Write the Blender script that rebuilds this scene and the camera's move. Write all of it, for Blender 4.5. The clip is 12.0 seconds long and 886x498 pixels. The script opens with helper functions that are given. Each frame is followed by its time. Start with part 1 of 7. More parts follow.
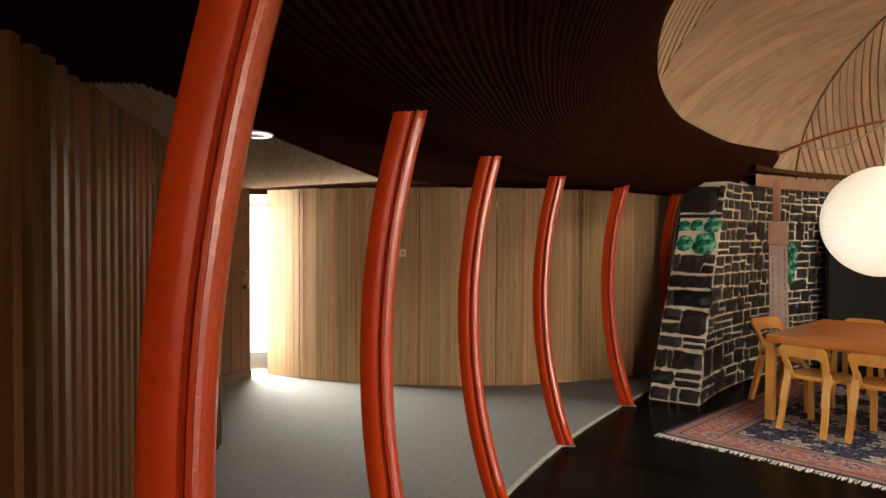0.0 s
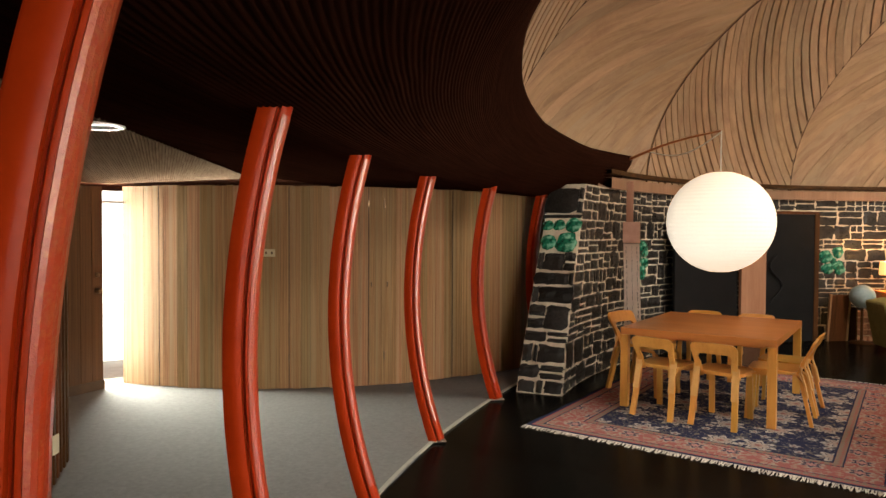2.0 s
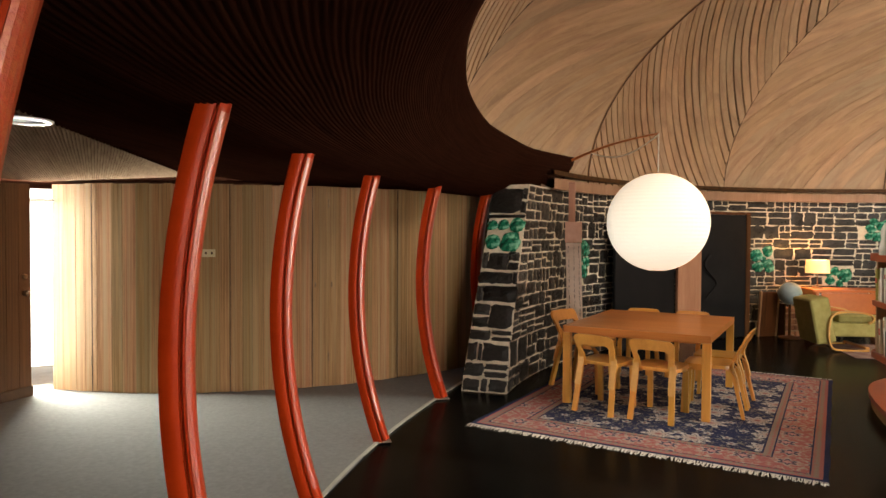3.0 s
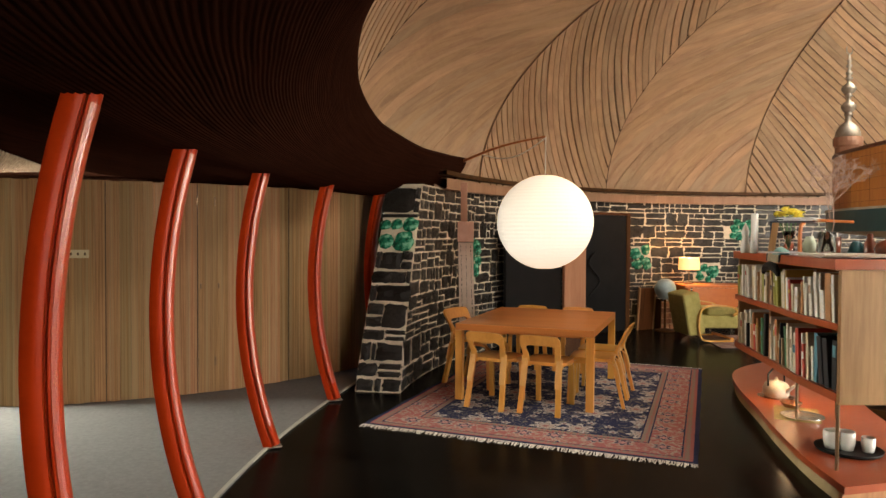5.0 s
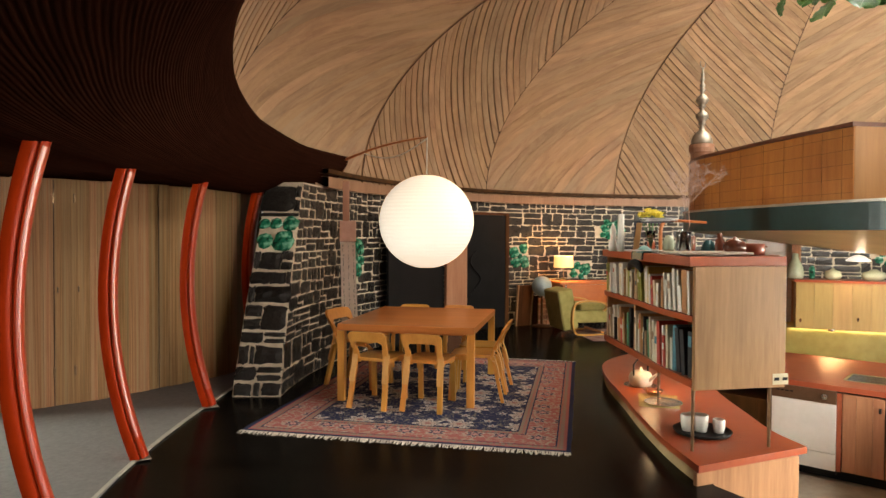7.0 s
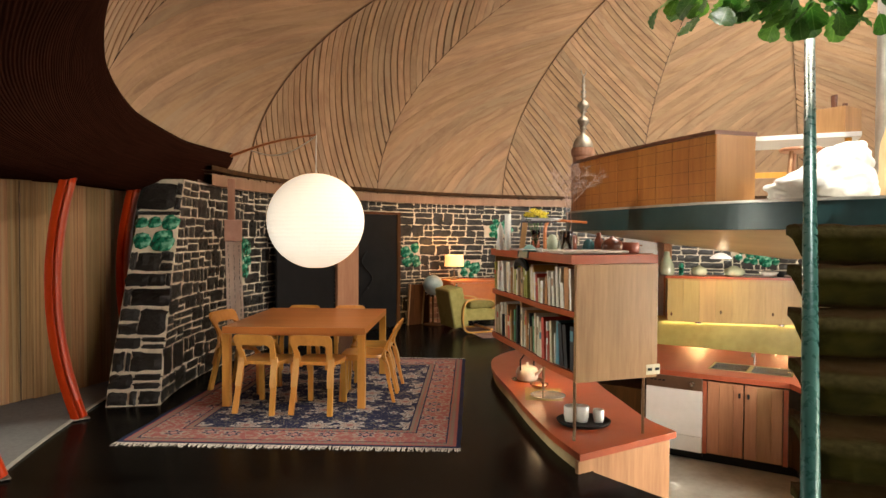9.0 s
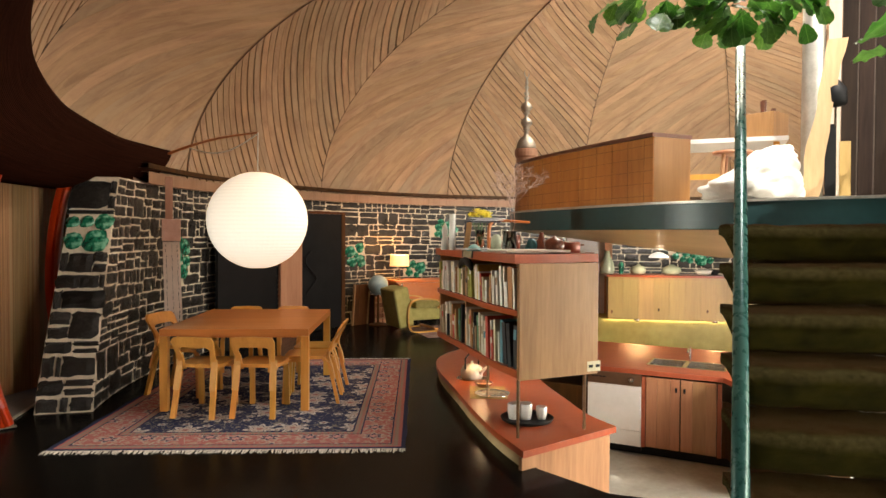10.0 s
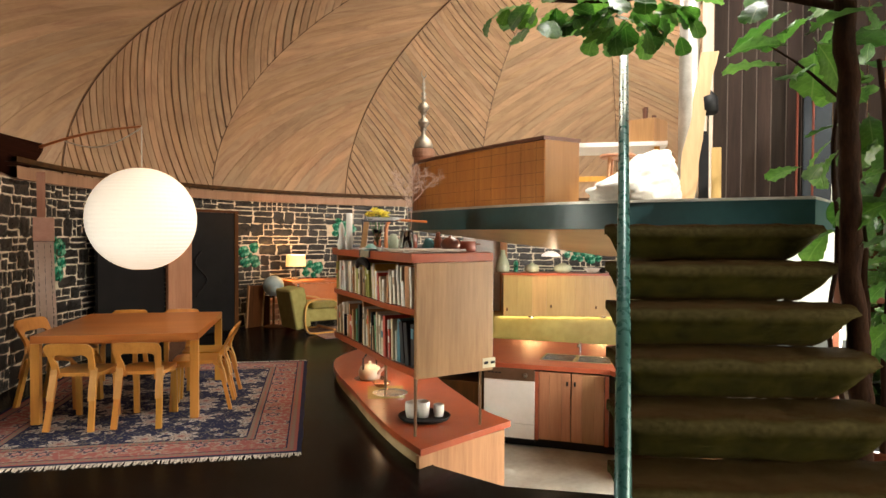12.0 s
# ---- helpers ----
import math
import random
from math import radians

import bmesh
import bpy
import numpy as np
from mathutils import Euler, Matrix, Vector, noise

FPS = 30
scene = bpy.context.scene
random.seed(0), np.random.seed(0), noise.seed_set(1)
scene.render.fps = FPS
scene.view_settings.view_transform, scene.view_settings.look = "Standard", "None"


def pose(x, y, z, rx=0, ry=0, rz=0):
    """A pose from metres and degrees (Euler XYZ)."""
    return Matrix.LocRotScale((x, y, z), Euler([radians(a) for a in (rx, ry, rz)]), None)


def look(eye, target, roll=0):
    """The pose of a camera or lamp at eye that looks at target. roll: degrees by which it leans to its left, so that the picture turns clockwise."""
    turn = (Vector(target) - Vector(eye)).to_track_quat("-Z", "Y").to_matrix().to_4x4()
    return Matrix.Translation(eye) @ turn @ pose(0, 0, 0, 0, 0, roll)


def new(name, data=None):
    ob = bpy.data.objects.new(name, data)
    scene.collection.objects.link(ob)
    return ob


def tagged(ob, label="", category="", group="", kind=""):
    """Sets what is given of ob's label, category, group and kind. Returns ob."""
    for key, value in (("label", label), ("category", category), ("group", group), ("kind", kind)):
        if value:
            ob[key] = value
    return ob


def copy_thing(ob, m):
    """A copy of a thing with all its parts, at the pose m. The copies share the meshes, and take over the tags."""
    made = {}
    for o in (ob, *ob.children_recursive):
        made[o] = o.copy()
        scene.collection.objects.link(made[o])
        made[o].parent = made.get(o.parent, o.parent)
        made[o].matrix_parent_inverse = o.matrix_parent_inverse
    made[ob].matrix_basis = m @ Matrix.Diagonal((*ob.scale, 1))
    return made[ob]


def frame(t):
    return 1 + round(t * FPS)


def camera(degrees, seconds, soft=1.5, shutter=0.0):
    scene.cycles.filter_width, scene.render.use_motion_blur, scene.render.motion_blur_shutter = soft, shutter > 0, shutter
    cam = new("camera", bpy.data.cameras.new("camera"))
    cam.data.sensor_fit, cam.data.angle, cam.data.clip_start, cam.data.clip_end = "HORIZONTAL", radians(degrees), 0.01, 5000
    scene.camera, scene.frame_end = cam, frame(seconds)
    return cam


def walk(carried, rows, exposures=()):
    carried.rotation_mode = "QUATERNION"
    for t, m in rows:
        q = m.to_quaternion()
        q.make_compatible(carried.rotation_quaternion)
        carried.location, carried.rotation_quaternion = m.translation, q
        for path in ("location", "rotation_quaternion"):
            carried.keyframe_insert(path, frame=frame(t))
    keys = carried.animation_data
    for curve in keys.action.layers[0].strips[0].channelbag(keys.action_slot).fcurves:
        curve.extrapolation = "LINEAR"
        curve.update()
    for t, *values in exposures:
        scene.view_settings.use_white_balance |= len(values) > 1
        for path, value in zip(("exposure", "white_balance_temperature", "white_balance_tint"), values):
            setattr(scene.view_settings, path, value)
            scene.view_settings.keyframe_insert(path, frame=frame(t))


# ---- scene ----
cam = camera(67.02, 12.0)
# a pan on a tripod: the lens sits 0.11 m ahead of the turning axis, 1.53 m over the floor
EYE, REACH, PITCH, ROLL = 1.53, 0.11, -1.315, -0.294
YAW = [(0.0, 0.0), (0.5, -3.05), (1.0, -5.62), (1.5, -8.28), (2.0, -10.74), (2.5, -13.01), (3.0, -15.37), (3.7, -18.53),
       (4.3, -21.22), (5.0, -24.34), (5.5, -26.84), (6.0, -29.23), (6.5, -31.72), (7.0, -34.23), (7.7, -37.57), (8.3, -40.32),
       (9.0, -43.41), (9.5, -45.69), (10.0, -48.05), (10.5, -50.25), (11.0, -52.41), (11.5, -54.45), (12.0, -56.66)]
walk(cam, [(t, pose(-REACH * math.sin(radians(a)), REACH * math.cos(radians(a)), EYE, 90 + PITCH, ROLL, a)) for t, a in YAW],
     [(0.0, 0.0), (12.0, 0.0)])

# ---- world and large lights ----
world = bpy.data.worlds.new("world")
scene.world = world
world.use_nodes = True
wn = world.node_tree.nodes
sky = wn.new("ShaderNodeTexSky")
sky.sky_type, sky.sun_disc = "NISHITA", False
SUN_ELEV, SUN_AZ = 53.0, 215.0   # azimuth clockwise from +y
sky.sun_elevation, sky.sun_rotation = radians(SUN_ELEV), radians(SUN_AZ)
world.node_tree.links.new(sky.outputs[0], wn["Background"].inputs[0])
wn["Background"].inputs[1].default_value = 0.15


def lamp(name, kind, m, energy, color=(1, 1, 1), **more):
    data = bpy.data.lights.new(name, kind)
    data.energy, data.color = energy, color
    if kind == "SUN":
        data.angle = more["angle"]
    elif kind == "AREA":
        data.shape, data.size, data.size_y = "RECTANGLE", more["size"], more["size_y"]
        data.spread = radians(more.get("spread", 180))
    else:
        data.shadow_soft_size = more["size"]
    if kind == "SPOT":
        data.spot_size, data.spot_blend = radians(more["cone"]), 0.6
    ob = new(name, data)
    ob.matrix_world = m
    return ob


sd = Vector((math.sin(radians(SUN_AZ)) * math.cos(radians(SUN_ELEV)), math.cos(radians(SUN_AZ)) * math.cos(radians(SUN_ELEV)), math.sin(radians(SUN_ELEV))))
lamp("sun", "SUN", look(sd * 30, (0, 0, 0)), 5.0, (1.0, 0.93, 0.82), angle=radians(0.6))
# daylight in the openings: skylight in the crown, garden glass, entry door, glass behind the viewer
lamp("skylight_daylight", "AREA", look((7.3, 2.8, 5.0), (7.3, 2.8, 0)), 240, (1.0, 0.87, 0.71), size=2.6, size_y=2.6)
lamp("garden_glass_daylight", "AREA", look((6.2, -1.9, 3.1), (8.4, 3.4, 3.4)), 125, (1.0, 0.94, 0.82), size=2.2, size_y=2.2, spread=95)
lamp("door_daylight", "AREA", look((-2.22, 7.40, 1.05), (0.6, 4.3, 0.8)), 255, (0.99, 1.0, 0.85), size=0.5, size_y=1.9, spread=120)
# fill for the dome's right side, with an opening added behind it
lamp("dome_fill", "AREA", look((7.7, 0.40, 3.1), (10.6, 3.6, 3.9)), 200, (1.0, 0.95, 0.84), size=2.0, size_y=1.5, spread=120)
# fill for the kitchen floor and fronts, not from a known window
lamp("kitchen_fill", "AREA", look((6.6, 0.42, 0.75), (5.4, 2.4, -0.76)), 270, (1.0, 0.95, 0.86), size=1.5, size_y=1.2)
# fill lamp over the upper treads and leaves; no such skylight is there
lamp("stair_fill", "AREA", look((4.5, 0.9, 4.4), (4.2, 0.9, 0)), 90, (1.0, 0.97, 0.90), size=0.9, size_y=0.9)
lamp("rear_glass_daylight", "AREA", look((4.4, -3.6, 1.7), (3.4, 5.4, 1.0)), 312, (1.0, 0.88, 0.70), size=4.0, size_y=2.0)
# narrow fill aimed at the stone wall's end, not from a known window
lamp("pier_fill", "AREA", look((1.9, -3.6, 1.7), (2.7, 6.6, 1.25)), 58, (1.0, 0.91, 0.78), size=1.8, size_y=2.0, spread=72)

# ---- materials ----
def ramp(nt, fac, stops):
    r = nt.nodes.new("ShaderNodeValToRGB")
    el = r.color_ramp.elements
    el[0].position, el[0].color = stops[0][0], (*stops[0][1], 1)
    el[1].position, el[1].color = stops[-1][0], (*stops[-1][1], 1)
    for p, c in stops[1:-1]:
        e = el.new(p)
        e.color = (*c, 1)
    nt.links.new(fac, r.inputs[0])
    return r.outputs[0]


def nmix(nt, fac, a, b, mode="MIX"):
    m = nt.nodes.new("ShaderNodeMix")
    m.data_type, m.blend_type = "RGBA", mode
    for sock, v in ((m.inputs[0], fac), (m.inputs[6], a), (m.inputs[7], b)):
        if isinstance(v, bpy.types.NodeSocket):
            nt.links.new(v, sock)
        elif isinstance(v, (int, float)):
            sock.default_value = v
        else:
            sock.default_value = (*v, 1)
    return m.outputs[2]


def nmath(nt, op, a, b=0.0, c=0.0):
    m = nt.nodes.new("ShaderNodeMath")
    m.operation = op
    for sock, v in zip(m.inputs, (a, b, c)):
        if isinstance(v, bpy.types.NodeSocket):
            nt.links.new(v, sock)
        else:
            sock.default_value = v
    return m.outputs[0]


def coords(nt, scale=(1, 1, 1), kind="Object", turn=(0, 0, 0)):
    tc = nt.nodes.new("ShaderNodeTexCoord")
    mp = nt.nodes.new("ShaderNodeMapping")
    mp.inputs["Scale"].default_value = scale
    mp.inputs["Rotation"].default_value = [radians(a) for a in turn]
    nt.links.new(tc.outputs[kind], mp.inputs[0])
    return mp.outputs[0]


def own_place(nt, vec):
    """Moves a pattern to another place for each object, so that alike pieces differ."""
    oi = nt.nodes.new("ShaderNodeObjectInfo")
    add = nt.nodes.new("ShaderNodeVectorMath")
    add.operation = "MULTIPLY_ADD"
    add.inputs[1].default_value = (1, 1, 1)
    nt.links.new(vec, add.inputs[0])
    far = nt.nodes.new("ShaderNodeCombineXYZ")
    for k, f in enumerate((41.0, 67.0, 23.0)):
        nt.links.new(nmath(nt, "MULTIPLY", oi.outputs["Random"], f), far.inputs[k])
    nt.links.new(far.outputs[0], add.inputs[2])
    return add.outputs[0]


def noise_tex(nt, vec, scale, detail=4.0, rough=0.55, dist=0.0):
    n = nt.nodes.new("ShaderNodeTexNoise")
    n.inputs["Scale"].default_value, n.inputs["Detail"].default_value = scale, detail
    n.inputs["Roughness"].default_value, n.inputs["Distortion"].default_value = rough, dist
    nt.links.new(vec, n.inputs["Vector"])
    return n.outputs["Fac"]


def base(name):
    m = bpy.data.materials.new(name)
    m.use_nodes = True
    nt = m.node_tree
    return m, nt, nt.nodes["Principled BSDF"]


def bumped(nt, bsdf, height, strength, dist=0.01):
    b = nt.nodes.new("ShaderNodeBump")
    b.inputs["Strength"].default_value, b.inputs["Distance"].default_value = strength, dist
    nt.links.new(height, b.inputs["Height"])
    nt.links.new(b.outputs[0], bsdf.inputs["Normal"])


def surface(name, dark, light, scale=8.0, rough=0.6, metal=0.0, bump=0.15, fine=6.0, rand=0.0, spec=0.5, stretch=(1, 1, 1), coat=0.0, kind="Object", rough_var=0.12):
    """Paint, plaster, stone, metal: two scales of noise between two colours."""
    m, nt, b = base(name)
    v = coords(nt, stretch, kind)
    if rand:
        v = own_place(nt, v)
    n1, n2 = noise_tex(nt, v, scale), noise_tex(nt, v, scale * fine, 5.0)
    f = nmath(nt, "ADD", nmath(nt, "MULTIPLY", n1, 0.65), nmath(nt, "MULTIPLY", n2, 0.35))
    col = ramp(nt, f, [(0.32, dark), (0.68, light)])
    if rand:
        oi = nt.nodes.new("ShaderNodeObjectInfo")
        hs = nt.nodes.new("ShaderNodeHueSaturation")
        nt.links.new(nmath(nt, "MULTIPLY_ADD", oi.outputs["Random"], rand * 2, 1 - rand), hs.inputs["Value"])
        nt.links.new(col, hs.inputs["Color"])
        col = hs.outputs[0]
    nt.links.new(col, b.inputs["Base Color"])
    nt.links.new(nmath(nt, "MULTIPLY_ADD", n2, rough_var, rough - rough_var / 2), b.inputs["Roughness"])
    b.inputs["Metallic"].default_value, b.inputs["Specular IOR Level"].default_value = metal, spec
    b.inputs["Coat Weight"].default_value = coat
    if bump:
        bumped(nt, b, f, bump)
    return m


def wood(name, dark, light, along="z", scale=3.0, rough=0.5, bump=0.12, rand=0.25, island=False, gray=None, coat=0.0, uv=False, spec=0.5, hue=0.02, blotch=None):
    """Long streaks along one axis, finer grain over them, and a shade of its own for each board."""
    m, nt, b = base(name)
    st = {"x": (0.08, 1, 1), "y": (1, 0.08, 1), "z": (1, 1, 0.08)}[along]
    v = coords(nt, st, "UV" if uv else "Object")
    if not uv:
        v = own_place(nt, v)
    n1 = noise_tex(nt, v, scale * 3, 3.0, 0.5, 0.6)
    n2 = noise_tex(nt, v, scale * 22, 4.0, 0.6)
    f = nmath(nt, "ADD", nmath(nt, "MULTIPLY", n1, 0.6), nmath(nt, "MULTIPLY", n2, 0.4))
    col = ramp(nt, f, [(0.3, dark), (0.7, light)])
    if gray:
        col = nmix(nt, ramp(nt, noise_tex(nt, v, scale * 0.9, 2.0), [(0.45, (0, 0, 0)), (0.7, (1, 1, 1))]), col, gray)
    if blotch:
        vb = coords(nt, (0.35, 1, 1), "UV" if uv else "Object")
        nb = noise_tex(nt, vb, 5.0, 5.0, 0.65, 0.8)
        col = nmix(nt, ramp(nt, nb, [(0.40, (0, 0, 0)), (0.72, (0.8, 0.8, 0.8))]), col, blotch)
    if rand:
        if island:
            src = nt.nodes.new("ShaderNodeNewGeometry").outputs["Random Per Island"]
        else:
            src = nt.nodes.new("ShaderNodeObjectInfo").outputs["Random"]
        hs = nt.nodes.new("ShaderNodeHueSaturation")
        nt.links.new(nmath(nt, "MULTIPLY_ADD", src, rand * 2, 1 - rand), hs.inputs["Value"])
        nt.links.new(nmath(nt, "MULTIPLY_ADD", src, -hue, 0.5 + hue / 2), hs.inputs["Hue"])
        nt.links.new(col, hs.inputs["Color"])
        col = hs.outputs[0]
    nt.links.new(col, b.inputs["Base Color"])
    nt.links.new(nmath(nt, "MULTIPLY_ADD", n2, 0.2, rough - 0.1), b.inputs["Roughness"])
    b.inputs["Coat Weight"].default_value, b.inputs["Specular IOR Level"].default_value = coat, spec
    bumped(nt, b, f, bump, 0.004)
    return m


def glow(name, color, strength, base_color=(0.9, 0.88, 0.82)):
    m, nt, b = base(name)
    b.inputs["Base Color"].default_value = (*base_color, 1)
    b.inputs["Emission Color"].default_value = (*color, 1)
    b.inputs["Emission Strength"].default_value = strength
    b.inputs["Roughness"].default_value = 0.8
    return m


def glass_mat(name, color, rough=0.05, ior=1.5, trans=1.0):
    m, nt, b = base(name)
    b.inputs["Base Color"].default_value = (*color, 1)
    b.inputs["Transmission Weight"].default_value = trans
    b.inputs["Roughness"].default_value, b.inputs["IOR"].default_value = rough, ior
    return m


# ---- mesh helpers ----
def ob_mesh(name, bm, mat, smooth=False):
    me = bpy.data.meshes.new(name)
    bm.normal_update()
    bm.to_mesh(me)
    bm.free()
    if smooth:
        me.shade_smooth()
    me.materials.append(mat)
    return new(name, me)


def part(name, bm, mat, parent, label="", smooth=False):
    ob = ob_mesh(name, bm, mat, smooth)
    ob.parent = parent
    return tagged(ob, label)


def thing(name, label, category, m=None, group="", kind=""):
    ob = new(name)
    ob.empty_display_size = 0.05
    if m is not None:
        ob.matrix_world = m
    return tagged(ob, label, category, group, kind)


def solo(name, bm, mat, label, category, m=None, smooth=False, group="", kind=""):
    ob = ob_mesh(name, bm, mat, smooth)
    if m is not None:
        ob.matrix_world = m
    return tagged(ob, label, category, group, kind)


def setting(name, bm, mat, label, category, smooth=False):
    return solo(name, bm, mat, label, category, smooth=smooth, kind="structure")


def box(sx, sy, sz, at=(0, 0, 0), bevel=0.0, bm=None, m=None, seg=2):
    """A box with its base's middle at `at`."""
    bm = bm or bmesh.new()
    t = Matrix.Translation((at[0], at[1], at[2] + sz / 2)) @ Matrix.Diagonal((sx, sy, sz, 1))
    if m is not None:
        t = m @ t
    r = bmesh.ops.create_cube(bm, size=1, matrix=t)
    if bevel:
        es = list({e for v in r["verts"] for e in v.link_edges})
        bmesh.ops.bevel(bm, geom=es, offset=bevel, segments=seg, affect="EDGES", profile=0.7)
    return bm


def prism(pts, z0, z1, bm=None, bevel=0.0):
    """An upright prism on a plan outline (counter-clockwise)."""
    bm = bm or bmesh.new()
    lo = [bm.verts.new((x, y, z0)) for x, y in pts]
    hi = [bm.verts.new((x, y, z1)) for x, y in pts]
    bm.faces.new(list(reversed(lo)))
    top = bm.faces.new(hi)
    n = len(pts)
    for i in range(n):
        bm.faces.new((lo[i], lo[(i + 1) % n], hi[(i + 1) % n], hi[i]))
    if bevel:
        bmesh.ops.bevel(bm, geom=list(top.edges), offset=bevel, segments=2, affect="EDGES", profile=0.7)
    return bm


def sheet(rows, bm=None, close=False):
    """A surface through a grid of points."""
    bm = bm or bmesh.new()
    vs = [[bm.verts.new(p) for p in r] for r in rows]
    for a, b in zip(vs, vs[1:]):
        n = len(a)
        for i in range(n if close else n - 1):
            bm.faces.new((a[i], a[(i + 1) % n], b[(i + 1) % n], b[i]))
    return bm


def lathe(profile, seg=24, bm=None, m=None):
    rows = []
    for r, z in profile:
        rows.append([Vector((max(r, 0.0004) * math.cos(2 * math.pi * i / seg), max(r, 0.0004) * math.sin(2 * math.pi * i / seg), z)) for i in range(seg)])
    if m is not None:
        rows = [[m @ p for p in r] for r in rows]
    bm = sheet(rows, bm, True)
    return bm


def tube(path, radius, seg=10, bm=None, cap=True):
    """A tube along a list of points; radius may be a number or one for each point."""
    bm = bm or bmesh.new()
    P = [Vector(p) for p in path]
    rad = radius if isinstance(radius, (list, tuple)) else [radius] * len(P)
    rings, up = [], None
    for i, p in enumerate(P):
        d = (P[min(i + 1, len(P) - 1)] - P[max(i - 1, 0)]).normalized()
        if up is None:
            up = d.orthogonal().normalized()
        up = (up - d * up.dot(d)).normalized()
        side = d.cross(up)
        rings.append([bm.verts.new(p + rad[i] * (math.cos(2 * math.pi * k / seg) * up + math.sin(2 * math.pi * k / seg) * side)) for k in range(seg)])
    for a, b in zip(rings, rings[1:]):
        for k in range(seg):
            bm.faces.new((a[k], a[(k + 1) % seg], b[(k + 1) % seg], b[k]))
    if cap:
        bm.faces.new(list(reversed(rings[0])))
        bm.faces.new(rings[-1])
    return bm


def sweep(path, outline, normals, bm=None):
    """An outline (u, v) carried along path: u along the given normals, v along the path's side."""
    bm = bm or bmesh.new()
    P = [Vector(p) for p in path]
    rings = []
    for i, p in enumerate(P):
        d = (P[min(i + 1, len(P) - 1)] - P[max(i - 1, 0)]).normalized()
        n = Vector(normals[i]).normalized()
        s = d.cross(n).normalized()
        rings.append([bm.verts.new(p + u * n + v * s) for u, v in outline])
    k = len(outline)
    for a, b in zip(rings, rings[1:]):
        for j in range(k):
            bm.faces.new((a[j], a[(j + 1) % k], b[(j + 1) % k], b[j]))
    bm.faces.new(list(reversed(rings[0])))
    bm.faces.new(rings[-1])
    return bm


def at_angle(cx, cy, r, deg, z=0.0):
    return Vector((cx + r * math.cos(radians(deg)), cy + r * math.sin(radians(deg)), z))


def spline(pts, n):
    """Catmull-Rom points along a short list."""
    P = [Vector(p) for p in pts]
    P = [2 * P[0] - P[1]] + P + [2 * P[-1] - P[-2]]
    out = []
    for i in range(1, len(P) - 2):
        for k in range(n):
            t = k / n
            a, b, c, d = P[i - 1:i + 3]
            out.append(0.5 * ((2 * b) + (c - a) * t + (2 * a - 5 * b + 4 * c - d) * t * t + (3 * b - a - 3 * c + d) * t ** 3))
    out.append(P[-2])
    return out


# ---- the materials of the place ----
M_floor = surface("black_polished_concrete", (0.0025, 0.0022, 0.0020), (0.0075, 0.0064, 0.0055), 1.3, 0.22, bump=0.03, fine=14, rough_var=0.18, spec=0.03)
M_carpet = surface("gray_carpet", (0.160, 0.153, 0.148), (0.222, 0.213, 0.206), 34.0, 0.95, bump=0.5, fine=9, spec=0.1)
M_red = surface("red_rib_paint", (0.31, 0.023, 0.003), (0.41, 0.037, 0.005), 3.0, 0.30, bump=0.03, fine=9, spec=0.09)


def worn_mat():
    """Red paint rubbed through to pale metal, more so at hand height and above."""
    m, nt, b = base("worn_red_edge")
    v = coords(nt)
    sep = nt.nodes.new("ShaderNodeSeparateXYZ")
    nt.links.new(v, sep.inputs[0])
    n = nmath(nt, "ADD", nmath(nt, "MULTIPLY", noise_tex(nt, v, 11.0, 3), 0.35), nmath(nt, "MULTIPLY", noise_tex(nt, v, 120.0, 4), 0.65))
    worn = nmath(nt, "ADD", n, nmath(nt, "MULTIPLY", sep.outputs[2], 0.13))
    f = ramp(nt, worn, [(0.66, (0, 0, 0)), (0.84, (0.36, 0.36, 0.36))])
    nt.links.new(nmix(nt, f, (0.38, 0.036, 0.008), (0.50, 0.20, 0.07)), b.inputs["Base Color"])
    nt.links.new(nmath(nt, "MULTIPLY", f, 0.7), b.inputs["Metallic"])
    b.inputs["Roughness"].default_value = 0.34
    b.inputs["Coat Weight"].default_value, b.inputs["Coat Roughness"].default_value = 0.35, 0.14
    bumped(nt, b, n, 0.38)
    return m


M_wornedge = worn_mat()
M_mortar = surface("pale_mortar", (0.44, 0.37, 0.27), (0.74, 0.65, 0.50), 5.0, 0.9, bump=0.5)
M_stone = surface("black_coal_stone", (0.0030, 0.0026, 0.0023), (0.030, 0.026, 0.0225), 8.0, 0.33, bump=1.0, fine=6, rand=0.5, rough_var=0.4, spec=0.45)


def cullet_mat():
    m, nt, b = base("green_glass_lump")
    n = noise_tex(nt, coords(nt), 16.0, 3.0)
    # palest patches stand for daylight through the glass, put into the colour
    nt.links.new(ramp(nt, n, [(0.34, (0.006, 0.085, 0.050)), (0.52, (0.030, 0.27, 0.155)), (0.67, (0.34, 0.78, 0.54))]), b.inputs["Base Color"])
    b.inputs["Transmission Weight"].default_value, b.inputs["Roughness"].default_value = 0.35, 0.05
    return m


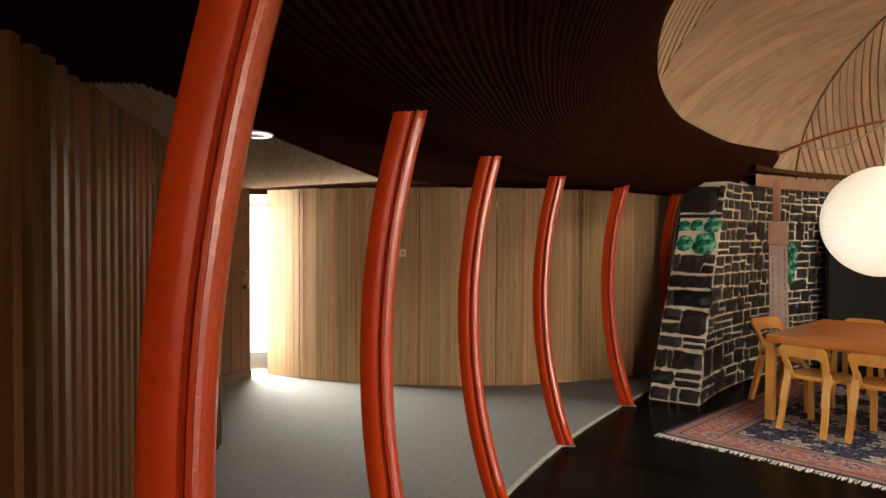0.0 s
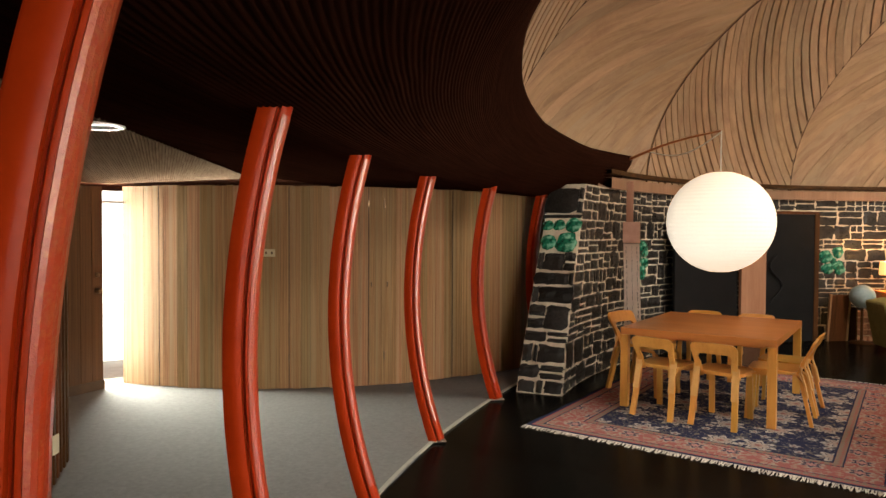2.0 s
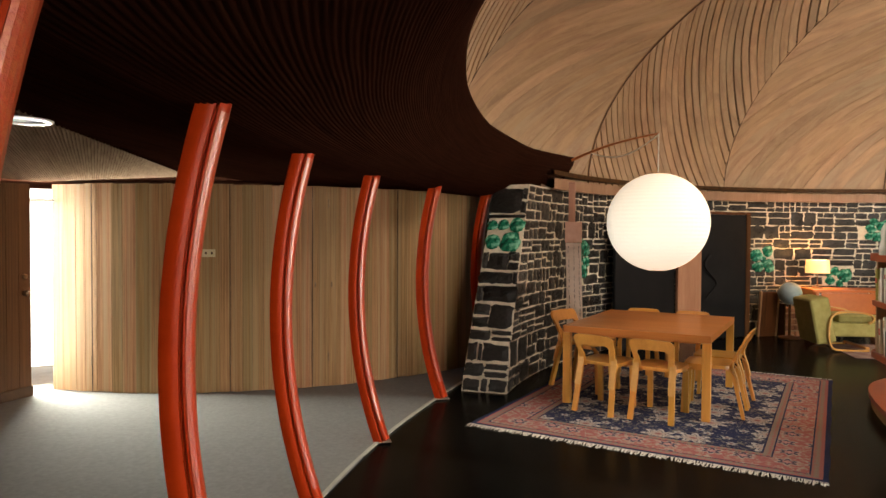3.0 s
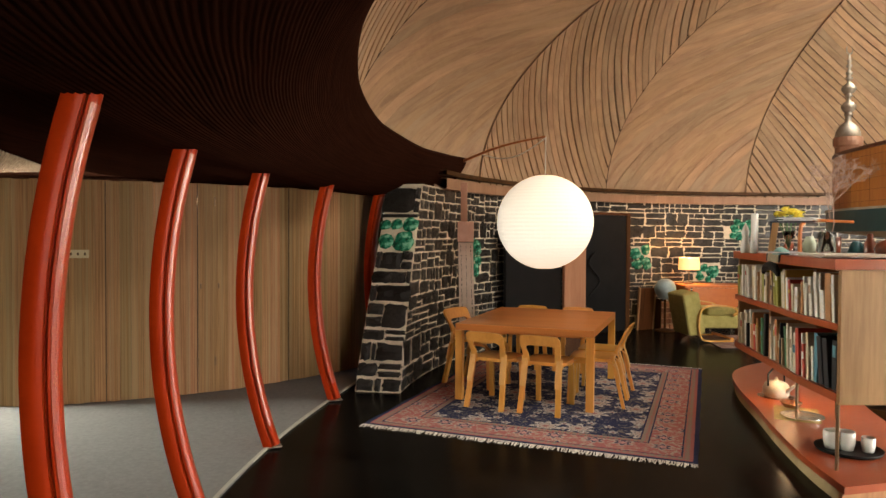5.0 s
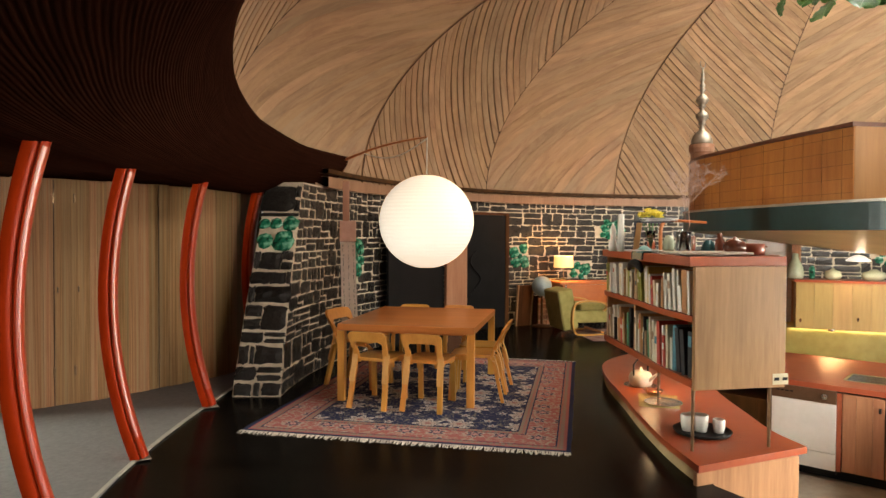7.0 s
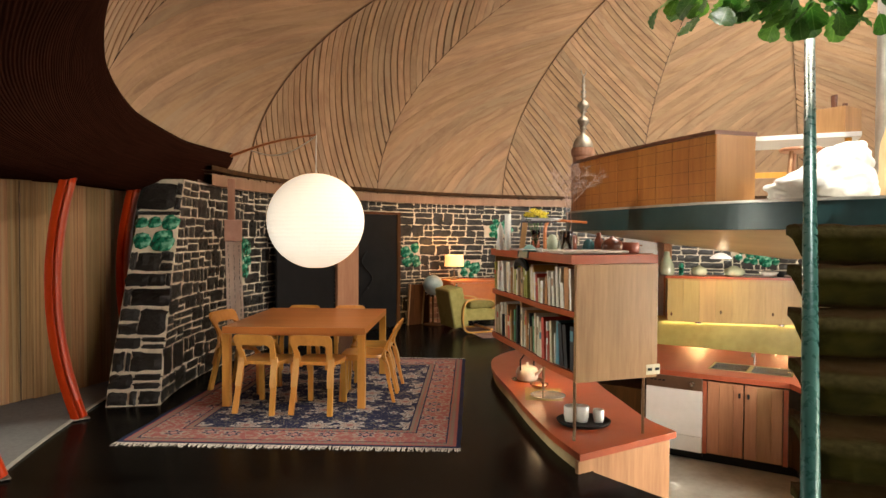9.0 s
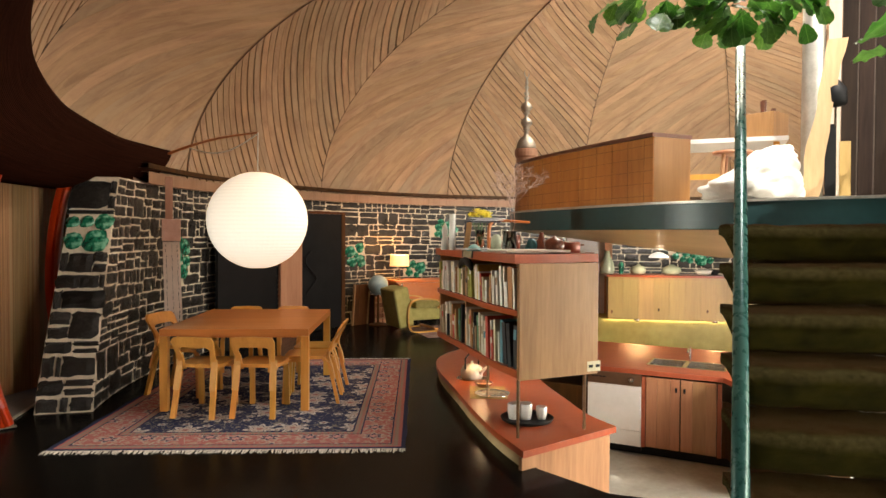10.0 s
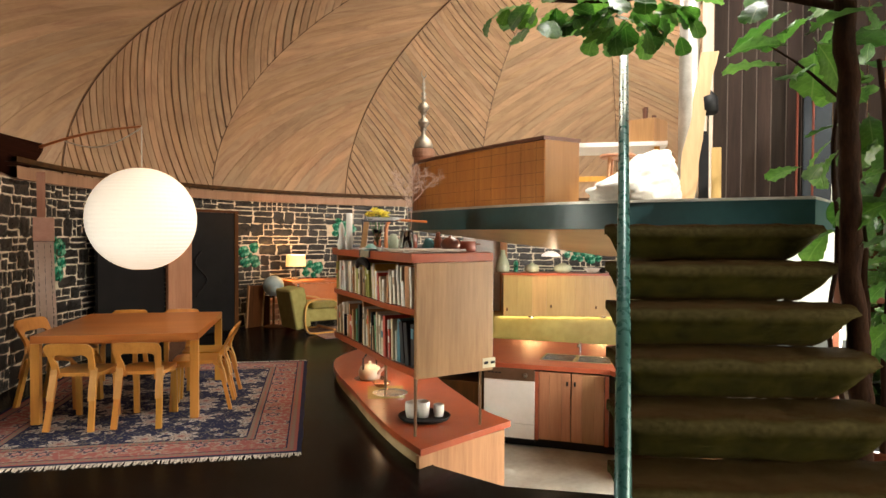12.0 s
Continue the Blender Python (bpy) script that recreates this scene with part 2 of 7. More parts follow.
M_cullet = cullet_mat()
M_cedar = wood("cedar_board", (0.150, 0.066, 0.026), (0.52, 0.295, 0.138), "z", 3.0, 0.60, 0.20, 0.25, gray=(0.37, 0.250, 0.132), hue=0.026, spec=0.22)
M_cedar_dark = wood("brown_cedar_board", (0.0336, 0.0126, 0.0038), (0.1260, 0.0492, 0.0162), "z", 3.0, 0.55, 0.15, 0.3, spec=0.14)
M_doorleaf = wood("red_brown_door", (0.065, 0.025, 0.010), (0.17, 0.070, 0.030), "z", 3.0, 0.5, 0.12, 0.25, spec=0.25)
M_dome = wood("dome_board", (0.34, 0.205, 0.112), (0.50, 0.318, 0.184), "x", 0.6, 0.6, 0.05, 0.09, island=True, gray=(0.36, 0.255, 0.165), uv=True, hue=0.006, blotch=(0.235, 0.132, 0.082), spec=0.25)
M_groove = surface("dark_groove", (0.06, 0.033, 0.018), (0.10, 0.056, 0.03), 6.0, 0.8, bump=0)
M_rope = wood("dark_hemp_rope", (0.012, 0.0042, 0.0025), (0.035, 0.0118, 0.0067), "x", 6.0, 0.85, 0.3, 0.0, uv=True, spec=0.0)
# the entry facet's copy of the rope, paled for the door's light on it
M_rope_lit = wood("door_lit_hemp_rope", (0.15, 0.094, 0.062), (0.33, 0.225, 0.155), "x", 6.0, 0.85, 0.3, 0.0, uv=True, spec=0.0)
M_fascia = wood("fascia_redwood", (0.26, 0.125, 0.072), (0.42, 0.225, 0.14), "z", 2.0, 0.5, 0.1, 0.1)
M_plaster = surface("plain_plaster", (0.30, 0.25, 0.19), (0.38, 0.32, 0.25), 3.0, 0.9, bump=0.1)
M_birch = wood("honey_birch", (0.50, 0.215, 0.036), (0.70, 0.345, 0.074), "z", 2.5, 0.32, 0.05, 0.10, coat=0.3)
M_tabletop = wood("table_birch", (0.42, 0.138, 0.034), (0.56, 0.210, 0.054), "x", 2.5, 0.33, 0.05, 0.0, coat=0.2)
M_maple = wood("pale_maple_ply", (0.30, 0.138, 0.056), (0.55, 0.292, 0.136), "z", 2.2, 0.42, 0.05, 0.08)
M_redtop = surface("brick_red_laminate", (0.32, 0.060, 0.019), (0.40, 0.084, 0.028), 4.0, 0.30, bump=0, coat=0.1)
M_worktop = surface("glossy_red_laminate", (0.27, 0.050, 0.017), (0.35, 0.072, 0.025), 4.0, 0.58, bump=0)
M_concrete = surface("gray_concrete", (0.28, 0.26, 0.21), (0.44, 0.41, 0.34), 3.0, 0.7, bump=0.15)
M_teal = surface("dark_teal_paint", (0.012, 0.045, 0.05), (0.022, 0.07, 0.075), 3.0, 0.35, bump=0.04)
M_pipe = surface("teal_pipe_paint", (0.022, 0.085, 0.075), (0.042, 0.125, 0.11), 4.0, 0.28, bump=0.05, metal=0.2)
M_soffit = surface("gold_soffit", (0.26, 0.195, 0.11), (0.42, 0.335, 0.20), 2.0, 0.36, bump=0.03, metal=0.6)
M_black = surface("matt_black_panel", (0.005, 0.005, 0.0055), (0.011, 0.0105, 0.011), 3.0, 0.55, bump=0.03, spec=0.2)
M_white = surface("white_enamel", (0.72, 0.70, 0.66), (0.82, 0.80, 0.77), 3.0, 0.3, bump=0.01)
M_steel = surface("brushed_steel", (0.60, 0.60, 0.59), (0.70, 0.69, 0.67), 6.0, 0.22, metal=1.0, bump=0)
M_bronze = surface("bronze_rod", (0.16, 0.10, 0.06), (0.25, 0.16, 0.09), 20.0, 0.35, metal=0.9, bump=0.03)
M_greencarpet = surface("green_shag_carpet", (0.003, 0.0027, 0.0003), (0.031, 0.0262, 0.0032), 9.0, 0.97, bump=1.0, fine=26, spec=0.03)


def trodden_and_lit(m):
    """Carpet pale and gray along each tread's nose, part wear, part light put into the colour, and brown where feet
    land.
    """
    nt = m.node_tree
    b = nt.nodes["Principled BSDF"]
    pile = b.inputs["Base Color"].links[0].from_socket
    v = coords(nt)
    sep = nt.nodes.new("ShaderNodeSeparateXYZ")
    nt.links.new(nt.nodes.new("ShaderNodeTexCoord").outputs["Object"], sep.inputs[0])
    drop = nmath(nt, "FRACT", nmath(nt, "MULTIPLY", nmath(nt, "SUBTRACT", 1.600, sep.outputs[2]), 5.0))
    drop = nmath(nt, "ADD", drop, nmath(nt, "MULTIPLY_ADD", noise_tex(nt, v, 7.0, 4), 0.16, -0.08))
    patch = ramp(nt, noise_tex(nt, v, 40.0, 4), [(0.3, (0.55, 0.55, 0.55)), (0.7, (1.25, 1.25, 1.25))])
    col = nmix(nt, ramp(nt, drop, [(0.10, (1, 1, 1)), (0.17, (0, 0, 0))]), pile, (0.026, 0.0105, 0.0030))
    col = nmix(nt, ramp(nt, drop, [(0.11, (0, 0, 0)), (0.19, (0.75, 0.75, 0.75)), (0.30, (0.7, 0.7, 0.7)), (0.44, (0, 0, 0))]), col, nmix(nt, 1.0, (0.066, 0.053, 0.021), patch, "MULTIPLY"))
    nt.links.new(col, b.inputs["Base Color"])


trodden_and_lit(M_greencarpet)
M_bamboo = wood("bamboo_blind", (0.40, 0.115, 0.024), (0.60, 0.220, 0.050), "z", 5.0, 0.45, 0.3, 0.1)
M_greencarpet.node_tree.nodes["Bump"].inputs["Distance"].default_value = 0.03
M_greencarpet.node_tree.nodes["Principled BSDF"].inputs["Sheen Weight"].default_value = 0.12
M_greencarpet.node_tree.nodes["Principled BSDF"].inputs["Sheen Roughness"].default_value = 0.35
M_greencarpet.node_tree.nodes["Principled BSDF"].inputs["Sheen Tint"].default_value = (0.50, 0.44, 0.16, 1)
M_steelworn = surface("dull_steel", (0.22, 0.18, 0.15), (0.38, 0.32, 0.27), 14, 0.5, metal=0.6, bump=0.1)

# ---- large structure ----
CX, CY, RW = 7.29, 2.82, 5.93           # the round room's middle and its stone wall
SEAMS = [231, 204, 177, 150.5, 123.5, 95, 69, 42.5, 16, -11, -38, -65]
RIB_FEET = [(-0.47, 1.15), (-0.18, 2.45), (0.27, 3.75), (0.90, 4.97), (1.66, 6.13), (2.46, 7.20)]
EDGE = [(-0.60, -4.5), (-0.66, -1.5), (-0.62, 0.0)] + RIB_FEET
PIT = [(3.72, 2.50), (3.66, 1.96), (3.95, 1.25), (4.7, 0.5), (6.0, 0.15), (8.2, 0.2), (9.6, 1.6), (9.7, 3.6), (8.7, 5.1), (7.4, 5.5), (6.42, 5.24),
       (5.93, 5.13), (5.58, 4.94), (5.20, 4.55), (4.72, 3.91), (4.36, 3.45), (3.97, 2.90)]
KFLOOR, LEDGE = -0.76, 0.13
DECK = 1.77


LIP = [(120, 5.70, 2.36), (130, 5.76, 2.40), (139, 5.93, 2.42), (148, 6.10, 2.54), (160, 6.13, 2.68), (170, 6.13, 2.87), (185, 6.15, 3.02), (265, 6.2, 3.05)]
RIBLINE = [(120, 6.45), (137.6, 6.47), (149.5, 6.53), (161.4, 6.74), (172.5, 7.08), (182.8, 7.48), (192, 7.94), (215, 8.4), (265, 8.4)]


def smooth01(x):
    x = min(1.0, max(0.0, x))
    return x * x * (3 - 2 * x)


def interp(x, table):
    return float(np.interp(x, [a for a, _ in table], [b for _, b in table]))


def build_floor():
    bm = bmesh.new()
    outer = [bm.verts.new((x, y, 0)) for x, y in ((-7, -6), (16, -6), (16, 12), (-7, 12))]
    inner = [bm.verts.new((x, y, 0)) for x, y in PIT]
    edges = [bm.edges.new((outer[i], outer[(i + 1) % 4])) for i in range(4)]
    edges += [bm.edges.new((inner[i], inner[(i + 1) % len(inner)])) for i in range(len(inner))]
    bmesh.ops.triangle_fill(bm, edges=edges, use_beauty=True)
    bmesh.ops.recalc_face_normals(bm, faces=bm.faces[:])
    if bm.faces[0].normal.z < 0:
        bmesh.ops.reverse_faces(bm, faces=bm.faces[:])
    r = bmesh.ops.extrude_face_region(bm, geom=bm.faces[:])
    bmesh.ops.translate(bm, verts=[g for g in r["geom"] if isinstance(g, bmesh.types.BMVert)], vec=(0, 0, -0.15))
    bmesh.ops.recalc_face_normals(bm, faces=bm.faces[:])
    setting("floor", bm, M_floor, "glossy black polished concrete floor", "floor")
    bm = prism(EDGE + [(2.0, 11.5), (-6.5, 11.5), (-6.5, -4.5)], 0.003, 0.014)
    setting("carpet_floor", bm, M_carpet, "gray wall-to-wall carpet behind the red ribs", "carpet")
    bm = bmesh.new()
    strip = spline([(x, y, 0.0) for x, y in EDGE[2:]], 6)
    sweep([p + Vector((0.004, 0, 0.010)) for p in strip], [(-0.006, -0.012), (0.008, -0.012), (0.008, 0.012), (-0.006, 0.012)], [(0, 0, 1)] * len(strip), bm)
    setting("trim_carpet_edge", bm, M_concrete, "pale strip along the carpet's edge", "trim")
    lo = prism(PIT, KFLOOR - 0.1, KFLOOR)
    setting("floor_kitchen", lo, M_concrete, "worn gray concrete floor of the sunken kitchen", "floor")
    bm = bmesh.new()
    rows = [[Vector((x, y, z)) for x, y in PIT] for z in (KFLOOR - 0.02, -0.003)]
    sheet(rows, bm, True)
    setting("wall_pit", bm, M_plaster, "low wall round the sunken kitchen", "wall")


def ring_rows(r0, r1, z0, z1, t0, t1, n):
    return [[at_angle(CX, CY, r, t0 + (t1 - t0) * i / n, z) for i in range(n + 1)] for r, z in ((r0, z0), (r1, z0), (r1, z1), (r0, z1), (r0, z0))]


def build_ring_wall():
    bm = bmesh.new()
    n, rows = 90, []
    heights = [-0.02 + 2.08 * k / 14 for k in range(15)]
    for r, z in [(RW + 0.47 - 0.035 * z, z) for z in heights] + [(RW + 0.02, z) for z in reversed(heights)]:
        end = 147.0 - 7.8 * max(z, 0) / 2.0
        rows.append([at_angle(CX, CY, r, end + (-30 - end) * i / n, z) for i in range(n + 1)])
    sheet(rows, bm)
    sheet([[rows[k][0], rows[29 - k][0]] for k in range(15)], bm)
    bmesh.ops.remove_doubles(bm, verts=bm.verts[:], dist=0.0005)
    bmesh.ops.recalc_face_normals(bm, faces=bm.faces[:])
    wall = setting("wall_stone", bm, M_mortar, "black coal-stone wall in thick pale mortar", "wall")
    setting("trim_fascia", sheet(ring_rows(RW - 0.06, RW + 0.10, 2.045, 2.17, 133.5, -30, 80)), M_fascia, "curved redwood fascia board on the stone wall", "trim")
    setting("trim_fascia_shelf", sheet(ring_rows(RW - 0.10, RW + 0.10, 2.20, 2.25, 134.5, -30, 80)), M_cedar_dark, "dark curved ledge over the fascia", "trim")
    return wall


def dome_point(th, l, lift=0.0):
    """A point of the dome at an angle and a share l of the way up (0 rim, 1 top), lifted inwards."""
    R = 5.95 + 0.50 * smooth01((th - 124) / 20) - 0.16 * smooth01((th - 160) / 14)
    a = l * math.pi / 2
    r, z = R * math.cos(a), 2.15 + 3.1 * math.sin(a)
    nr, nz = math.cos(a) / R, math.sin(a) / 3.1
    k = math.hypot(nr, nz)
    return at_angle(CX, CY, r - lift * nr / k, th, z - lift * nz / k)


ARC = [0.0]
for _i in range(200):
    _a, _b = dome_point(90, _i / 200), dome_point(90, (_i + 1) / 200)
    ARC.append(ARC[-1] + (_b - _a).length)


def share(s):
    return float(np.interp(s, ARC, np.linspace(0, 1, 201)))


def trim_to_lip(bm):
    """Where the round room opens to the low rooms, the dome begins behind the low ceiling's lip."""
    gone = []
    for v in bm.verts:
        th = math.degrees(math.atan2(v.co.y - CY, v.co.x - CX)) % 360
        if 131 < th < 300 and v.co.z < interp(th, [(a, c) for a, _, c in LIP]) - 0.10:
            gone.append(v)
    bmesh.ops.delete(bm, geom=gone, context="VERTS")
    # unseen round holes, cut so that the sun falls on the blanket and deck
    for x, y, r in ((4.26, -0.03, 0.56), (5.12, 0.22, 0.62)):
        bmesh.ops.delete(bm, geom=[v for v in bm.verts if math.hypot(v.co.x - x, v.co.y - y) < r], context="VERTS")


def build_dome():
    """Boards laid on the slant, to the other side in each next panel; one mesh."""
    bm = bmesh.new()
    uv = bm.loops.layers.uv.new("UVMap")
    rnd = random.Random(5)
    top = ARC[-1] * 0.80
    step = 0.06

    def face(vs, uvs):
        f = bm.faces.new(vs)
        for lp, c in zip(f.loops, uvs):
            lp[uv].uv = c

    for p in range(len(SEAMS) - 1):
        hi, lo = SEAMS[p], SEAMS[p + 1]
        mid, half = (hi + lo) / 2, radians(hi - lo) / 2
        battens = p % 2 == 0
        sg = -1 if battens else 1
        pitch, gap = (0.147, 0.017) if battens else (0.21, 0.0004)
        for k in range(-40, 64):
            prev, shift = None, rnd.uniform(0, 40)
            lift = rnd.uniform(0.0, 0.004 if battens else 0.0004)
            for j in range(int(top / step) + 2):
                s = min(j * step, top)
                l = share(s)
                r = math.hypot(*(dome_point(mid, l) - Vector((CX, CY, 0))).xy)
                hw = half * r
                run = 0.68 * s + 0.21 * (min(s, 2.0) ** 2) / 2 + 0.42 * max(0.0, s - 2.0)
                xa, xb = k * pitch - sg * run, (k + 1) * pitch - gap - sg * run
                wob = 0.012 * math.sin(s * 2.1 + k)
                xa, xb = max(-hw, min(hw, xa + wob)), max(-hw, min(hw, xb + wob))
                if xb - xa < 0.002:
                    if prev is None:
                        continue
                    xb = xa + 0.0005
                ta, tb = mid + math.degrees(xa / r), mid + math.degrees(xb / r)
                d0 = 0.030 if battens else 0.012
                d1 = 0.034 if battens else 0.0122
                cur = [bm.verts.new(dome_point(t, l, d + lift)) for t, d in ((ta, 0.0), (ta, d0), (tb, d1), (tb, 0.0))]
                if prev:
                    u0, u1 = (s - step) * 1.41, s * 1.41
                    for q in range(3):
                        v0, v1 = shift + (0, 0.02, pitch)[q], shift + (0.02, pitch, pitch + 0.02)[q]
                        face((prev[q], cur[q], cur[q + 1], prev[q + 1]), ((u0, v0), (u1, v0), (u1, v1), (u0, v1)))
                prev = cur
                if xb - xa < 0.001:
                    prev = None
    trim_to_lip(bm)
    ob = setting("ceiling_dome", bm, M_dome, "domed cedar ceiling of slanting boards in herringbone panels", "ceiling")
    rows = [[dome_point(231 - 360 * i / 240, share(top * j / 40), -0.010) for i in range(241)] for j in range(41)]
    back = sheet(rows)
    trim_to_lip(back)
    setting("ceiling_dome_backing", back, M_groove, "dark backing between the dome's boards", "ceiling")
    for a in SEAMS[1:-1]:
        pts = [dome_point(a, share(top * j / 30), 0.030) for j in range(31)]
        pts = [p for p in pts if a < 131 or p.z > interp(a, [(q, c) for q, _, c in LIP])]
        b2 = tube(pts, 0.006, 6)
        setting("trim_seam", b2, M_groove, "dark seam between two dome panels", "trim")
    cap = bmesh.new()
    z = dome_point(0, share(top)).z - 0.01
    r = math.hypot(*(dome_point(0, share(top)) - Vector((CX, CY, 0))).xy) + 0.12
    rim = [at_angle(CX, CY, r, a * 7.5, z) for a in range(48)]
    hole = [Vector((CX + 0.01 * math.cos(a * math.pi / 24), CY + 0.01 * math.sin(a * math.pi / 24), z)) for a in range(48)]
    sheet([rim, hole], cap, True)
    r2 = bmesh.ops.extrude_face_region(cap, geom=cap.faces[:])
    bmesh.ops.translate(cap, verts=[g for g in r2["geom"] if isinstance(g, bmesh.types.BMVert)], vec=(0, 0, 0.12))
    bmesh.ops.recalc_face_normals(cap, faces=cap.faces[:])
    setting("ceiling_crown", cap, glow("frosted_skylight", (1.0, 0.94, 0.82), 1.5), "round frosted skylight in the dome's crown", "skylight")
    return ob


def low_ceiling_point(th, s):
    """s: metres outwards from the lip."""
    rl, zl = interp(th, [(a, b) for a, b, _ in LIP]), interp(th, [(a, c) for a, _, c in LIP])
    span = max(0.5, interp(th, RIBLINE) - rl)
    q = s / span
    if q < 1:
        f = 0.55 * (1 - math.sqrt(max(0, 1 - (1 - q) ** 2))) + 0.45 * (1 - q) ** 2
        z = 1.95 + (zl - 1.95) * f
    else:
        z = 1.95 + 0.06 * smooth01((s - span) / 0.8)
    return at_angle(CX, CY, rl + s, th, z)


def build_low_ceiling():
    """Hemp rope laid side by side, round after round, from the lip outwards."""
    bm = bmesh.new()
    uv = bm.loops.layers.uv.new("UVMap")
    angles = [130.3 + i * 1.35 for i in range(101)]
    rings = []
    for i in range(92):                 # up the curl, closer together where it steepens
        for k, dz in ((0.0, 0.0), (0.22, -0.0038), (0.5, -0.0055), (0.78, -0.0038)):
            rings.append((-(((i + k) / 92.0) ** 1.5), dz))
    for i in range(118):
        for k, dz in ((0.0, 0.0), (0.22, -0.0045), (0.5, -0.0065), (0.78, -0.0045)):
            rings.append(((i + k) * 0.014, dz))
    rings += [(1.65, 0), (2.4, 0), (4.0, 0), (6.5, 0)]
    vs = []
    for q, dz in rings:
        row = []
        for a in angles:
            span = max(0.5, interp(a, RIBLINE) - interp(a, [(x, y) for x, y, _ in LIP]))
            row.append(bm.verts.new(low_ceiling_point(a, -q * span if q < 0 else (span + q if q > 0 else (0 if len(vs) < 300 else span))) + Vector((-dz * 0.6 if q < 0 else 0, 0, dz))))
        vs.append(row)
    for i, (a, b) in enumerate(zip(vs, vs[1:])):
        for j in range(len(angles) - 1):
            f = bm.faces.new((a[j], a[j + 1], b[j + 1], b[j]))
            for lp, c in zip(f.loops, ((j * 0.15, i * 0.01), (j * 0.15 + 0.15, i * 0.01), (j * 0.15 + 0.15, i * 0.01 + 0.01), (j * 0.15, i * 0.01 + 0.01))):
                lp[uv].uv = c
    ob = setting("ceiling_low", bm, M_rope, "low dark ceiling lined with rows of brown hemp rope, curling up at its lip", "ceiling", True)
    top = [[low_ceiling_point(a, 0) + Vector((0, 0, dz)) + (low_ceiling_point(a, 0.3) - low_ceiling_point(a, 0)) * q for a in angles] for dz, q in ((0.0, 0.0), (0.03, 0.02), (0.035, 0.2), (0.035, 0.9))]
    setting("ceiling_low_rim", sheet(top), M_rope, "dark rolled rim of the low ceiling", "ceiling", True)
    return ob


RIB_BULGE = [(-0.424, 1.17), (-0.233, 2.45), (0.141, 3.75), (0.714, 4.97), (1.49, 6.13), (2.34, 7.12)]   # where each rib bows out farthest, 1.1 m up


def rib(bulge, label):
    """A steel arch rib: two flanges with a groove between, bowing outwards from foot to ceiling."""
    o = Vector((bulge[0] - CX, bulge[1] - CY, 0)).normalized()
    n, H = 28, 1.99
    path, nor = [], []
    for i in range(n + 1):
        z = 0.016 + H * i / n
        path.append(Vector((bulge[0], bulge[1], z)) - o * ((z - 1.1) ** 2 / 6.2))
    for i in range(n + 1):
        d = (path[min(i + 1, n)] - path[max(i - 1, 0)]).normalized()
        nor.append((o - d * o.dot(d)).normalized())
    foot = path[0]
    e = thing("arch_rib", label, "arch rib", Matrix.Translation((foot.x, foot.y, 0.014)), "red arch ribs")
    lp = [p - Vector((foot.x, foot.y, 0.014)) for p in path]
    w, g = 0.046, 0.030
    half = [(-0.056, -w * 0.35), (-0.0525, -w * 0.62), (-0.043, -w * 0.88), (-0.031, -w), (-0.020, -w), (-0.015, -g), (-0.010, -g), (-0.006, -w * 0.92), (0.002, -w * 0.99), (0.022, -w * 1.02), (0.026, -w * 0.99), (0.048, -w * 0.95), (0.054, -w * 0.84)]
    body = half + [(u, -v) for u, v in reversed(half)]
    beam = part("beam", sweep(lp, body, nor), M_red, e, smooth=True)
    beam.data.set_sharp_from_angle(angle=radians(38))
    near = [(-0.0305, -w - 0.0018), (-0.0395, -w * 0.97), (-0.0470, -w * 0.84), (-0.0535, -w * 0.64), (-0.0578, -w * 0.36)]
    far = [(-0.0552, -w * 0.33), (-0.0510, -w * 0.58), (-0.0420, -w * 0.85), (-0.0292, -w - 0.0004)]
    edge = near + [(u, -v) for u, v in reversed(near)] + [(u, -v) for u, v in reversed(far)] + far
    part("worn_edge", sweep(lp[2:-1], edge, nor[2:-1]), M_wornedge, e, "scuffed inner edge with the paint worn pale")
    part("foot_plate", box(0.125, 0.105, 0.007, (0, 0, -0.004), 0.002), M_steelworn, e, "scuffed gray steel foot plate")
    return e


def build_ribs():
    for b in RIB_BULGE:
        rib(b, "red-painted steel arch rib standing at the carpet's edge")


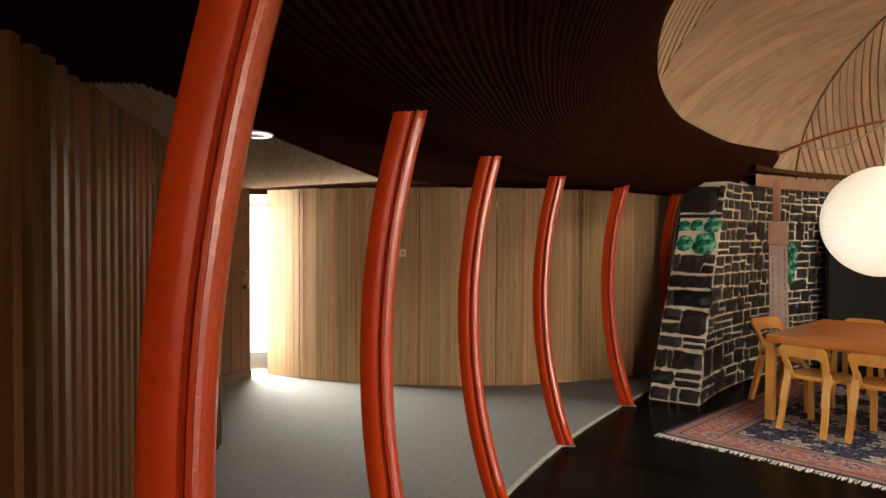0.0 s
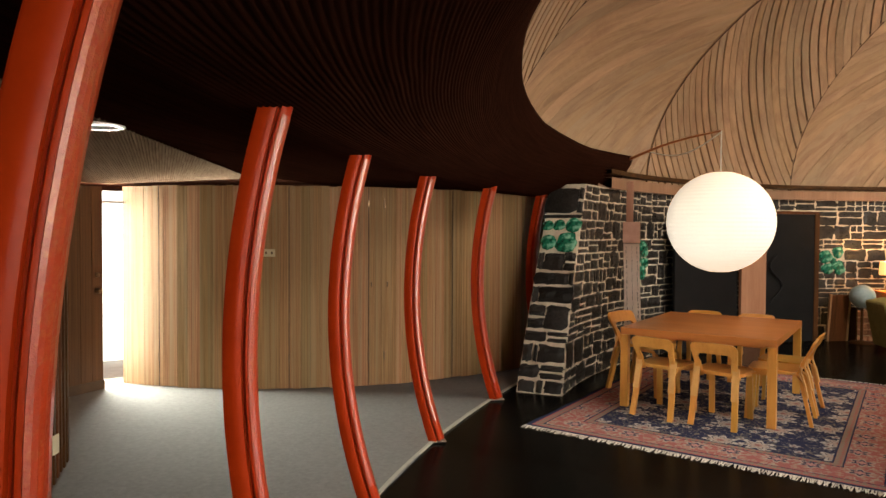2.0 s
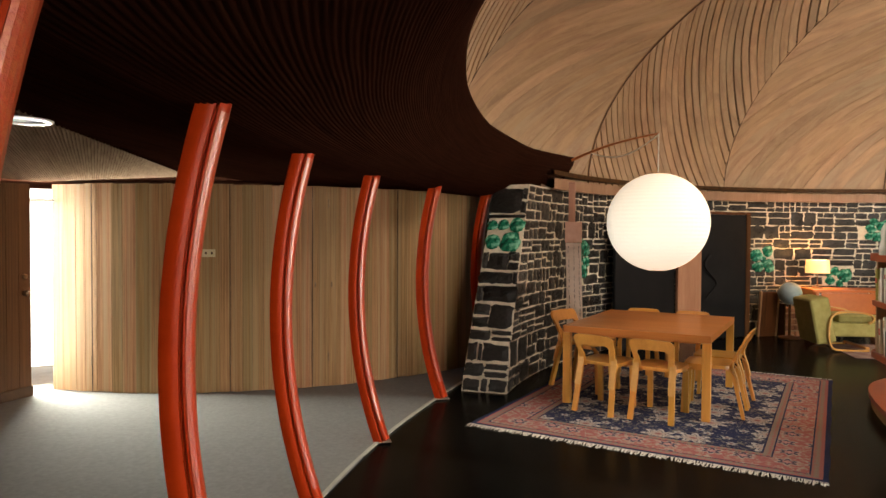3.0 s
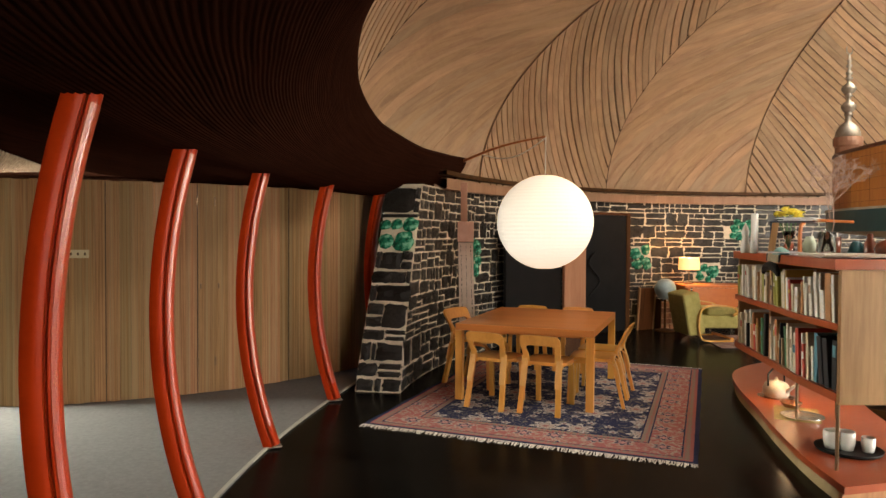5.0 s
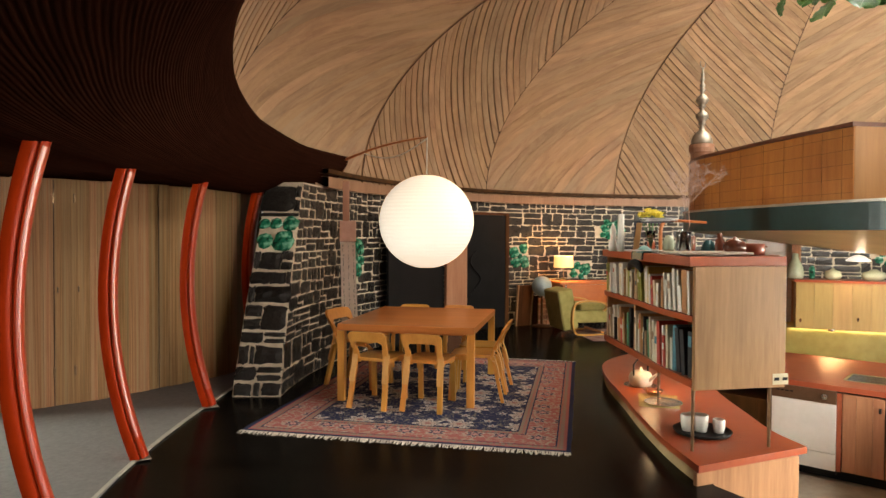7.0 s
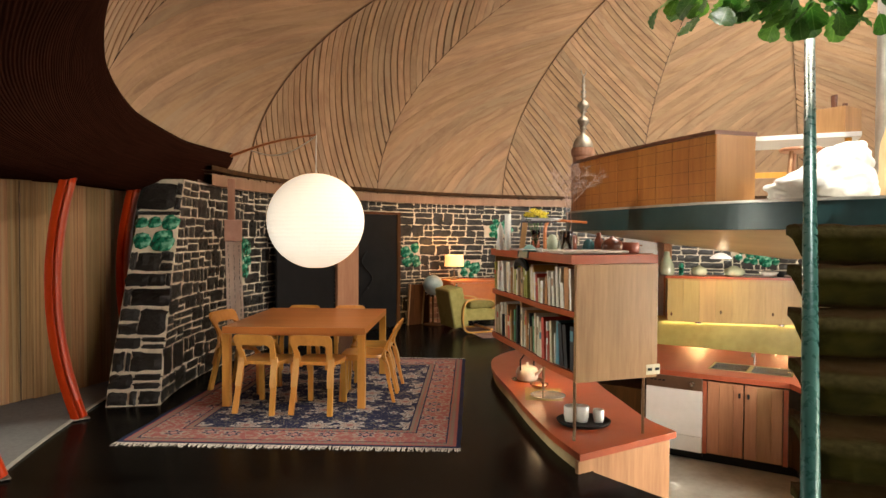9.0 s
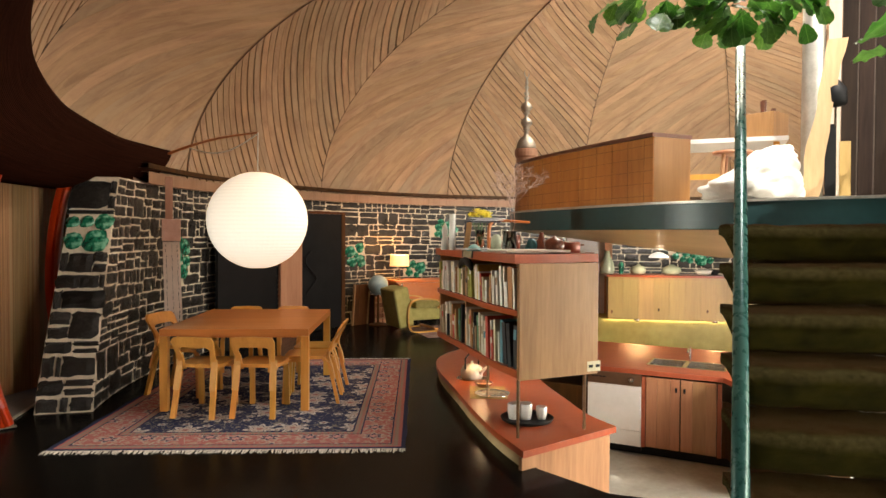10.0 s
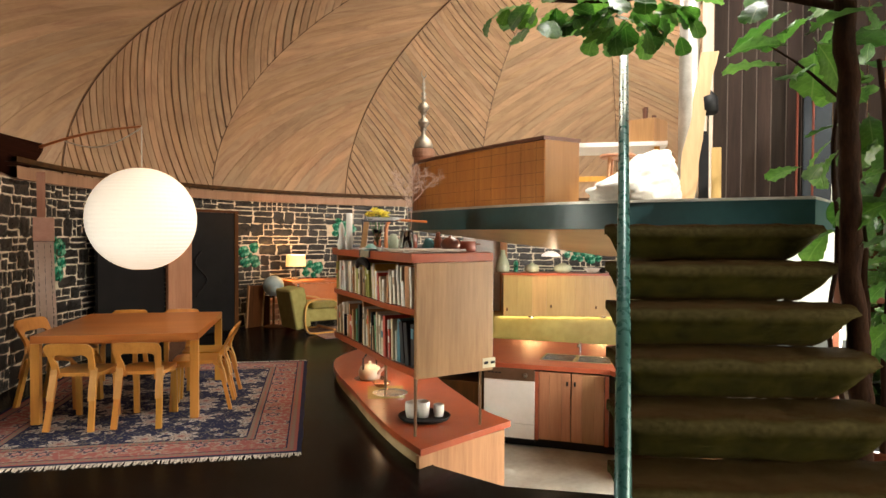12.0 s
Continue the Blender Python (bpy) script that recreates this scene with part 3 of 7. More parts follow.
def board_wall(name, pts, z0, z1, mat, label, width=0.13, depth=0.05, gaps=0.002, ridge=0.0, uneven=0.0):
    """An upright wall of boards along a plan line, each board a piece of its own."""
    wall = thing(name, label, "wall", kind="structure")
    P = spline([(x, y, 0) for x, y in pts], 24)
    acc, run = [0.0], 0.0
    for a, b in zip(P, P[1:]):
        run += (b - a).length
        acc.append(run)

    def spot(s):
        return Vector((np.interp(s, acc, [p.x for p in P]), np.interp(s, acc, [p.y for p in P]), 0))

    n = max(2, int(run / width))
    rnd = random.Random(len(pts) + n)
    cuts = [0.0]
    for _ in range(n):
        cuts.append(cuts[-1] + rnd.uniform(1 - uneven, 1 + uneven))
    cuts = [c * run / cuts[-1] for c in cuts]
    bm = box(1.0, depth, z1 - z0)
    bmesh.ops.bevel(bm, geom=[e for e in bm.edges if abs(e.verts[0].co.z - e.verts[1].co.z) > 0.5], offset=0.0025, segments=1, affect="EDGES")
    if ridge:
        box(0.42, ridge, z1 - z0, (0.22, -depth / 2 - ridge / 2, 0), bm=bm)
    me = bpy.data.meshes.new("board")
    bm.to_mesh(me)
    bm.free()
    me.materials.append(mat)
    for c0, c1 in zip(cuts, cuts[1:]):
        a, b = spot(c0), spot(c1)
        d = (b - a).normalized()
        ob = new("board", me)
        ob.parent = wall
        nrm = Vector((d.y, -d.x, 0))
        mid = (a + b) / 2 - nrm * (depth / 2 + rnd.uniform(0, 0.0015))
        ob.matrix_world = Matrix.Translation((mid.x, mid.y, z0 + rnd.uniform(-0.006, 0.004))) @ Matrix.Rotation(math.atan2(d.y, d.x), 4, "Z") @ Matrix.Diagonal(((b - a).length - gaps * rnd.uniform(0.6, 1.8), 1, 1, 1))
    back = bmesh.new()
    rows = []
    for off in (depth + 0.004, depth + 0.09):
        rows.append([])
        for i, p in enumerate(P):
            d = (P[min(i + 1, len(P) - 1)] - P[max(i - 1, 0)]).normalized()
            rows[-1].append(p - Vector((d.y, -d.x, 0)) * off)
    grid = [[p + Vector((0, 0, z0)) for p in rows[0]], [p + Vector((0, 0, z1)) for p in rows[0]], [p + Vector((0, 0, z1)) for p in rows[1]], [p + Vector((0, 0, z0)) for p in rows[1]]]
    part("backing", sheet(grid, back), M_cedar_dark, wall)
    return wall


CLOSET = [(-1.88, 7.27), (-1.40, 7.02), (-0.81, 6.82), (-0.24, 6.73), (0.58, 6.74), (1.25, 6.90), (2.17, 7.28), (2.6, 7.6)]
LEFT = [(-0.86, 0.2), (-1.01, 1.64), (-1.10, 2.07), (-1.36, 3.33), (-1.62, 4.90)]


def build_outer_walls():
    board_wall("wall_closet", CLOSET, 0.02, 1.985, M_cedar, "curved closet front of upright weathered cedar boards", 0.105, gaps=0.0012, uneven=0.45)
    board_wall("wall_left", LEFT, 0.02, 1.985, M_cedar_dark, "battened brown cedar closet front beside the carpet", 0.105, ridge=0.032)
    board_wall("wall_entry", [(-2.75, 5.95), (-2.23, 6.71), (-2.0, 7.05)], 0.02, 1.97, M_doorleaf, "brown cedar entry door standing open", 0.12)
    # plain walls that close the place; the last is unseen, added to keep the sun off the kitchen
    for name, a, b, h in (("wall_side", (-1.66, 4.94), (-2.85, 6.0), 2.1), ("wall_back_left", (-0.9, 0.2), (-1.0, -4.2), 3.2), ("wall_rear", (-1.0, -4.2), (2.0, -4.2), 3.2),
                          ("wall_far", (2.6, 7.6), (2.4, 9.4), 2.4), ("wall_south", (8.75, 0.12), (12.9, -0.3), 4.8)):
        d = Vector((b[0] - a[0], b[1] - a[1], 0))
        m = Matrix.Translation((a[0], a[1], 0)) @ Matrix.Rotation(math.atan2(d.y, d.x), 4, "Z")
        setting(name, box(d.length, 0.12, h, (d.length / 2, 0.0, 0.016), m=m), M_cedar_dark, "plain brown wood wall", "wall")
    # unseen sheet that keeps stray sun off the rug
    setting("roof_sun_block", sheet([[dome_point(118 + 147 * i / 60, 0.2113, -0.04) for i in range(61)], [at_angle(CX, CY, 15, 118 + 147 * i / 60, 3.18) for i in range(61)]]), M_groove, "unseen flat sheet over the low rooms, put there to block the sun", "roof")
    # unseen wall and panes, added to give the two fill lamps openings
    w = thing("window_2", "unseen wall with openings added for the kitchen and dome fill lamps", "window", kind="structure")
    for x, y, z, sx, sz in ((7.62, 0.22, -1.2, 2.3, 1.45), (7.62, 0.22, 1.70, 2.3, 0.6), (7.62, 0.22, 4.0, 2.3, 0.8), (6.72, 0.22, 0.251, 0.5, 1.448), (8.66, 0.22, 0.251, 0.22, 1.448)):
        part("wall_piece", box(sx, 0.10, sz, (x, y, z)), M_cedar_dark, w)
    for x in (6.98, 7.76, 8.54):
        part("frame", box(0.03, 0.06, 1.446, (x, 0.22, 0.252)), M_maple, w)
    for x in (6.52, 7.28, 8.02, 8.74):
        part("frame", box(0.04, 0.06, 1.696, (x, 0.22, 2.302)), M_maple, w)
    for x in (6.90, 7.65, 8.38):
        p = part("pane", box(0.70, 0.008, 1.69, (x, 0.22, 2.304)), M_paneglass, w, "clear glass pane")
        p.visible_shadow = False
    hall_details()


def hall_details():
    # shut leaves of the closet fronts show as dark upright joints with small hinges
    def on_wall(x, y, nx, ny):
        return Matrix.Translation((x, y, 0)) @ Matrix.Rotation(math.atan2(nx, -ny), 4, "Z")

    for x, y, nx, ny in ((-1.49, 7.055, -0.40, -0.92), (-0.235, 6.728, -0.08, -1.0), (0.53, 6.735, 0.1, -1.0), (0.69, 6.76, 0.14, -0.99), (1.42, 6.945, 0.28, -0.96)):
        m = on_wall(x, y, nx, ny)
        h = thing("closet_hinge_pair", "pair of small dark hinges on a closet joint", "hinge", m, "closet hinges")
        part("joint", box(0.008, 0.004, 1.955, (0, -0.002, 0.022)), M_groove, h)
        for z in (0.27, 1.78):
            part("hinge", box(0.016, 0.010, 0.085, (0, -0.006, z), 0.002, seg=1), M_bronze, h)
        part("pull", box(0.012, 0.02, 0.05, (0.03, -0.011, 1.0), 0.003, seg=1), M_bronze, h) if x in (0.53, 0.69) else None
    sw = thing("switch_plate", "ivory double switch plate on the closet front", "switch", on_wall(-0.45, 6.752, -0.14, -0.99))
    part("plate", box(0.17, 0.008, 0.072, (0, -0.004, 1.30), 0.002), M_ivory, sw)
    for dx in (-0.055, 0.0, 0.055):
        part("toggle", box(0.014, 0.014, 0.024, (dx, -0.014, 1.324), 0.002, seg=1), M_groove, sw)
    for k, (x, y) in enumerate(((-1.098, 2.03), (-1.30, 3.04))):
        h = thing("closet_hinge_pair", "pair of brass hinges on the battened closet front", "hinge", on_wall(x + 0.022, y, 1.0, -0.2), "closet hinges")
        part("joint", box(0.010, 0.004, 1.955, (0, -0.002, 0.022)), M_groove, h)
        for z in (0.27, 1.74):
            part("hinge", box(0.022, 0.012, 0.10, (0, -0.008, z), 0.002, seg=1), M_brass, h)
    kn = thing("door_lock_set", "dark knob and lock on the open entry door", "door handle", on_wall(-2.035, 6.985, 0.83, -0.56))
    part("knob", lathe([(0.001, 0.055), (0.022, 0.05), (0.027, 0.035), (0.018, 0.02), (0.010, 0.015), (0.028, 0.004), (0.028, 0.0)], 14, m=Matrix.Translation((0, -0.002, 0.97)) @ Matrix.Rotation(radians(90), 4, "X")), M_bronze, kn, smooth=True)
    part("lock", lathe([(0.001, 0.02), (0.022, 0.018), (0.025, 0.0)], 14, m=Matrix.Translation((0, -0.002, 1.12)) @ Matrix.Rotation(radians(90), 4, "X")), M_bronze, kn, smooth=True)
    r = thing("ring_light", "recessed ceiling light with a white ring", "ceiling light", pose(-0.90, 3.21, 1.982))
    part("ring", lathe([(0.075, 0.006), (0.080, -0.003), (0.105, -0.004), (0.110, 0.0), (0.110, 0.004)], 40), M_white, r, "white enamel ring", True)
    part("well", lathe([(0.079, 0.002), (0.078, 0.004), (0.001, 0.004)], 24), M_black, r, "dark lamp well")
    o = thing("wall_outlet", "ivory outlet low on the closet's end", "outlet", on_wall(-1.515, 4.44, 0.985, -0.17))
    part("plate", box(0.07, 0.008, 0.115, (0, -0.006, 0.20), 0.002), M_ivory, o)
    # rope ceiling over the entry, laid the other way
    bm = bmesh.new()
    uv = bm.loops.layers.uv.new("UVMap")
    plan = [Vector(p) for p in ((-0.95, 2.2), (-0.52, 6.02), (-1.95, 7.05), (-2.9, 6.1), (-1.75, 2.2))]
    run = Vector((-0.2100, 0.9800)).normalized()
    side = Vector((run.y, -run.x))

    def reach(u):
        """Where a line along the ropes at a distance u to the side enters and leaves the facet."""
        hit = []
        for a, b in zip(plan, plan[1:] + plan[:1]):
            ua, ub = a.dot(side), b.dot(side)
            if (ua - u) * (ub - u) < 0:
                q = (u - ua) / (ub - ua)
                hit.append(a.lerp(b, q).dot(run))
        return (min(hit), max(hit)) if len(hit) > 1 else None

    pitch, u = 0.017, min(p.dot(side) for p in plan) + 0.01
    top_u = max(p.dot(side) for p in plan) - 0.03
    while u < top_u:
        prev = None
        for k, dz in ((0, 0.0), (0.2, -0.0065), (0.5, -0.009), (0.8, -0.0065), (1, 0.0)):
            ends = reach(u + pitch * (0.04 + 0.92 * k))
            if not ends:
                break
            cur = []
            for q in range(9):
                p = side * (u + pitch * (0.04 + 0.92 * k)) + run * (ends[0] + (ends[1] - ends[0]) * q / 8)
                cur.append(bm.verts.new((p.x, p.y, 1.998 + dz)))
            if prev:
                for q in range(8):
                    f = bm.faces.new((prev[q], prev[q + 1], cur[q + 1], cur[q]))
                    for lp, c in zip(f.loops, ((q * 0.6, u * 9), (q * 0.6 + 0.6, u * 9), (q * 0.6 + 0.6, u * 9 + 0.05), (q * 0.6, u * 9 + 0.05))):
                        lp[uv].uv = c
            prev = cur
        u += pitch
    bmesh.ops.recalc_face_normals(bm, faces=bm.faces[:])
    setting("ceiling_entry", bm, M_rope_lit, "rope-lined ceiling facet over the entry", "ceiling")
    setting("trim_door_rail", box(0.34, 0.03, 0.022, (0, 0, 1.815), m=Matrix.Translation((-2.00, 7.22, 0)) @ Matrix.Rotation(radians(20), 4, "Z")), M_white, "pale rail across the entry glass", "trim")
    setting("porch", box(4.5, 4.0, 0.012, (-4.2, 9.4, 0.003)), M_concrete, "pale concrete porch outside the entry", "pavement")
    setting("backdrop_entry", box(2.6, 0.02, 3.2, (0, 0, -0.3), m=Matrix.Translation((-2.55, 8.5, 0)) @ Matrix.Rotation(radians(18), 4, "Z")), glow("bright_haze", (1.0, 1.0, 0.95), 2.2), "bright hazy daylight outside the entry door", "backdrop")
    setting("baseboard", box(0.45, 0.02, 0.09, (0, 0, 0.015), m=Matrix.Translation((-2.12, 6.865, 0)) @ Matrix.Rotation(math.atan2(0.34, 0.23), 4, "Z")), M_groove, "dark kick strip along the entry door", "baseboard")


M_paneglass = glass_mat("fill_opening_glass", (0.95, 0.98, 0.97), 0.0, 1.45)
M_brass = surface("old_brass", (0.06, 0.036, 0.014), (0.15, 0.09, 0.033), 20, 0.5, metal=0.9, bump=0.05)
M_ivory = surface("ivory_plastic", (0.55, 0.48, 0.30), (0.62, 0.55, 0.38), 10, 0.4, bump=0)
build_floor()
STONE_WALL = build_ring_wall()
build_dome()
build_low_ceiling()
build_ribs()
build_outer_walls()

# ---- dining place ----
E1, E2 = Vector((0.700, -0.713, 0)), Vector((0.713, 0.700, 0))
TC = Vector((3.64, 5.69, 0))
TURN = math.degrees(math.atan2(E1.y, E1.x))
RUG_TOP = 0.012


def table_pose(u, v, turn=0.0, z=0.0):
    p = TC + E1 * u + E2 * v
    return pose(p.x, p.y, z, 0, 0, TURN + turn)


def build_table():
    t = thing("dining_table", "honey-coloured birch dining table with square corner legs", "table", table_pose(0, 0, 0, RUG_TOP))
    w, d, h, leg = 1.25, 1.50, 0.70, 0.066
    part("tabletop", box(w, d, 0.060, (0, 0, h - 0.060), 0.005), M_tabletop, t, "broad flat birch top")
    for sx in (-1, 1):
        for sy in (-1, 1):
            part("leg", box(leg, leg, h - 0.062, (sx * (w - leg) / 2, sy * (d - leg) / 2, 0), 0.005), M_birch, t)
    for sy in (-1, 1):
        part("apron", box(w - 2 * leg - 0.10, 0.024, 0.028, (0, sy * (d - 0.26) / 2, h - 0.090), 0.002), M_tabletop, t, "hidden rail under the top")


def build_chair(m):
    """Bent-birch chair: square rounded seat, four legs, a back bent like a broad arch."""
    c = thing("dining_chair", "honey-coloured bent-birch dining chair with a low arched back", "chair", m, "chairs round the table")
    seat = bmesh.new()
    pts = []
    for cx, cy, a0 in ((0.115, 0.11, 0), (-0.115, 0.11, 90), (-0.115, -0.12, 180), (0.115, -0.12, 270)):
        pts += [(cx + 0.075 * math.cos(radians(a0 + 15 * i)), cy + 0.075 * math.sin(radians(a0 + 15 * i))) for i in range(7)]
    prism(pts, 0.400, 0.428, seat, 0.006)
    part("seat", seat, M_birch, c, "round-cornered plywood seat")
    # back: a bent sheet with an opening below its broad top band
    bm = bmesh.new()
    W, top, low, side = 0.178, 0.668, 0.385, 0.050
    outer, inner = [], []
    outer.append((-W + 0.020, low))
    outer.append((-W + 0.010, 0.52))
    for i in range(7):
        a = radians(180 - 15 * i)
        outer.append((-W + 0.045 + 0.048 * math.cos(a), top - 0.05 + 0.05 * math.sin(a)))
    outer.append((0, top + 0.004))
    n = len(outer)
    inner.append((-W + side + 0.020, low))
    inner.append((-W + side + 0.010, 0.50))
    for i in range(7):
        a = radians(180 - 15 * i)
        inner.append((-W + side + 0.04 + 0.042 * math.cos(a), 0.545 + 0.035 * math.sin(a)))
    inner.append((0, 0.580))
    outer += [(-x, z) for x, z in reversed(outer[:-1])]
    inner += [(-x, z) for x, z in reversed(inner[:-1])]

    def bend(x, z, off):
        lean = -0.185 - 0.125 * smooth01((z - 0.38) / 0.32) - 0.10 * (0.18 ** 2 - x * x) * (1 if z > 0.5 else 0.3) * 3
        return Vector((x, lean + off, z))

    grid = []
    for off in (0.0, 0.020):
        grid.append([[bm.verts.new(bend(x, z, off)) for x, z in ring] for ring in (outer, inner)])
    k = len(outer)
    for i in range(k - 1):
        (ao, ai), (bo, bi) = grid
        bm.faces.new((ao[i], ao[i + 1], ai[i + 1], ai[i]))
        bm.faces.new((bo[i], bi[i], bi[i + 1], bo[i + 1]))
        bm.faces.new((ao[i], bo[i], bo[i + 1], ao[i + 1]))
        bm.faces.new((ai[i], ai[i + 1], bi[i + 1], bi[i]))
    for i in (0, k - 1):
        (ao, ai), (bo, bi) = grid
        bm.faces.new((ao[i], ai[i], bi[i], bo[i]))
    bmesh.ops.recalc_face_normals(bm, faces=bm.faces[:])
    part("backrest", bm, M_birch, c, "bent plywood back with an open lower half")
    for sx in (-1, 1):
        x = sx * 0.152
        rear = [(x, -0.150, 0.398), (x, -0.180, 0.395), (x, -0.203, 0.37), (x, -0.214, 0.33), (x * 1.10, -0.292, 0.0)]
        part("leg", sweep(rear, [(-0.014, -0.022), (0.014, -0.022), (0.014, 0.022), (-0.014, 0.022)], [(0, 0.3, 1), (0, 0.4, 1), (0, 1, 0.6), (0, 1, 0), (0, 1, 0)]), M_birch, c)
        front = [(x, 0.02, 0.386), (x, 0.11, 0.386), (x, 0.148, 0.378), (x, 0.168, 0.355), (x, 0.176, 0.32), (x * 1.02, 0.19, 0.0)]
        part("leg", sweep(front, [(-0.014, -0.022), (0.014, -0.022), (0.014, 0.022), (-0.014, 0.022)], [(0, 0, -1), (0, 0.2, -1), (0, 0.7, -0.7), (0, 1, -0.3), (0, 1, 0), (0, 1, 0)]), M_birch, c)
        splice = [(x * 1.03, -0.259, 0.225), (x, -0.236, 0.33), (x, -0.224, 0.37), (x, -0.206, 0.42), (x, -0.206, 0.47)]
        part("splice", sweep(splice, [(-0.006, -0.026), (0.006, -0.026), (0.006, 0.026), (-0.006, 0.026)], [(0, 1, 0.1), (0, 1, 0.2), (0, 1, 0.5), (0, 1, 0.3), (0, 1, 0)]), M_splice, c, "pale glued strip joining leg and back")
    return c


def rug_mat():
    """Navy field with pale blossoms, rust border with rosettes, narrow guard bands; woven ribs."""
    m, nt, b = base("oriental_rug")
    tc = nt.nodes.new("ShaderNodeTexCoord")
    sep = nt.nodes.new("ShaderNodeSeparateXYZ")
    nt.links.new(tc.outputs["Object"], sep.inputs[0])
    x, y = sep.outputs[0], sep.outputs[1]
    LX, LY = 3.39, 2.50
    dx = nmath(nt, "MINIMUM", x, nmath(nt, "SUBTRACT", LX, x))
    dy = nmath(nt, "MINIMUM", y, nmath(nt, "SUBTRACT", LY, y))
    d = nmath(nt, "MINIMUM", dx, dy)
    warp = noise_tex(nt, tc.outputs["Object"], 60, 2)
    d = nmath(nt, "ADD", d, nmath(nt, "MULTIPLY_ADD", warp, 0.01, -0.005))
    navy, rust, pink = (0.013, 0.021, 0.068), (0.37, 0.125, 0.118), (0.48, 0.25, 0.235)

    def vor(scale, feature="F1", rand=1.0, turn=0):
        mp = nt.nodes.new("ShaderNodeMapping")
        mp.inputs["Rotation"].default_value = (0, 0, radians(turn))
        nt.links.new(tc.outputs["Object"], mp.inputs[0])
        v = nt.nodes.new("ShaderNodeTexVoronoi")
        v.voronoi_dimensions = "2D"
        v.inputs["Scale"].default_value, v.inputs["Randomness"].default_value = scale, rand
        nt.links.new(mp.outputs[0], v.inputs["Vector"])
        return v

    def less(a, t):
        return nmath(nt, "LESS_THAN", a, t)

    # blossoms: rays round each cell's middle
    def blossoms(scale, rand, size, petals):
        v = vor(scale, rand=rand)
        loc = nt.nodes.new("ShaderNodeVectorMath")
        loc.operation = "SUBTRACT"
        nt.links.new(tc.outputs["Object"], loc.inputs[0])
        nt.links.new(v.outputs["Position"], loc.inputs[1])
        s2 = nt.nodes.new("ShaderNodeSeparateXYZ")
        nt.links.new(loc.outputs[0], s2.inputs[0])
        ang = nmath(nt, "ARCTAN2", s2.outputs[1], s2.outputs[0])
        wave = nmath(nt, "MULTIPLY_ADD", nmath(nt, "COSINE", nmath(nt, "MULTIPLY", ang, petals)), 0.28, 1.0)
        return nmath(nt, "DIVIDE", v.outputs["Distance"], nmath(nt, "MULTIPLY", wave, size))

    big = blossoms(2.7, 0.75, 0.42, 7.0)
    mid = blossoms(5.2, 0.9, 0.38, 5.0)
    small = blossoms(15.0, 1.0, 0.42, 4.0)
    vine = noise_tex(nt, tc.outputs["Object"], 9.0, 1.0, 0.4, 1.2)
    vines = less(nmath(nt, "ABSOLUTE", nmath(nt, "SUBTRACT", vine, 0.5)), 0.022)
    field = nmix(nt, less(small, 0.30), navy, (0.20, 0.195, 0.195))
    field = nmix(nt, vines, field, (0.15, 0.138, 0.126))
    field = nmix(nt, less(mid, 0.46), field, (0.40, 0.38, 0.36))
    field = nmix(nt, less(mid, 0.20), field, (0.20, 0.10, 0.10))
    field = nmix(nt, less(big, 0.66), field, (0.47, 0.43, 0.40))
    field = nmix(nt, less(big, 0.47), field, (0.06, 0.06, 0.09))
    field = nmix(nt, less(big, 0.41), field, (0.42, 0.34, 0.30))
    field = nmix(nt, less(big, 0.16), field, (0.30, 0.13, 0.12))
    bord = nmix(nt, less(small, 0.7), rust, (0.40, 0.24, 0.19))
    bord = nmix(nt, vines, bord, (0.42, 0.33, 0.27))
    ros = blossoms(4.2, 0.35, 0.42, 6.0)
    bord = nmix(nt, less(ros, 0.70), bord, (0.44, 0.33, 0.29))
    bord = nmix(nt, less(ros, 0.52), bord, (0.06, 0.05, 0.09))
    bord = nmix(nt, less(ros, 0.30), bord, pink)
    guard = nmix(nt, less(blossoms(22.0, 0.2, 0.4, 4.0), 0.8), (0.27, 0.21, 0.165), rust)
    col = field
    for limit, c in ((0.415, navy), (0.403, guard), (0.350, navy), (0.340, bord), (0.112, navy), (0.102, guard), (0.056, rust), (0.034, navy)):
        col = nmix(nt, less(d, limit), col, c)
    wear = noise_tex(nt, tc.outputs["Object"], 1.6, 4)
    col = nmix(nt, nmath(nt, "MULTIPLY", wear, 0.14), col, (0.22, 0.18, 0.16))
    nt.links.new(col, b.inputs["Base Color"])
    b.inputs["Roughness"].default_value, b.inputs["Specular IOR Level"].default_value = 1.05, 0.1
    wv = nt.nodes.new("ShaderNodeTexWave")
    wv.inputs["Scale"].default_value = 90.0
    nt.links.new(tc.outputs["Object"], wv.inputs["Vector"])
    bumped(nt, b, nmath(nt, "ADD", wv.outputs["Fac"], warp), 0.25, 0.003)
    return m


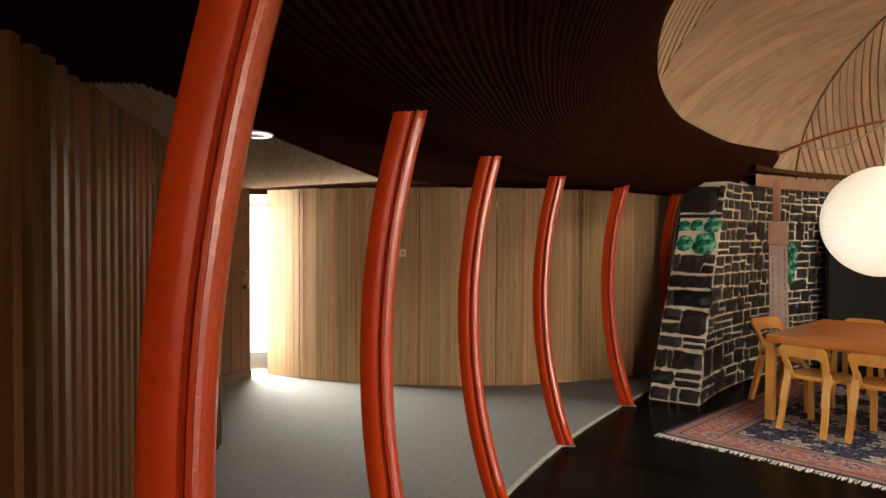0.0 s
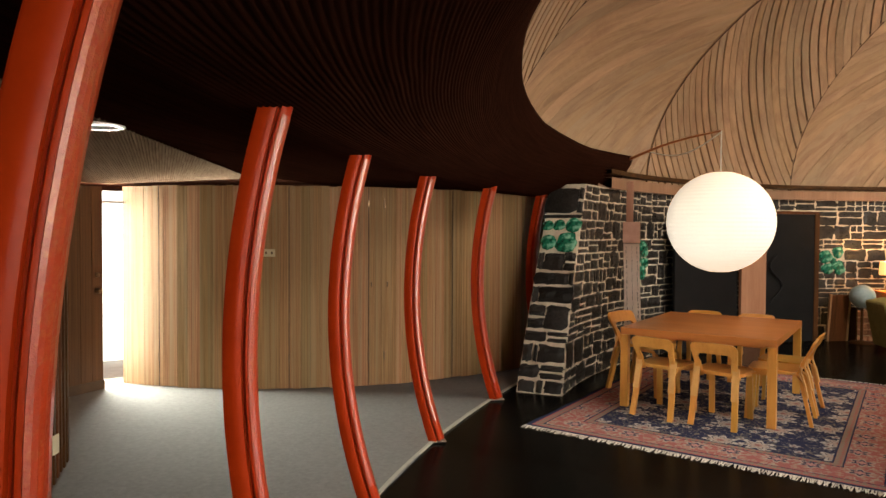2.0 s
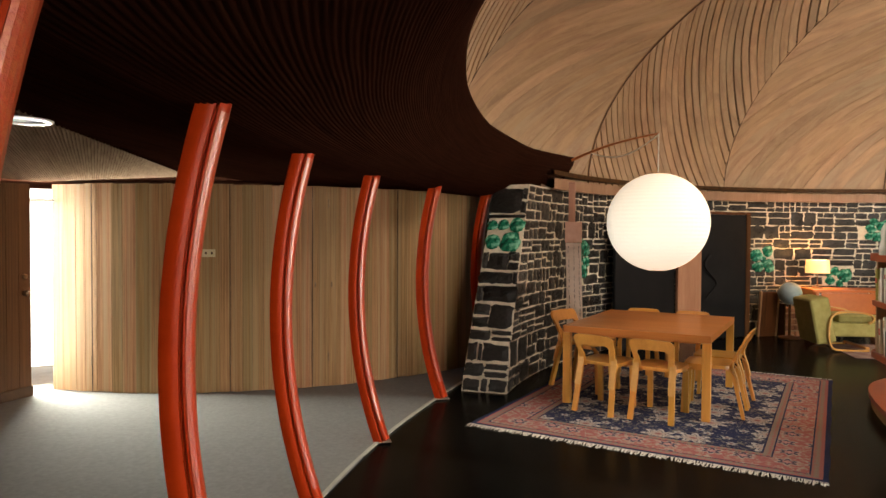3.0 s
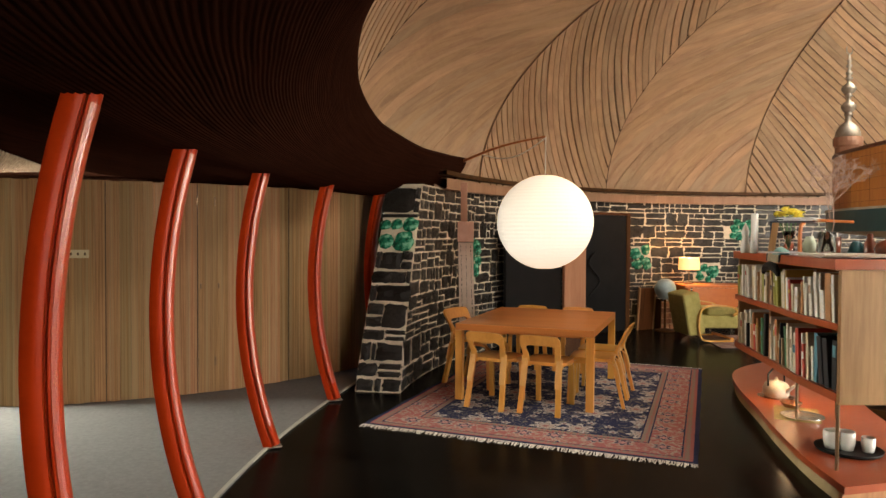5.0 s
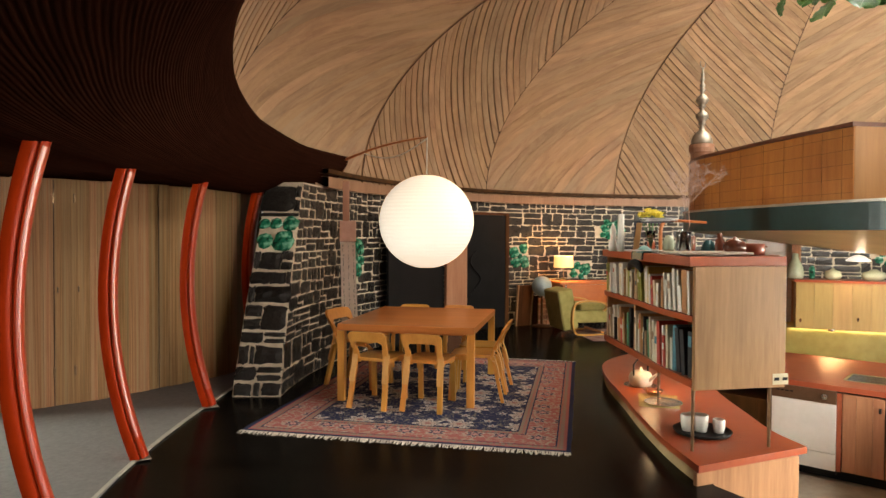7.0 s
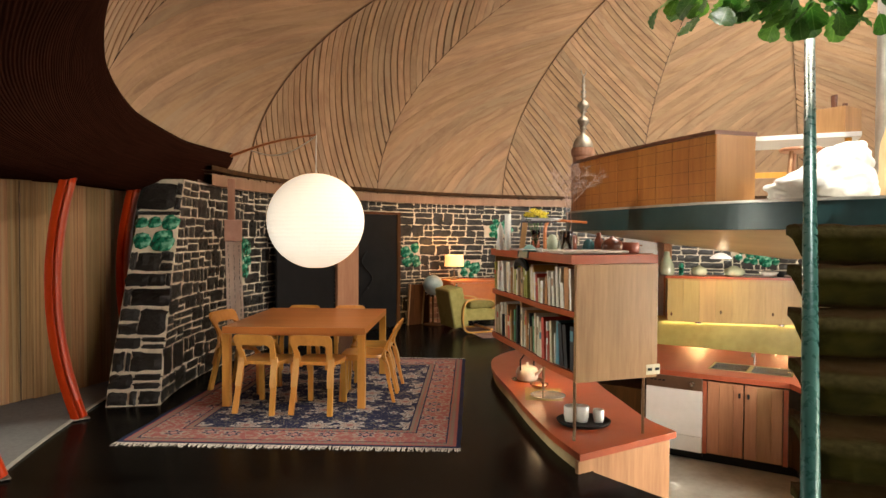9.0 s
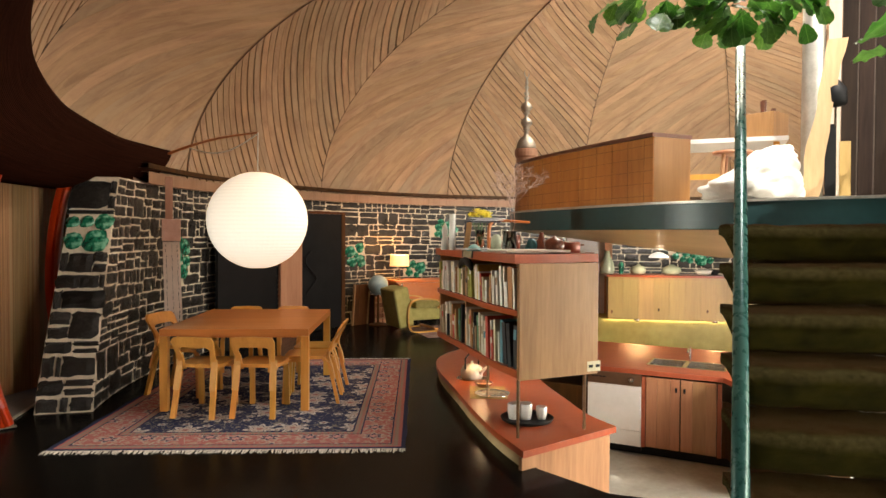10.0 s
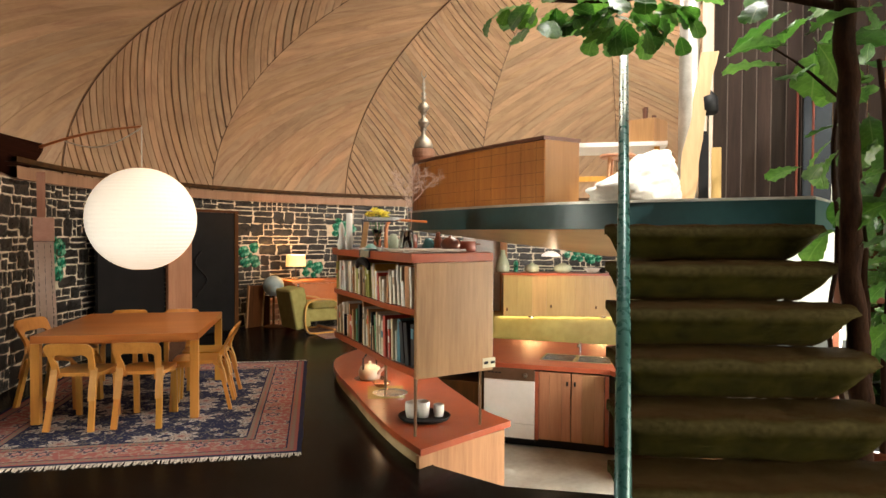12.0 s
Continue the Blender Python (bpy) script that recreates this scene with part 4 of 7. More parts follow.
def build_rug():
    a = math.degrees(math.atan2(5.77 - 3.41, 5.84 - 3.41))
    rug = thing("rug", "worn oriental rug, navy flowered field in rust borders, fringed ends", "rug", pose(3.41, 3.41, 0.0, 0, 0, a))
    LX, LY = 3.39, 2.50
    rnd = random.Random(8)
    bm = bmesh.new()
    rows = []
    for j in range(21):
        rows.append([])
        for i in range(29):
            x, y = LX * i / 28, LY * j / 20
            if j in (0, 20):
                y += 0.006 * math.sin(i * 1.3)
            rows[-1].append(Vector((x, y, 0.010 + 0.002 * noise.noise((x * 2, y * 2, 0)))))
    sheet(rows, bm)
    r = bmesh.ops.extrude_face_region(bm, geom=bm.faces[:])
    for v in [g for g in r["geom"] if isinstance(g, bmesh.types.BMVert)]:
        v.co.z = 0.002
    bmesh.ops.recalc_face_normals(bm, faces=bm.faces[:])
    part("woven_sheet", bm, rug_mat(), rug)
    m_fr = surface("pale_fringe", (0.50, 0.46, 0.39), (0.70, 0.66, 0.58), 20, 0.9, bump=0.2)
    for x0, dr in ((0.0, -1), (LX, 1)):
        bm = bmesh.new()
        y = 0.0
        while y < LY:
            l = rnd.uniform(0.04, 0.085)
            k = rnd.uniform(-0.02, 0.02)
            w = rnd.uniform(0.006, 0.010)
            q = [bm.verts.new(p) for p in ((x0, y, 0.009), (x0, y + w, 0.009), (x0 + dr * l, y + w + k, 0.004), (x0 + dr * l, y + k, 0.004), (x0 + dr * l * 0.5, y + w / 2 + k / 2, 0.012))]
            bm.faces.new((q[0], q[1], q[4]))
            bm.faces.new((q[1], q[2], q[4]))
            bm.faces.new((q[2], q[3], q[4]))
            bm.faces.new((q[3], q[0], q[4]))
            y += w + rnd.uniform(0.0, 0.003)
        part("fringe", bm, m_fr, rug, "ragged off-white fringe")


def paper_mat():
    m, nt, b = base("lit_rice_paper")
    tc = nt.nodes.new("ShaderNodeTexCoord")
    sep = nt.nodes.new("ShaderNodeSeparateXYZ")
    nt.links.new(tc.outputs["Object"], sep.inputs[0])
    # the bulb hangs low in the globe: its light falls off upwards through the paper
    z = nmath(nt, "MULTIPLY_ADD", sep.outputs[2], 1.0, 0.5)
    hot = ramp(nt, z, [(0.0, (0.96, 0.80, 0.58)), (0.28, (1.0, 0.90, 0.74)), (0.6, (0.93, 0.80, 0.63)), (1.0, (0.82, 0.66, 0.49))])
    nt.links.new(hot, b.inputs["Emission Color"])
    b.inputs["Emission Strength"].default_value = 0.72
    n = noise_tex(nt, tc.outputs["Object"], 30, 3)
    nt.links.new(ramp(nt, n, [(0.3, (0.72, 0.66, 0.55)), (0.7, (0.80, 0.75, 0.66))]), b.inputs["Base Color"])
    b.inputs["Roughness"].default_value = 0.9
    return m


def build_globe():
    g = thing("paper_lantern", "round white rice-paper lantern, lit, hung over the table", "pendant lamp", pose(3.55, 5.50, 1.645))
    R, n = 0.455, 34
    prof = []
    for i in range(n * 2 + 1):
        a = -math.pi / 2 + 0.20 + (math.pi - 0.40) * i / (2 * n)
        rr = R * (1.0 if i % 2 == 0 else 0.994)
        prof.append((rr * math.cos(a), rr * 0.985 * math.sin(a)))
    part("paper_globe", lathe(prof, 56), paper_mat(), g, smooth=False)
    for z in (-1, 1):
        part("wire_ring", tube([(0.09 * math.cos(a * math.pi / 10), 0.09 * math.sin(a * math.pi / 10), z * R * 0.966) for a in range(21)], 0.003, 5), M_bronze, g, "thin wire ring")
    part("bulb", lathe([(0.001, -0.05), (0.03, -0.035), (0.037, 0), (0.022, 0.04), (0.014, 0.06), (0.014, 0.11), (0.001, 0.11)], 12), M_bulb, g, "glowing bulb", True)
    part("cord", tube([(0, 0, 0.10), (0, 0, R * 0.97), (0.002, 0, 0.812)], 0.006, 6), M_cord, g, "white hanging cord")
    arm = thing("lantern_bracket", "slim orange wooden arm that carries the lantern's cord", "lamp arm", pose(3.55, 5.50, 2.455))
    A = Vector((-0.06, 1.62, -0.075))
    pts = [Vector((0, 0, 0)).lerp(A, i / 8) + Vector((0, 0, 0.035 * math.sin(math.pi * i / 8))) for i in range(9)]
    part("rod", tube(pts, [0.008 + 0.009 * i / 8 for i in range(9)], 8), M_armwood, arm)
    drape = [Vector((0, 0, -0.012)).lerp(A * 0.74 + Vector((0, 0, 0.01)), i / 12) + Vector((0, 0, -0.11 * math.sin(math.pi * i / 12))) for i in range(13)]
    part("cord", tube(drape, 0.006, 6), M_cord, arm, "slack white cord")


M_splice = wood("pale_birch_strip", (0.55, 0.27, 0.075), (0.74, 0.41, 0.15), "z", 2.5, 0.34, 0.05, 0.0, coat=0.2)
M_bulb = glow("warm_bulb", (1.0, 0.72, 0.40), 25.0)
M_cord = surface("white_cord", (0.55, 0.5, 0.42), (0.68, 0.63, 0.55), 20, 0.6, bump=0)
M_armwood = wood("orange_arm_wood", (0.44, 0.125, 0.03), (0.58, 0.20, 0.055), "y", 4, 0.4, 0.05, 0.0)
build_table()
CHAIRS = [(-0.232, -0.690, -9), (0.232, -0.695, -5), (0.555, -0.338, 91), (0.56, 0.10, 88), (-0.60, -0.05, -106), (-0.40, 1.03, 181), (0.12, 1.04, 178)]
first = build_chair(table_pose(*CHAIRS[0], RUG_TOP))
for u, v, a in CHAIRS[1:]:
    copy_thing(first, table_pose(u, v, a, RUG_TOP) @ Matrix.Scale(1.12 if a == -106 else 1.0, 4))
build_rug()
build_globe()

# ---- things on the stone wall and by the far wall ----
def ring_pose(th, r, z, lean=0.0):
    """On the round wall, x along it, y out of the room."""
    p = at_angle(CX, CY, r, th, z)
    return Matrix.Translation(p) @ Matrix.Rotation(radians(th - 90), 4, "Z") @ Matrix.Rotation(radians(lean), 4, "X")


def build_scroll():
    s = thing("hanging_scroll", "long pale cloth scroll with dark writing hung on the stone wall", "scroll", pose(3.42, 6.98, 0, 0, 0, -26))
    m_cloth = surface("faded_pink_cloth", (0.48, 0.27, 0.20), (0.62, 0.38, 0.30), 12, 0.85, bump=0.2)
    m_paper = surface("aged_scroll_paper", (0.80, 0.66, 0.58), (0.89, 0.77, 0.69), 9, 0.85, bump=0.1)
    part("hanger_strip", box(0.075, 0.02, 0.46, (0.0, 0, 1.655), 0.004), M_fascia, s, "narrow redwood strip above the scroll")
    part("header", box(0.185, 0.03, 0.235, (0.02, 0, 1.435), 0.01), m_cloth, s, "faded pink cloth header")
    bm = bmesh.new()
    sheet([[Vector((-0.065, 0, 1.43)), Vector((0.105, 0, 1.43))], [Vector((-0.055, -0.004, 1.0)), Vector((0.115, -0.004, 1.0))], [Vector((-0.045, 0.0, 0.50)), Vector((0.135, 0, 0.50))]], bm)
    bmesh.ops.solidify(bm, geom=bm.faces[:], thickness=0.008)
    part("paper", bm, m_paper, s)
    rnd = random.Random(3)
    ink = bmesh.new()
    for x0, w in ((-0.035, 0.005), (0.022, 0.0045), (0.078, 0.0065)):
        z = 1.40
        while z > 0.55:
            h = rnd.uniform(0.015, 0.05)
            q = (1.43 - z) / 0.93
            box(w * rnd.uniform(0.5, 1.1), 0.003, h, (x0 + 0.025 * q + rnd.uniform(-0.004, 0.004), -0.0125, z - h), bm=ink)
            z -= h + rnd.uniform(0.008, 0.03)
    part("writing", ink, M_black, s, "columns of dark brush marks")['kind'] = 'stuff'
    part("roller", tube([(-0.06, 0, 0.50), (0.15, 0, 0.50)], 0.014, 10), M_armwood, s, "wooden roller")


def build_panels():
    d = thing("sliding_door_pair", "pair of matt black sliding panels with a knotty redwood post", "sliding door", ring_pose(104.5, RW - 0.16, 0.0))
    inv = d.matrix_world.inverted()

    def slab(t0, t1, z0, z1, r, thick, mat, name, label=""):
        a, b = at_angle(CX, CY, r, t0, 0), at_angle(CX, CY, r, t1, 0)
        v = b - a
        m = inv @ Matrix.Translation((a + v / 2)) @ Matrix.Rotation(math.atan2(v.y, v.x), 4, "Z")
        return part(name, box(v.length, thick, z1 - z0, (0, 0, z0), 0.004, m=m), mat, d, label)

    slab(119.5, 106.2, 0.015, 1.80, RW - 0.16, 0.045, M_black, "panel")
    slab(101.0, 92.4, 0.015, 1.83, RW - 0.17, 0.045, M_black, "panel")
    slab(105.9, 101.2, 0.0, 1.94, RW - 0.20, 0.05, M_post, "post", "knotty salmon-coloured redwood post")
    slab(92.35, 91.6, 0.0, 1.86, RW - 0.17, 0.06, M_cedar_dark, "jamb", "brown wooden jamb")
    slab(101.1, 91.7, 1.832, 1.87, RW - 0.17, 0.06, M_cedar_dark, "head_rail", "brown head rail")
    hose = [at_angle(CX, CY, RW - 0.24, 99.5 + 1.2 * math.sin(i * 0.6), 1.25 - 0.055 * i) for i in range(13)]
    part("strap", tube([inv @ p for p in hose], 0.014, 8), M_black, d, "curved black strap on the panel")


def build_armchair(m):
    c = thing("armchair", "olive-green upholstered armchair with bent birch arms", "armchair", m)
    m_up = surface("olive_upholstery", (0.24, 0.21, 0.06), (0.36, 0.32, 0.11), 12, 0.9, bump=0.3, fine=12)
    part("seat_cushion", box(0.56, 0.66, 0.20, (0, 0.06, 0.20), 0.05, seg=3), m_up, c)
    part("loose_cushion", box(0.52, 0.54, 0.11, (0, 0.10, 0.401), 0.045, seg=3), m_up, c, "plump seat cushion")
    part("back_cushion", box(0.60, 0.27, 0.66, (0, 0, 0), 0.055, m=Matrix.Translation((0, -0.34, 0.10)) @ Matrix.Rotation(radians(11), 4, "X"), seg=3), m_up, c, "tall tilted back")
    for sx in (-1, 1):
        x = sx * 0.335
        P = [(x, 0.20, 0.40), (x, 0.26, 0.46), (x, 0.20, 0.53), (x, -0.04, 0.565), (x, -0.24, 0.545), (x, -0.33, 0.45), (x, -0.35, 0.22), (x, -0.31, 0.07), (x, -0.21, 0.018), (x, 0.20, 0.016)]
        P = spline(P, 4)
        nor = []
        for i in range(len(P)):
            dd = (P[min(i + 1, len(P) - 1)] - P[max(i - 1, 0)]).normalized()
            nor.append(dd.cross(Vector((1, 0, 0))))
        part("arm", sweep(P, [(-0.011, -0.026), (0.011, -0.026), (0.011, 0.026), (-0.011, 0.026)], nor), M_birch, c, "bent birch arm and runner")
    part("crossbar", box(0.63, 0.05, 0.03, (0, 0.20, 0.030), 0.004), M_birch, c)


def build_far_things():
    build_armchair(pose(7.66, 7.40, 0.01, 0, 0, -110) @ Matrix.Scale(0.92, 4))
    # picture leaning on the wall
    p = thing("framed_board", "brown framed board leaning on the stone wall", "board", ring_pose(88.4, RW - 0.19, 0.0, 5))
    part("panel", box(0.28, 0.02, 0.68, (0, 0, 0.0), 0.003), M_cedar_dark, p)
    part("frame", box(0.03, 0.035, 0.69, (-0.155, 0, 0.0), 0.003), M_cedar, p)
    part("frame", box(0.03, 0.035, 0.69, (0.155, 0, 0.0), 0.003), M_cedar, p)
    r = thing("brick_stand", "small rack stacked with old bricks", "rack", ring_pose(84.4, RW - 0.22, 0.0))
    for sx in (-1, 1):
        part("side", box(0.025, 0.22, 0.50, (sx * 0.19, 0, 0), 0.003), M_cedar_dark, r)
    m_brick = surface("old_brick", (0.20, 0.07, 0.03), (0.40, 0.20, 0.10), 12, 0.85, bump=0.3, rand=0.3)
    for j in range(5):
        for i in range(2):
            part("brick", box(0.165, 0.18, 0.075, (-0.088 + i * 0.176, 0, 0.005 + j * 0.09), 0.008, seg=1), m_brick, r)
    for j in range(4):
        part("shelf", box(0.35, 0.2, 0.012, (0, 0, 0.081 + j * 0.09)), M_cedar, r)
    g = thing("world_globe", "pale blue-gray desk globe on a dark stand", "globe", pose(7.63, 8.30, 0))
    part("ball", lathe([(0.165 * math.cos(a), 0.165 * math.sin(a) + 0.67) for a in np.linspace(-1.57, 1.57, 17)], 24), surface("globe_paper", (0.22, 0.30, 0.31), (0.36, 0.43, 0.42), 6, 0.5, bump=0.02), g, smooth=True)
    part("stand", lathe([(0.001, 0.0), (0.16, 0.0), (0.16, 0.02), (0.02, 0.05), (0.018, 0.51), (0.001, 0.51)], 14), M_cedar_dark, g, "dark turned stand")
    # desk with an orange top
    d = thing("desk", "low orange-lacquered desk beside the stone wall", "desk", pose(8.45, 8.10, 0, 0, 0, -22))
    m_or = surface("orange_lacquer", (0.48, 0.12, 0.02), (0.60, 0.18, 0.035), 3, 0.35, bump=0.02)
    part("top", box(1.15, 0.55, 0.04, (0, 0, 0.70), 0.004), m_or, d)
    for sx in (-1, 1):
        part("side", box(0.04, 0.5, 0.70, (sx * 0.5, 0, 0), 0.003), m_or, d)
    part("drawer_front", box(0.9, 0.02, 0.30, (0.0, -0.26, 0.395), 0.004), m_or, d, "orange drawer front")
    l = thing("table_lamp", "small lit table lamp with a cream drum shade", "lamp", pose(8.10, 8.28, 0.742))
    part("foot", lathe([(0.001, 0), (0.075, 0), (0.075, 0.012), (0.012, 0.03), (0.001, 0.03)], 16), M_bronze, l)
    part("stem", tube([(0, 0, 0.02), (0, 0, 0.27)], 0.008, 8), M_bronze, l)
    part("shade", lathe([(0.165, 0.23), (0.155, 0.42)], 28), glow("lit_cream_shade", (1.0, 0.50, 0.13), 1.35, (0.8, 0.7, 0.5)), l, "glowing cream drum shade", True)
    lamp("table_lamp_bulb", "POINT", pose(8.10, 8.28, 1.10), 30, (1.0, 0.50, 0.16), size=0.05)
    s = thing("wire_stand", "slim metal stand with a glass top", "side table", pose(7.97, 7.05, 0))
    part("base", lathe([(0.001, 0), (0.17, 0), (0.17, 0.008), (0.01, 0.016), (0.001, 0.016)], 24), M_steel, s, "round steel base")
    part("stem", tube([(0, 0, 0.012), (0, 0, 0.93)], 0.009, 8), M_steel, s)
    part("arm", tube([(0, 0, 0.92), (-0.35, 0.06, 0.90)], 0.006, 6), M_steel, s)
    q = solo("small_rug", prism([(7.2, 6.75), (7.95, 6.4), (8.5, 7.4), (7.75, 7.8)], 0.002, 0.009), surface("red_gray_weave", (0.16, 0.04, 0.03), (0.34, 0.28, 0.25), 9, 0.95, bump=0.3), "small red and gray woven rug under the armchair", "rug")


M_post = wood("salmon_redwood", (0.33, 0.14, 0.075), (0.50, 0.26, 0.15), "z", 2.5, 0.55, 0.15, 0.0)
build_scroll()
build_panels()
build_far_things()


# ---- the stones of the wall ----
GLASS_SPOTS = [("in", 87.8, 1.14, 0.24, 0.32), ("in", 75.4, 0.90, 0.34, 0.26), ("in", 69.5, 1.62, 0.34, 0.26), ("in", 124.3, 1.22, 0.26, 0.46), ("in", 92.9, 0.55, 0.12, 0.16), ("in", 22.0, 1.12, 0.7, 0.2)]
# the wall's end from the floor up: the height of a course, then each stone's share of the width and how many lie stacked in it
END_COURSES = [(0.13, ((0.40, 1), (0.18, 1), (0.42, 1))), (0.14, ((0.45, 1), (0.55, 2))), (0.19, ((0.25, 1), (0.12, 1), (0.63, 1))), (0.12, ((0.52, 1), (0.48, 2))),
               (0.25, ((0.42, 2), (0.58, 1))), (0.18, ((0.20, 1), (0.80, 1))), (0.14, ((0.48, 1), (0.38, 1), (0.14, 1))), (0.20, ((0.18, 1), (0.52, 1), (0.30, 2))),
               (0.34, ()), (0.05, ((0.70, 1), (0.30, 1))), (0.29, ((0.84, 1), (0.16, 2)))]
END_LUMPS = [(0.19, 1.445, 0.088), (0.68, 1.445, 0.112), (0.12, 1.62, 0.066), (0.43, 1.625, 0.066), (0.81, 1.625, 0.080)]


def stone_meshes():
    rnd = random.Random(21)
    out = []
    for k in range(14):
        bm = bmesh.new()
        n = 4
        v = {}
        for j in range(n + 1):
            for i in range(n + 1):
                x, y = i / n - 0.5, j / n - 0.5
                e = max(abs(x), abs(y)) * 2
                r = rnd.uniform(-0.12, 0.12)
                # corners knocked off
                cut = 1.0 - 0.10 * max(0, abs(x) + abs(y) - 0.75) * 4 * rnd.uniform(0.0, 1.0)
                z = (0.55 + rnd.uniform(0, 0.45)) if e < 0.99 else 0.36
                v[i, j] = bm.verts.new(((x + r * 0.5 * (e > 0.9)) * cut, (y + rnd.uniform(-0.09, 0.09) * 0.8 * (e > 0.9)) * cut, z))
        for j in range(n):
            for i in range(n):
                bm.faces.new((v[i, j], v[i + 1, j], v[i + 1, j + 1], v[i, j + 1]))
        rim = [v[i, 0] for i in range(n)] + [v[n, j] for j in range(n)] + [v[i, n] for i in range(n, 0, -1)] + [v[0, j] for j in range(n, 0, -1)]
        low = [bm.verts.new((p.co.x * 1.02, p.co.y * 1.02, -0.6)) for p in rim]
        for i in range(len(rim)):
            bm.faces.new((low[i], low[(i + 1) % len(rim)], rim[(i + 1) % len(rim)], rim[i]))
        me = bpy.data.meshes.new("stone")
        bm.normal_update()
        bm.to_mesh(me)
        bm.free()
        me.materials.append(M_stone)
        out.append(me)
    return out


def lay(width, height, rnd, most=0.42):
    """Rough ashlar: blocks cut into one to four stones; gives x, y, w, h."""
    out, y = [], 0.0
    while y < height - 0.05:
        bh = min(rnd.choice((0.14, 0.18, 0.21, 0.26)), height - y)
        if height - y - bh < 0.1:
            bh = height - y
        x = 0.0
        while x < width - 0.02:
            bw = min(rnd.uniform(0.45 * most, most), width - x)
            if width - x - bw < 0.14:
                bw = width - x
            kind = rnd.random()
            if kind < 0.22 and bw < 0.45:
                out.append((x, y, bw, bh))
            elif kind < 0.60:
                f = rnd.uniform(0.35, 0.65)
                out += [(x, y, bw, bh * f), (x, y + bh * f, bw, bh * (1 - f))]
            elif kind < 0.85:
                f, g = rnd.uniform(0.38, 0.62), rnd.uniform(0.35, 0.65)
                if rnd.random() < 0.5:
                    out += [(x, y, bw, bh * f), (x, y + bh * f, bw * g, bh * (1 - f)), (x + bw * g, y + bh * f, bw * (1 - g), bh * (1 - f))]
                else:
                    out += [(x, y + bh * f, bw, bh * (1 - f)), (x, y, bw * g, bh * f), (x + bw * g, y, bw * (1 - g), bh * f)]
            else:
                g = rnd.uniform(0.38, 0.62)
                f, f2 = rnd.uniform(0.3, 0.7), rnd.uniform(0.3, 0.7)
                out += [(x, y, bw * g, bh * f), (x, y + bh * f, bw * g, bh * (1 - f)), (x + bw * g, y, bw * (1 - g), bh * f2), (x + bw * g, y + bh * f2, bw * (1 - g), bh * (1 - f2))]
            x += bw
        y += bh
    return out


def lump(r, place, rnd, seed):
    """One flat-faced lump of green glass."""
    bm = bmesh.new()
    bmesh.ops.create_icosphere(bm, subdivisions=2, radius=1)
    sx, sy = r * rnd.uniform(1.0, 1.2), r * rnd.uniform(0.88, 1.08)
    for v in bm.verts:
        f = 1 + 0.34 * noise.noise(v.co * 1.3 + Vector((seed * 3.1, seed, 7.0)))
        v.co = Vector((v.co.x * sx * f, v.co.y * sy * f, v.co.z * 0.026 * f + 0.010 * noise.noise(v.co * 2.6 + Vector((seed, 2, 1)))))
    ob = ob_mesh("glass_lump", bm, M_cullet)
    ob.parent = STONE_WALL
    ob.matrix_world = place()


def glass_lumps(spot, place, rnd, small=0.06, large=0.115):
    """A nest of green glass lumps set in the mortar."""
    _, _, w, h = spot
    got = []
    for k in range(600):
        r = rnd.uniform(small, large) if k < 200 else small
        p = (rnd.uniform(-w / 2, w / 2), rnd.uniform(-h / 2, h / 2))
        if all(math.hypot(p[0] - q[0], p[1] - q[1]) > (r + q[2]) * 0.84 for q in got):
            got.append((*p, r))
    for i, (cx, cy, r) in enumerate(got):
        lump(r, lambda cx=cx, cy=cy: place(cx, cy), rnd, i + w * 5 + h * 9)


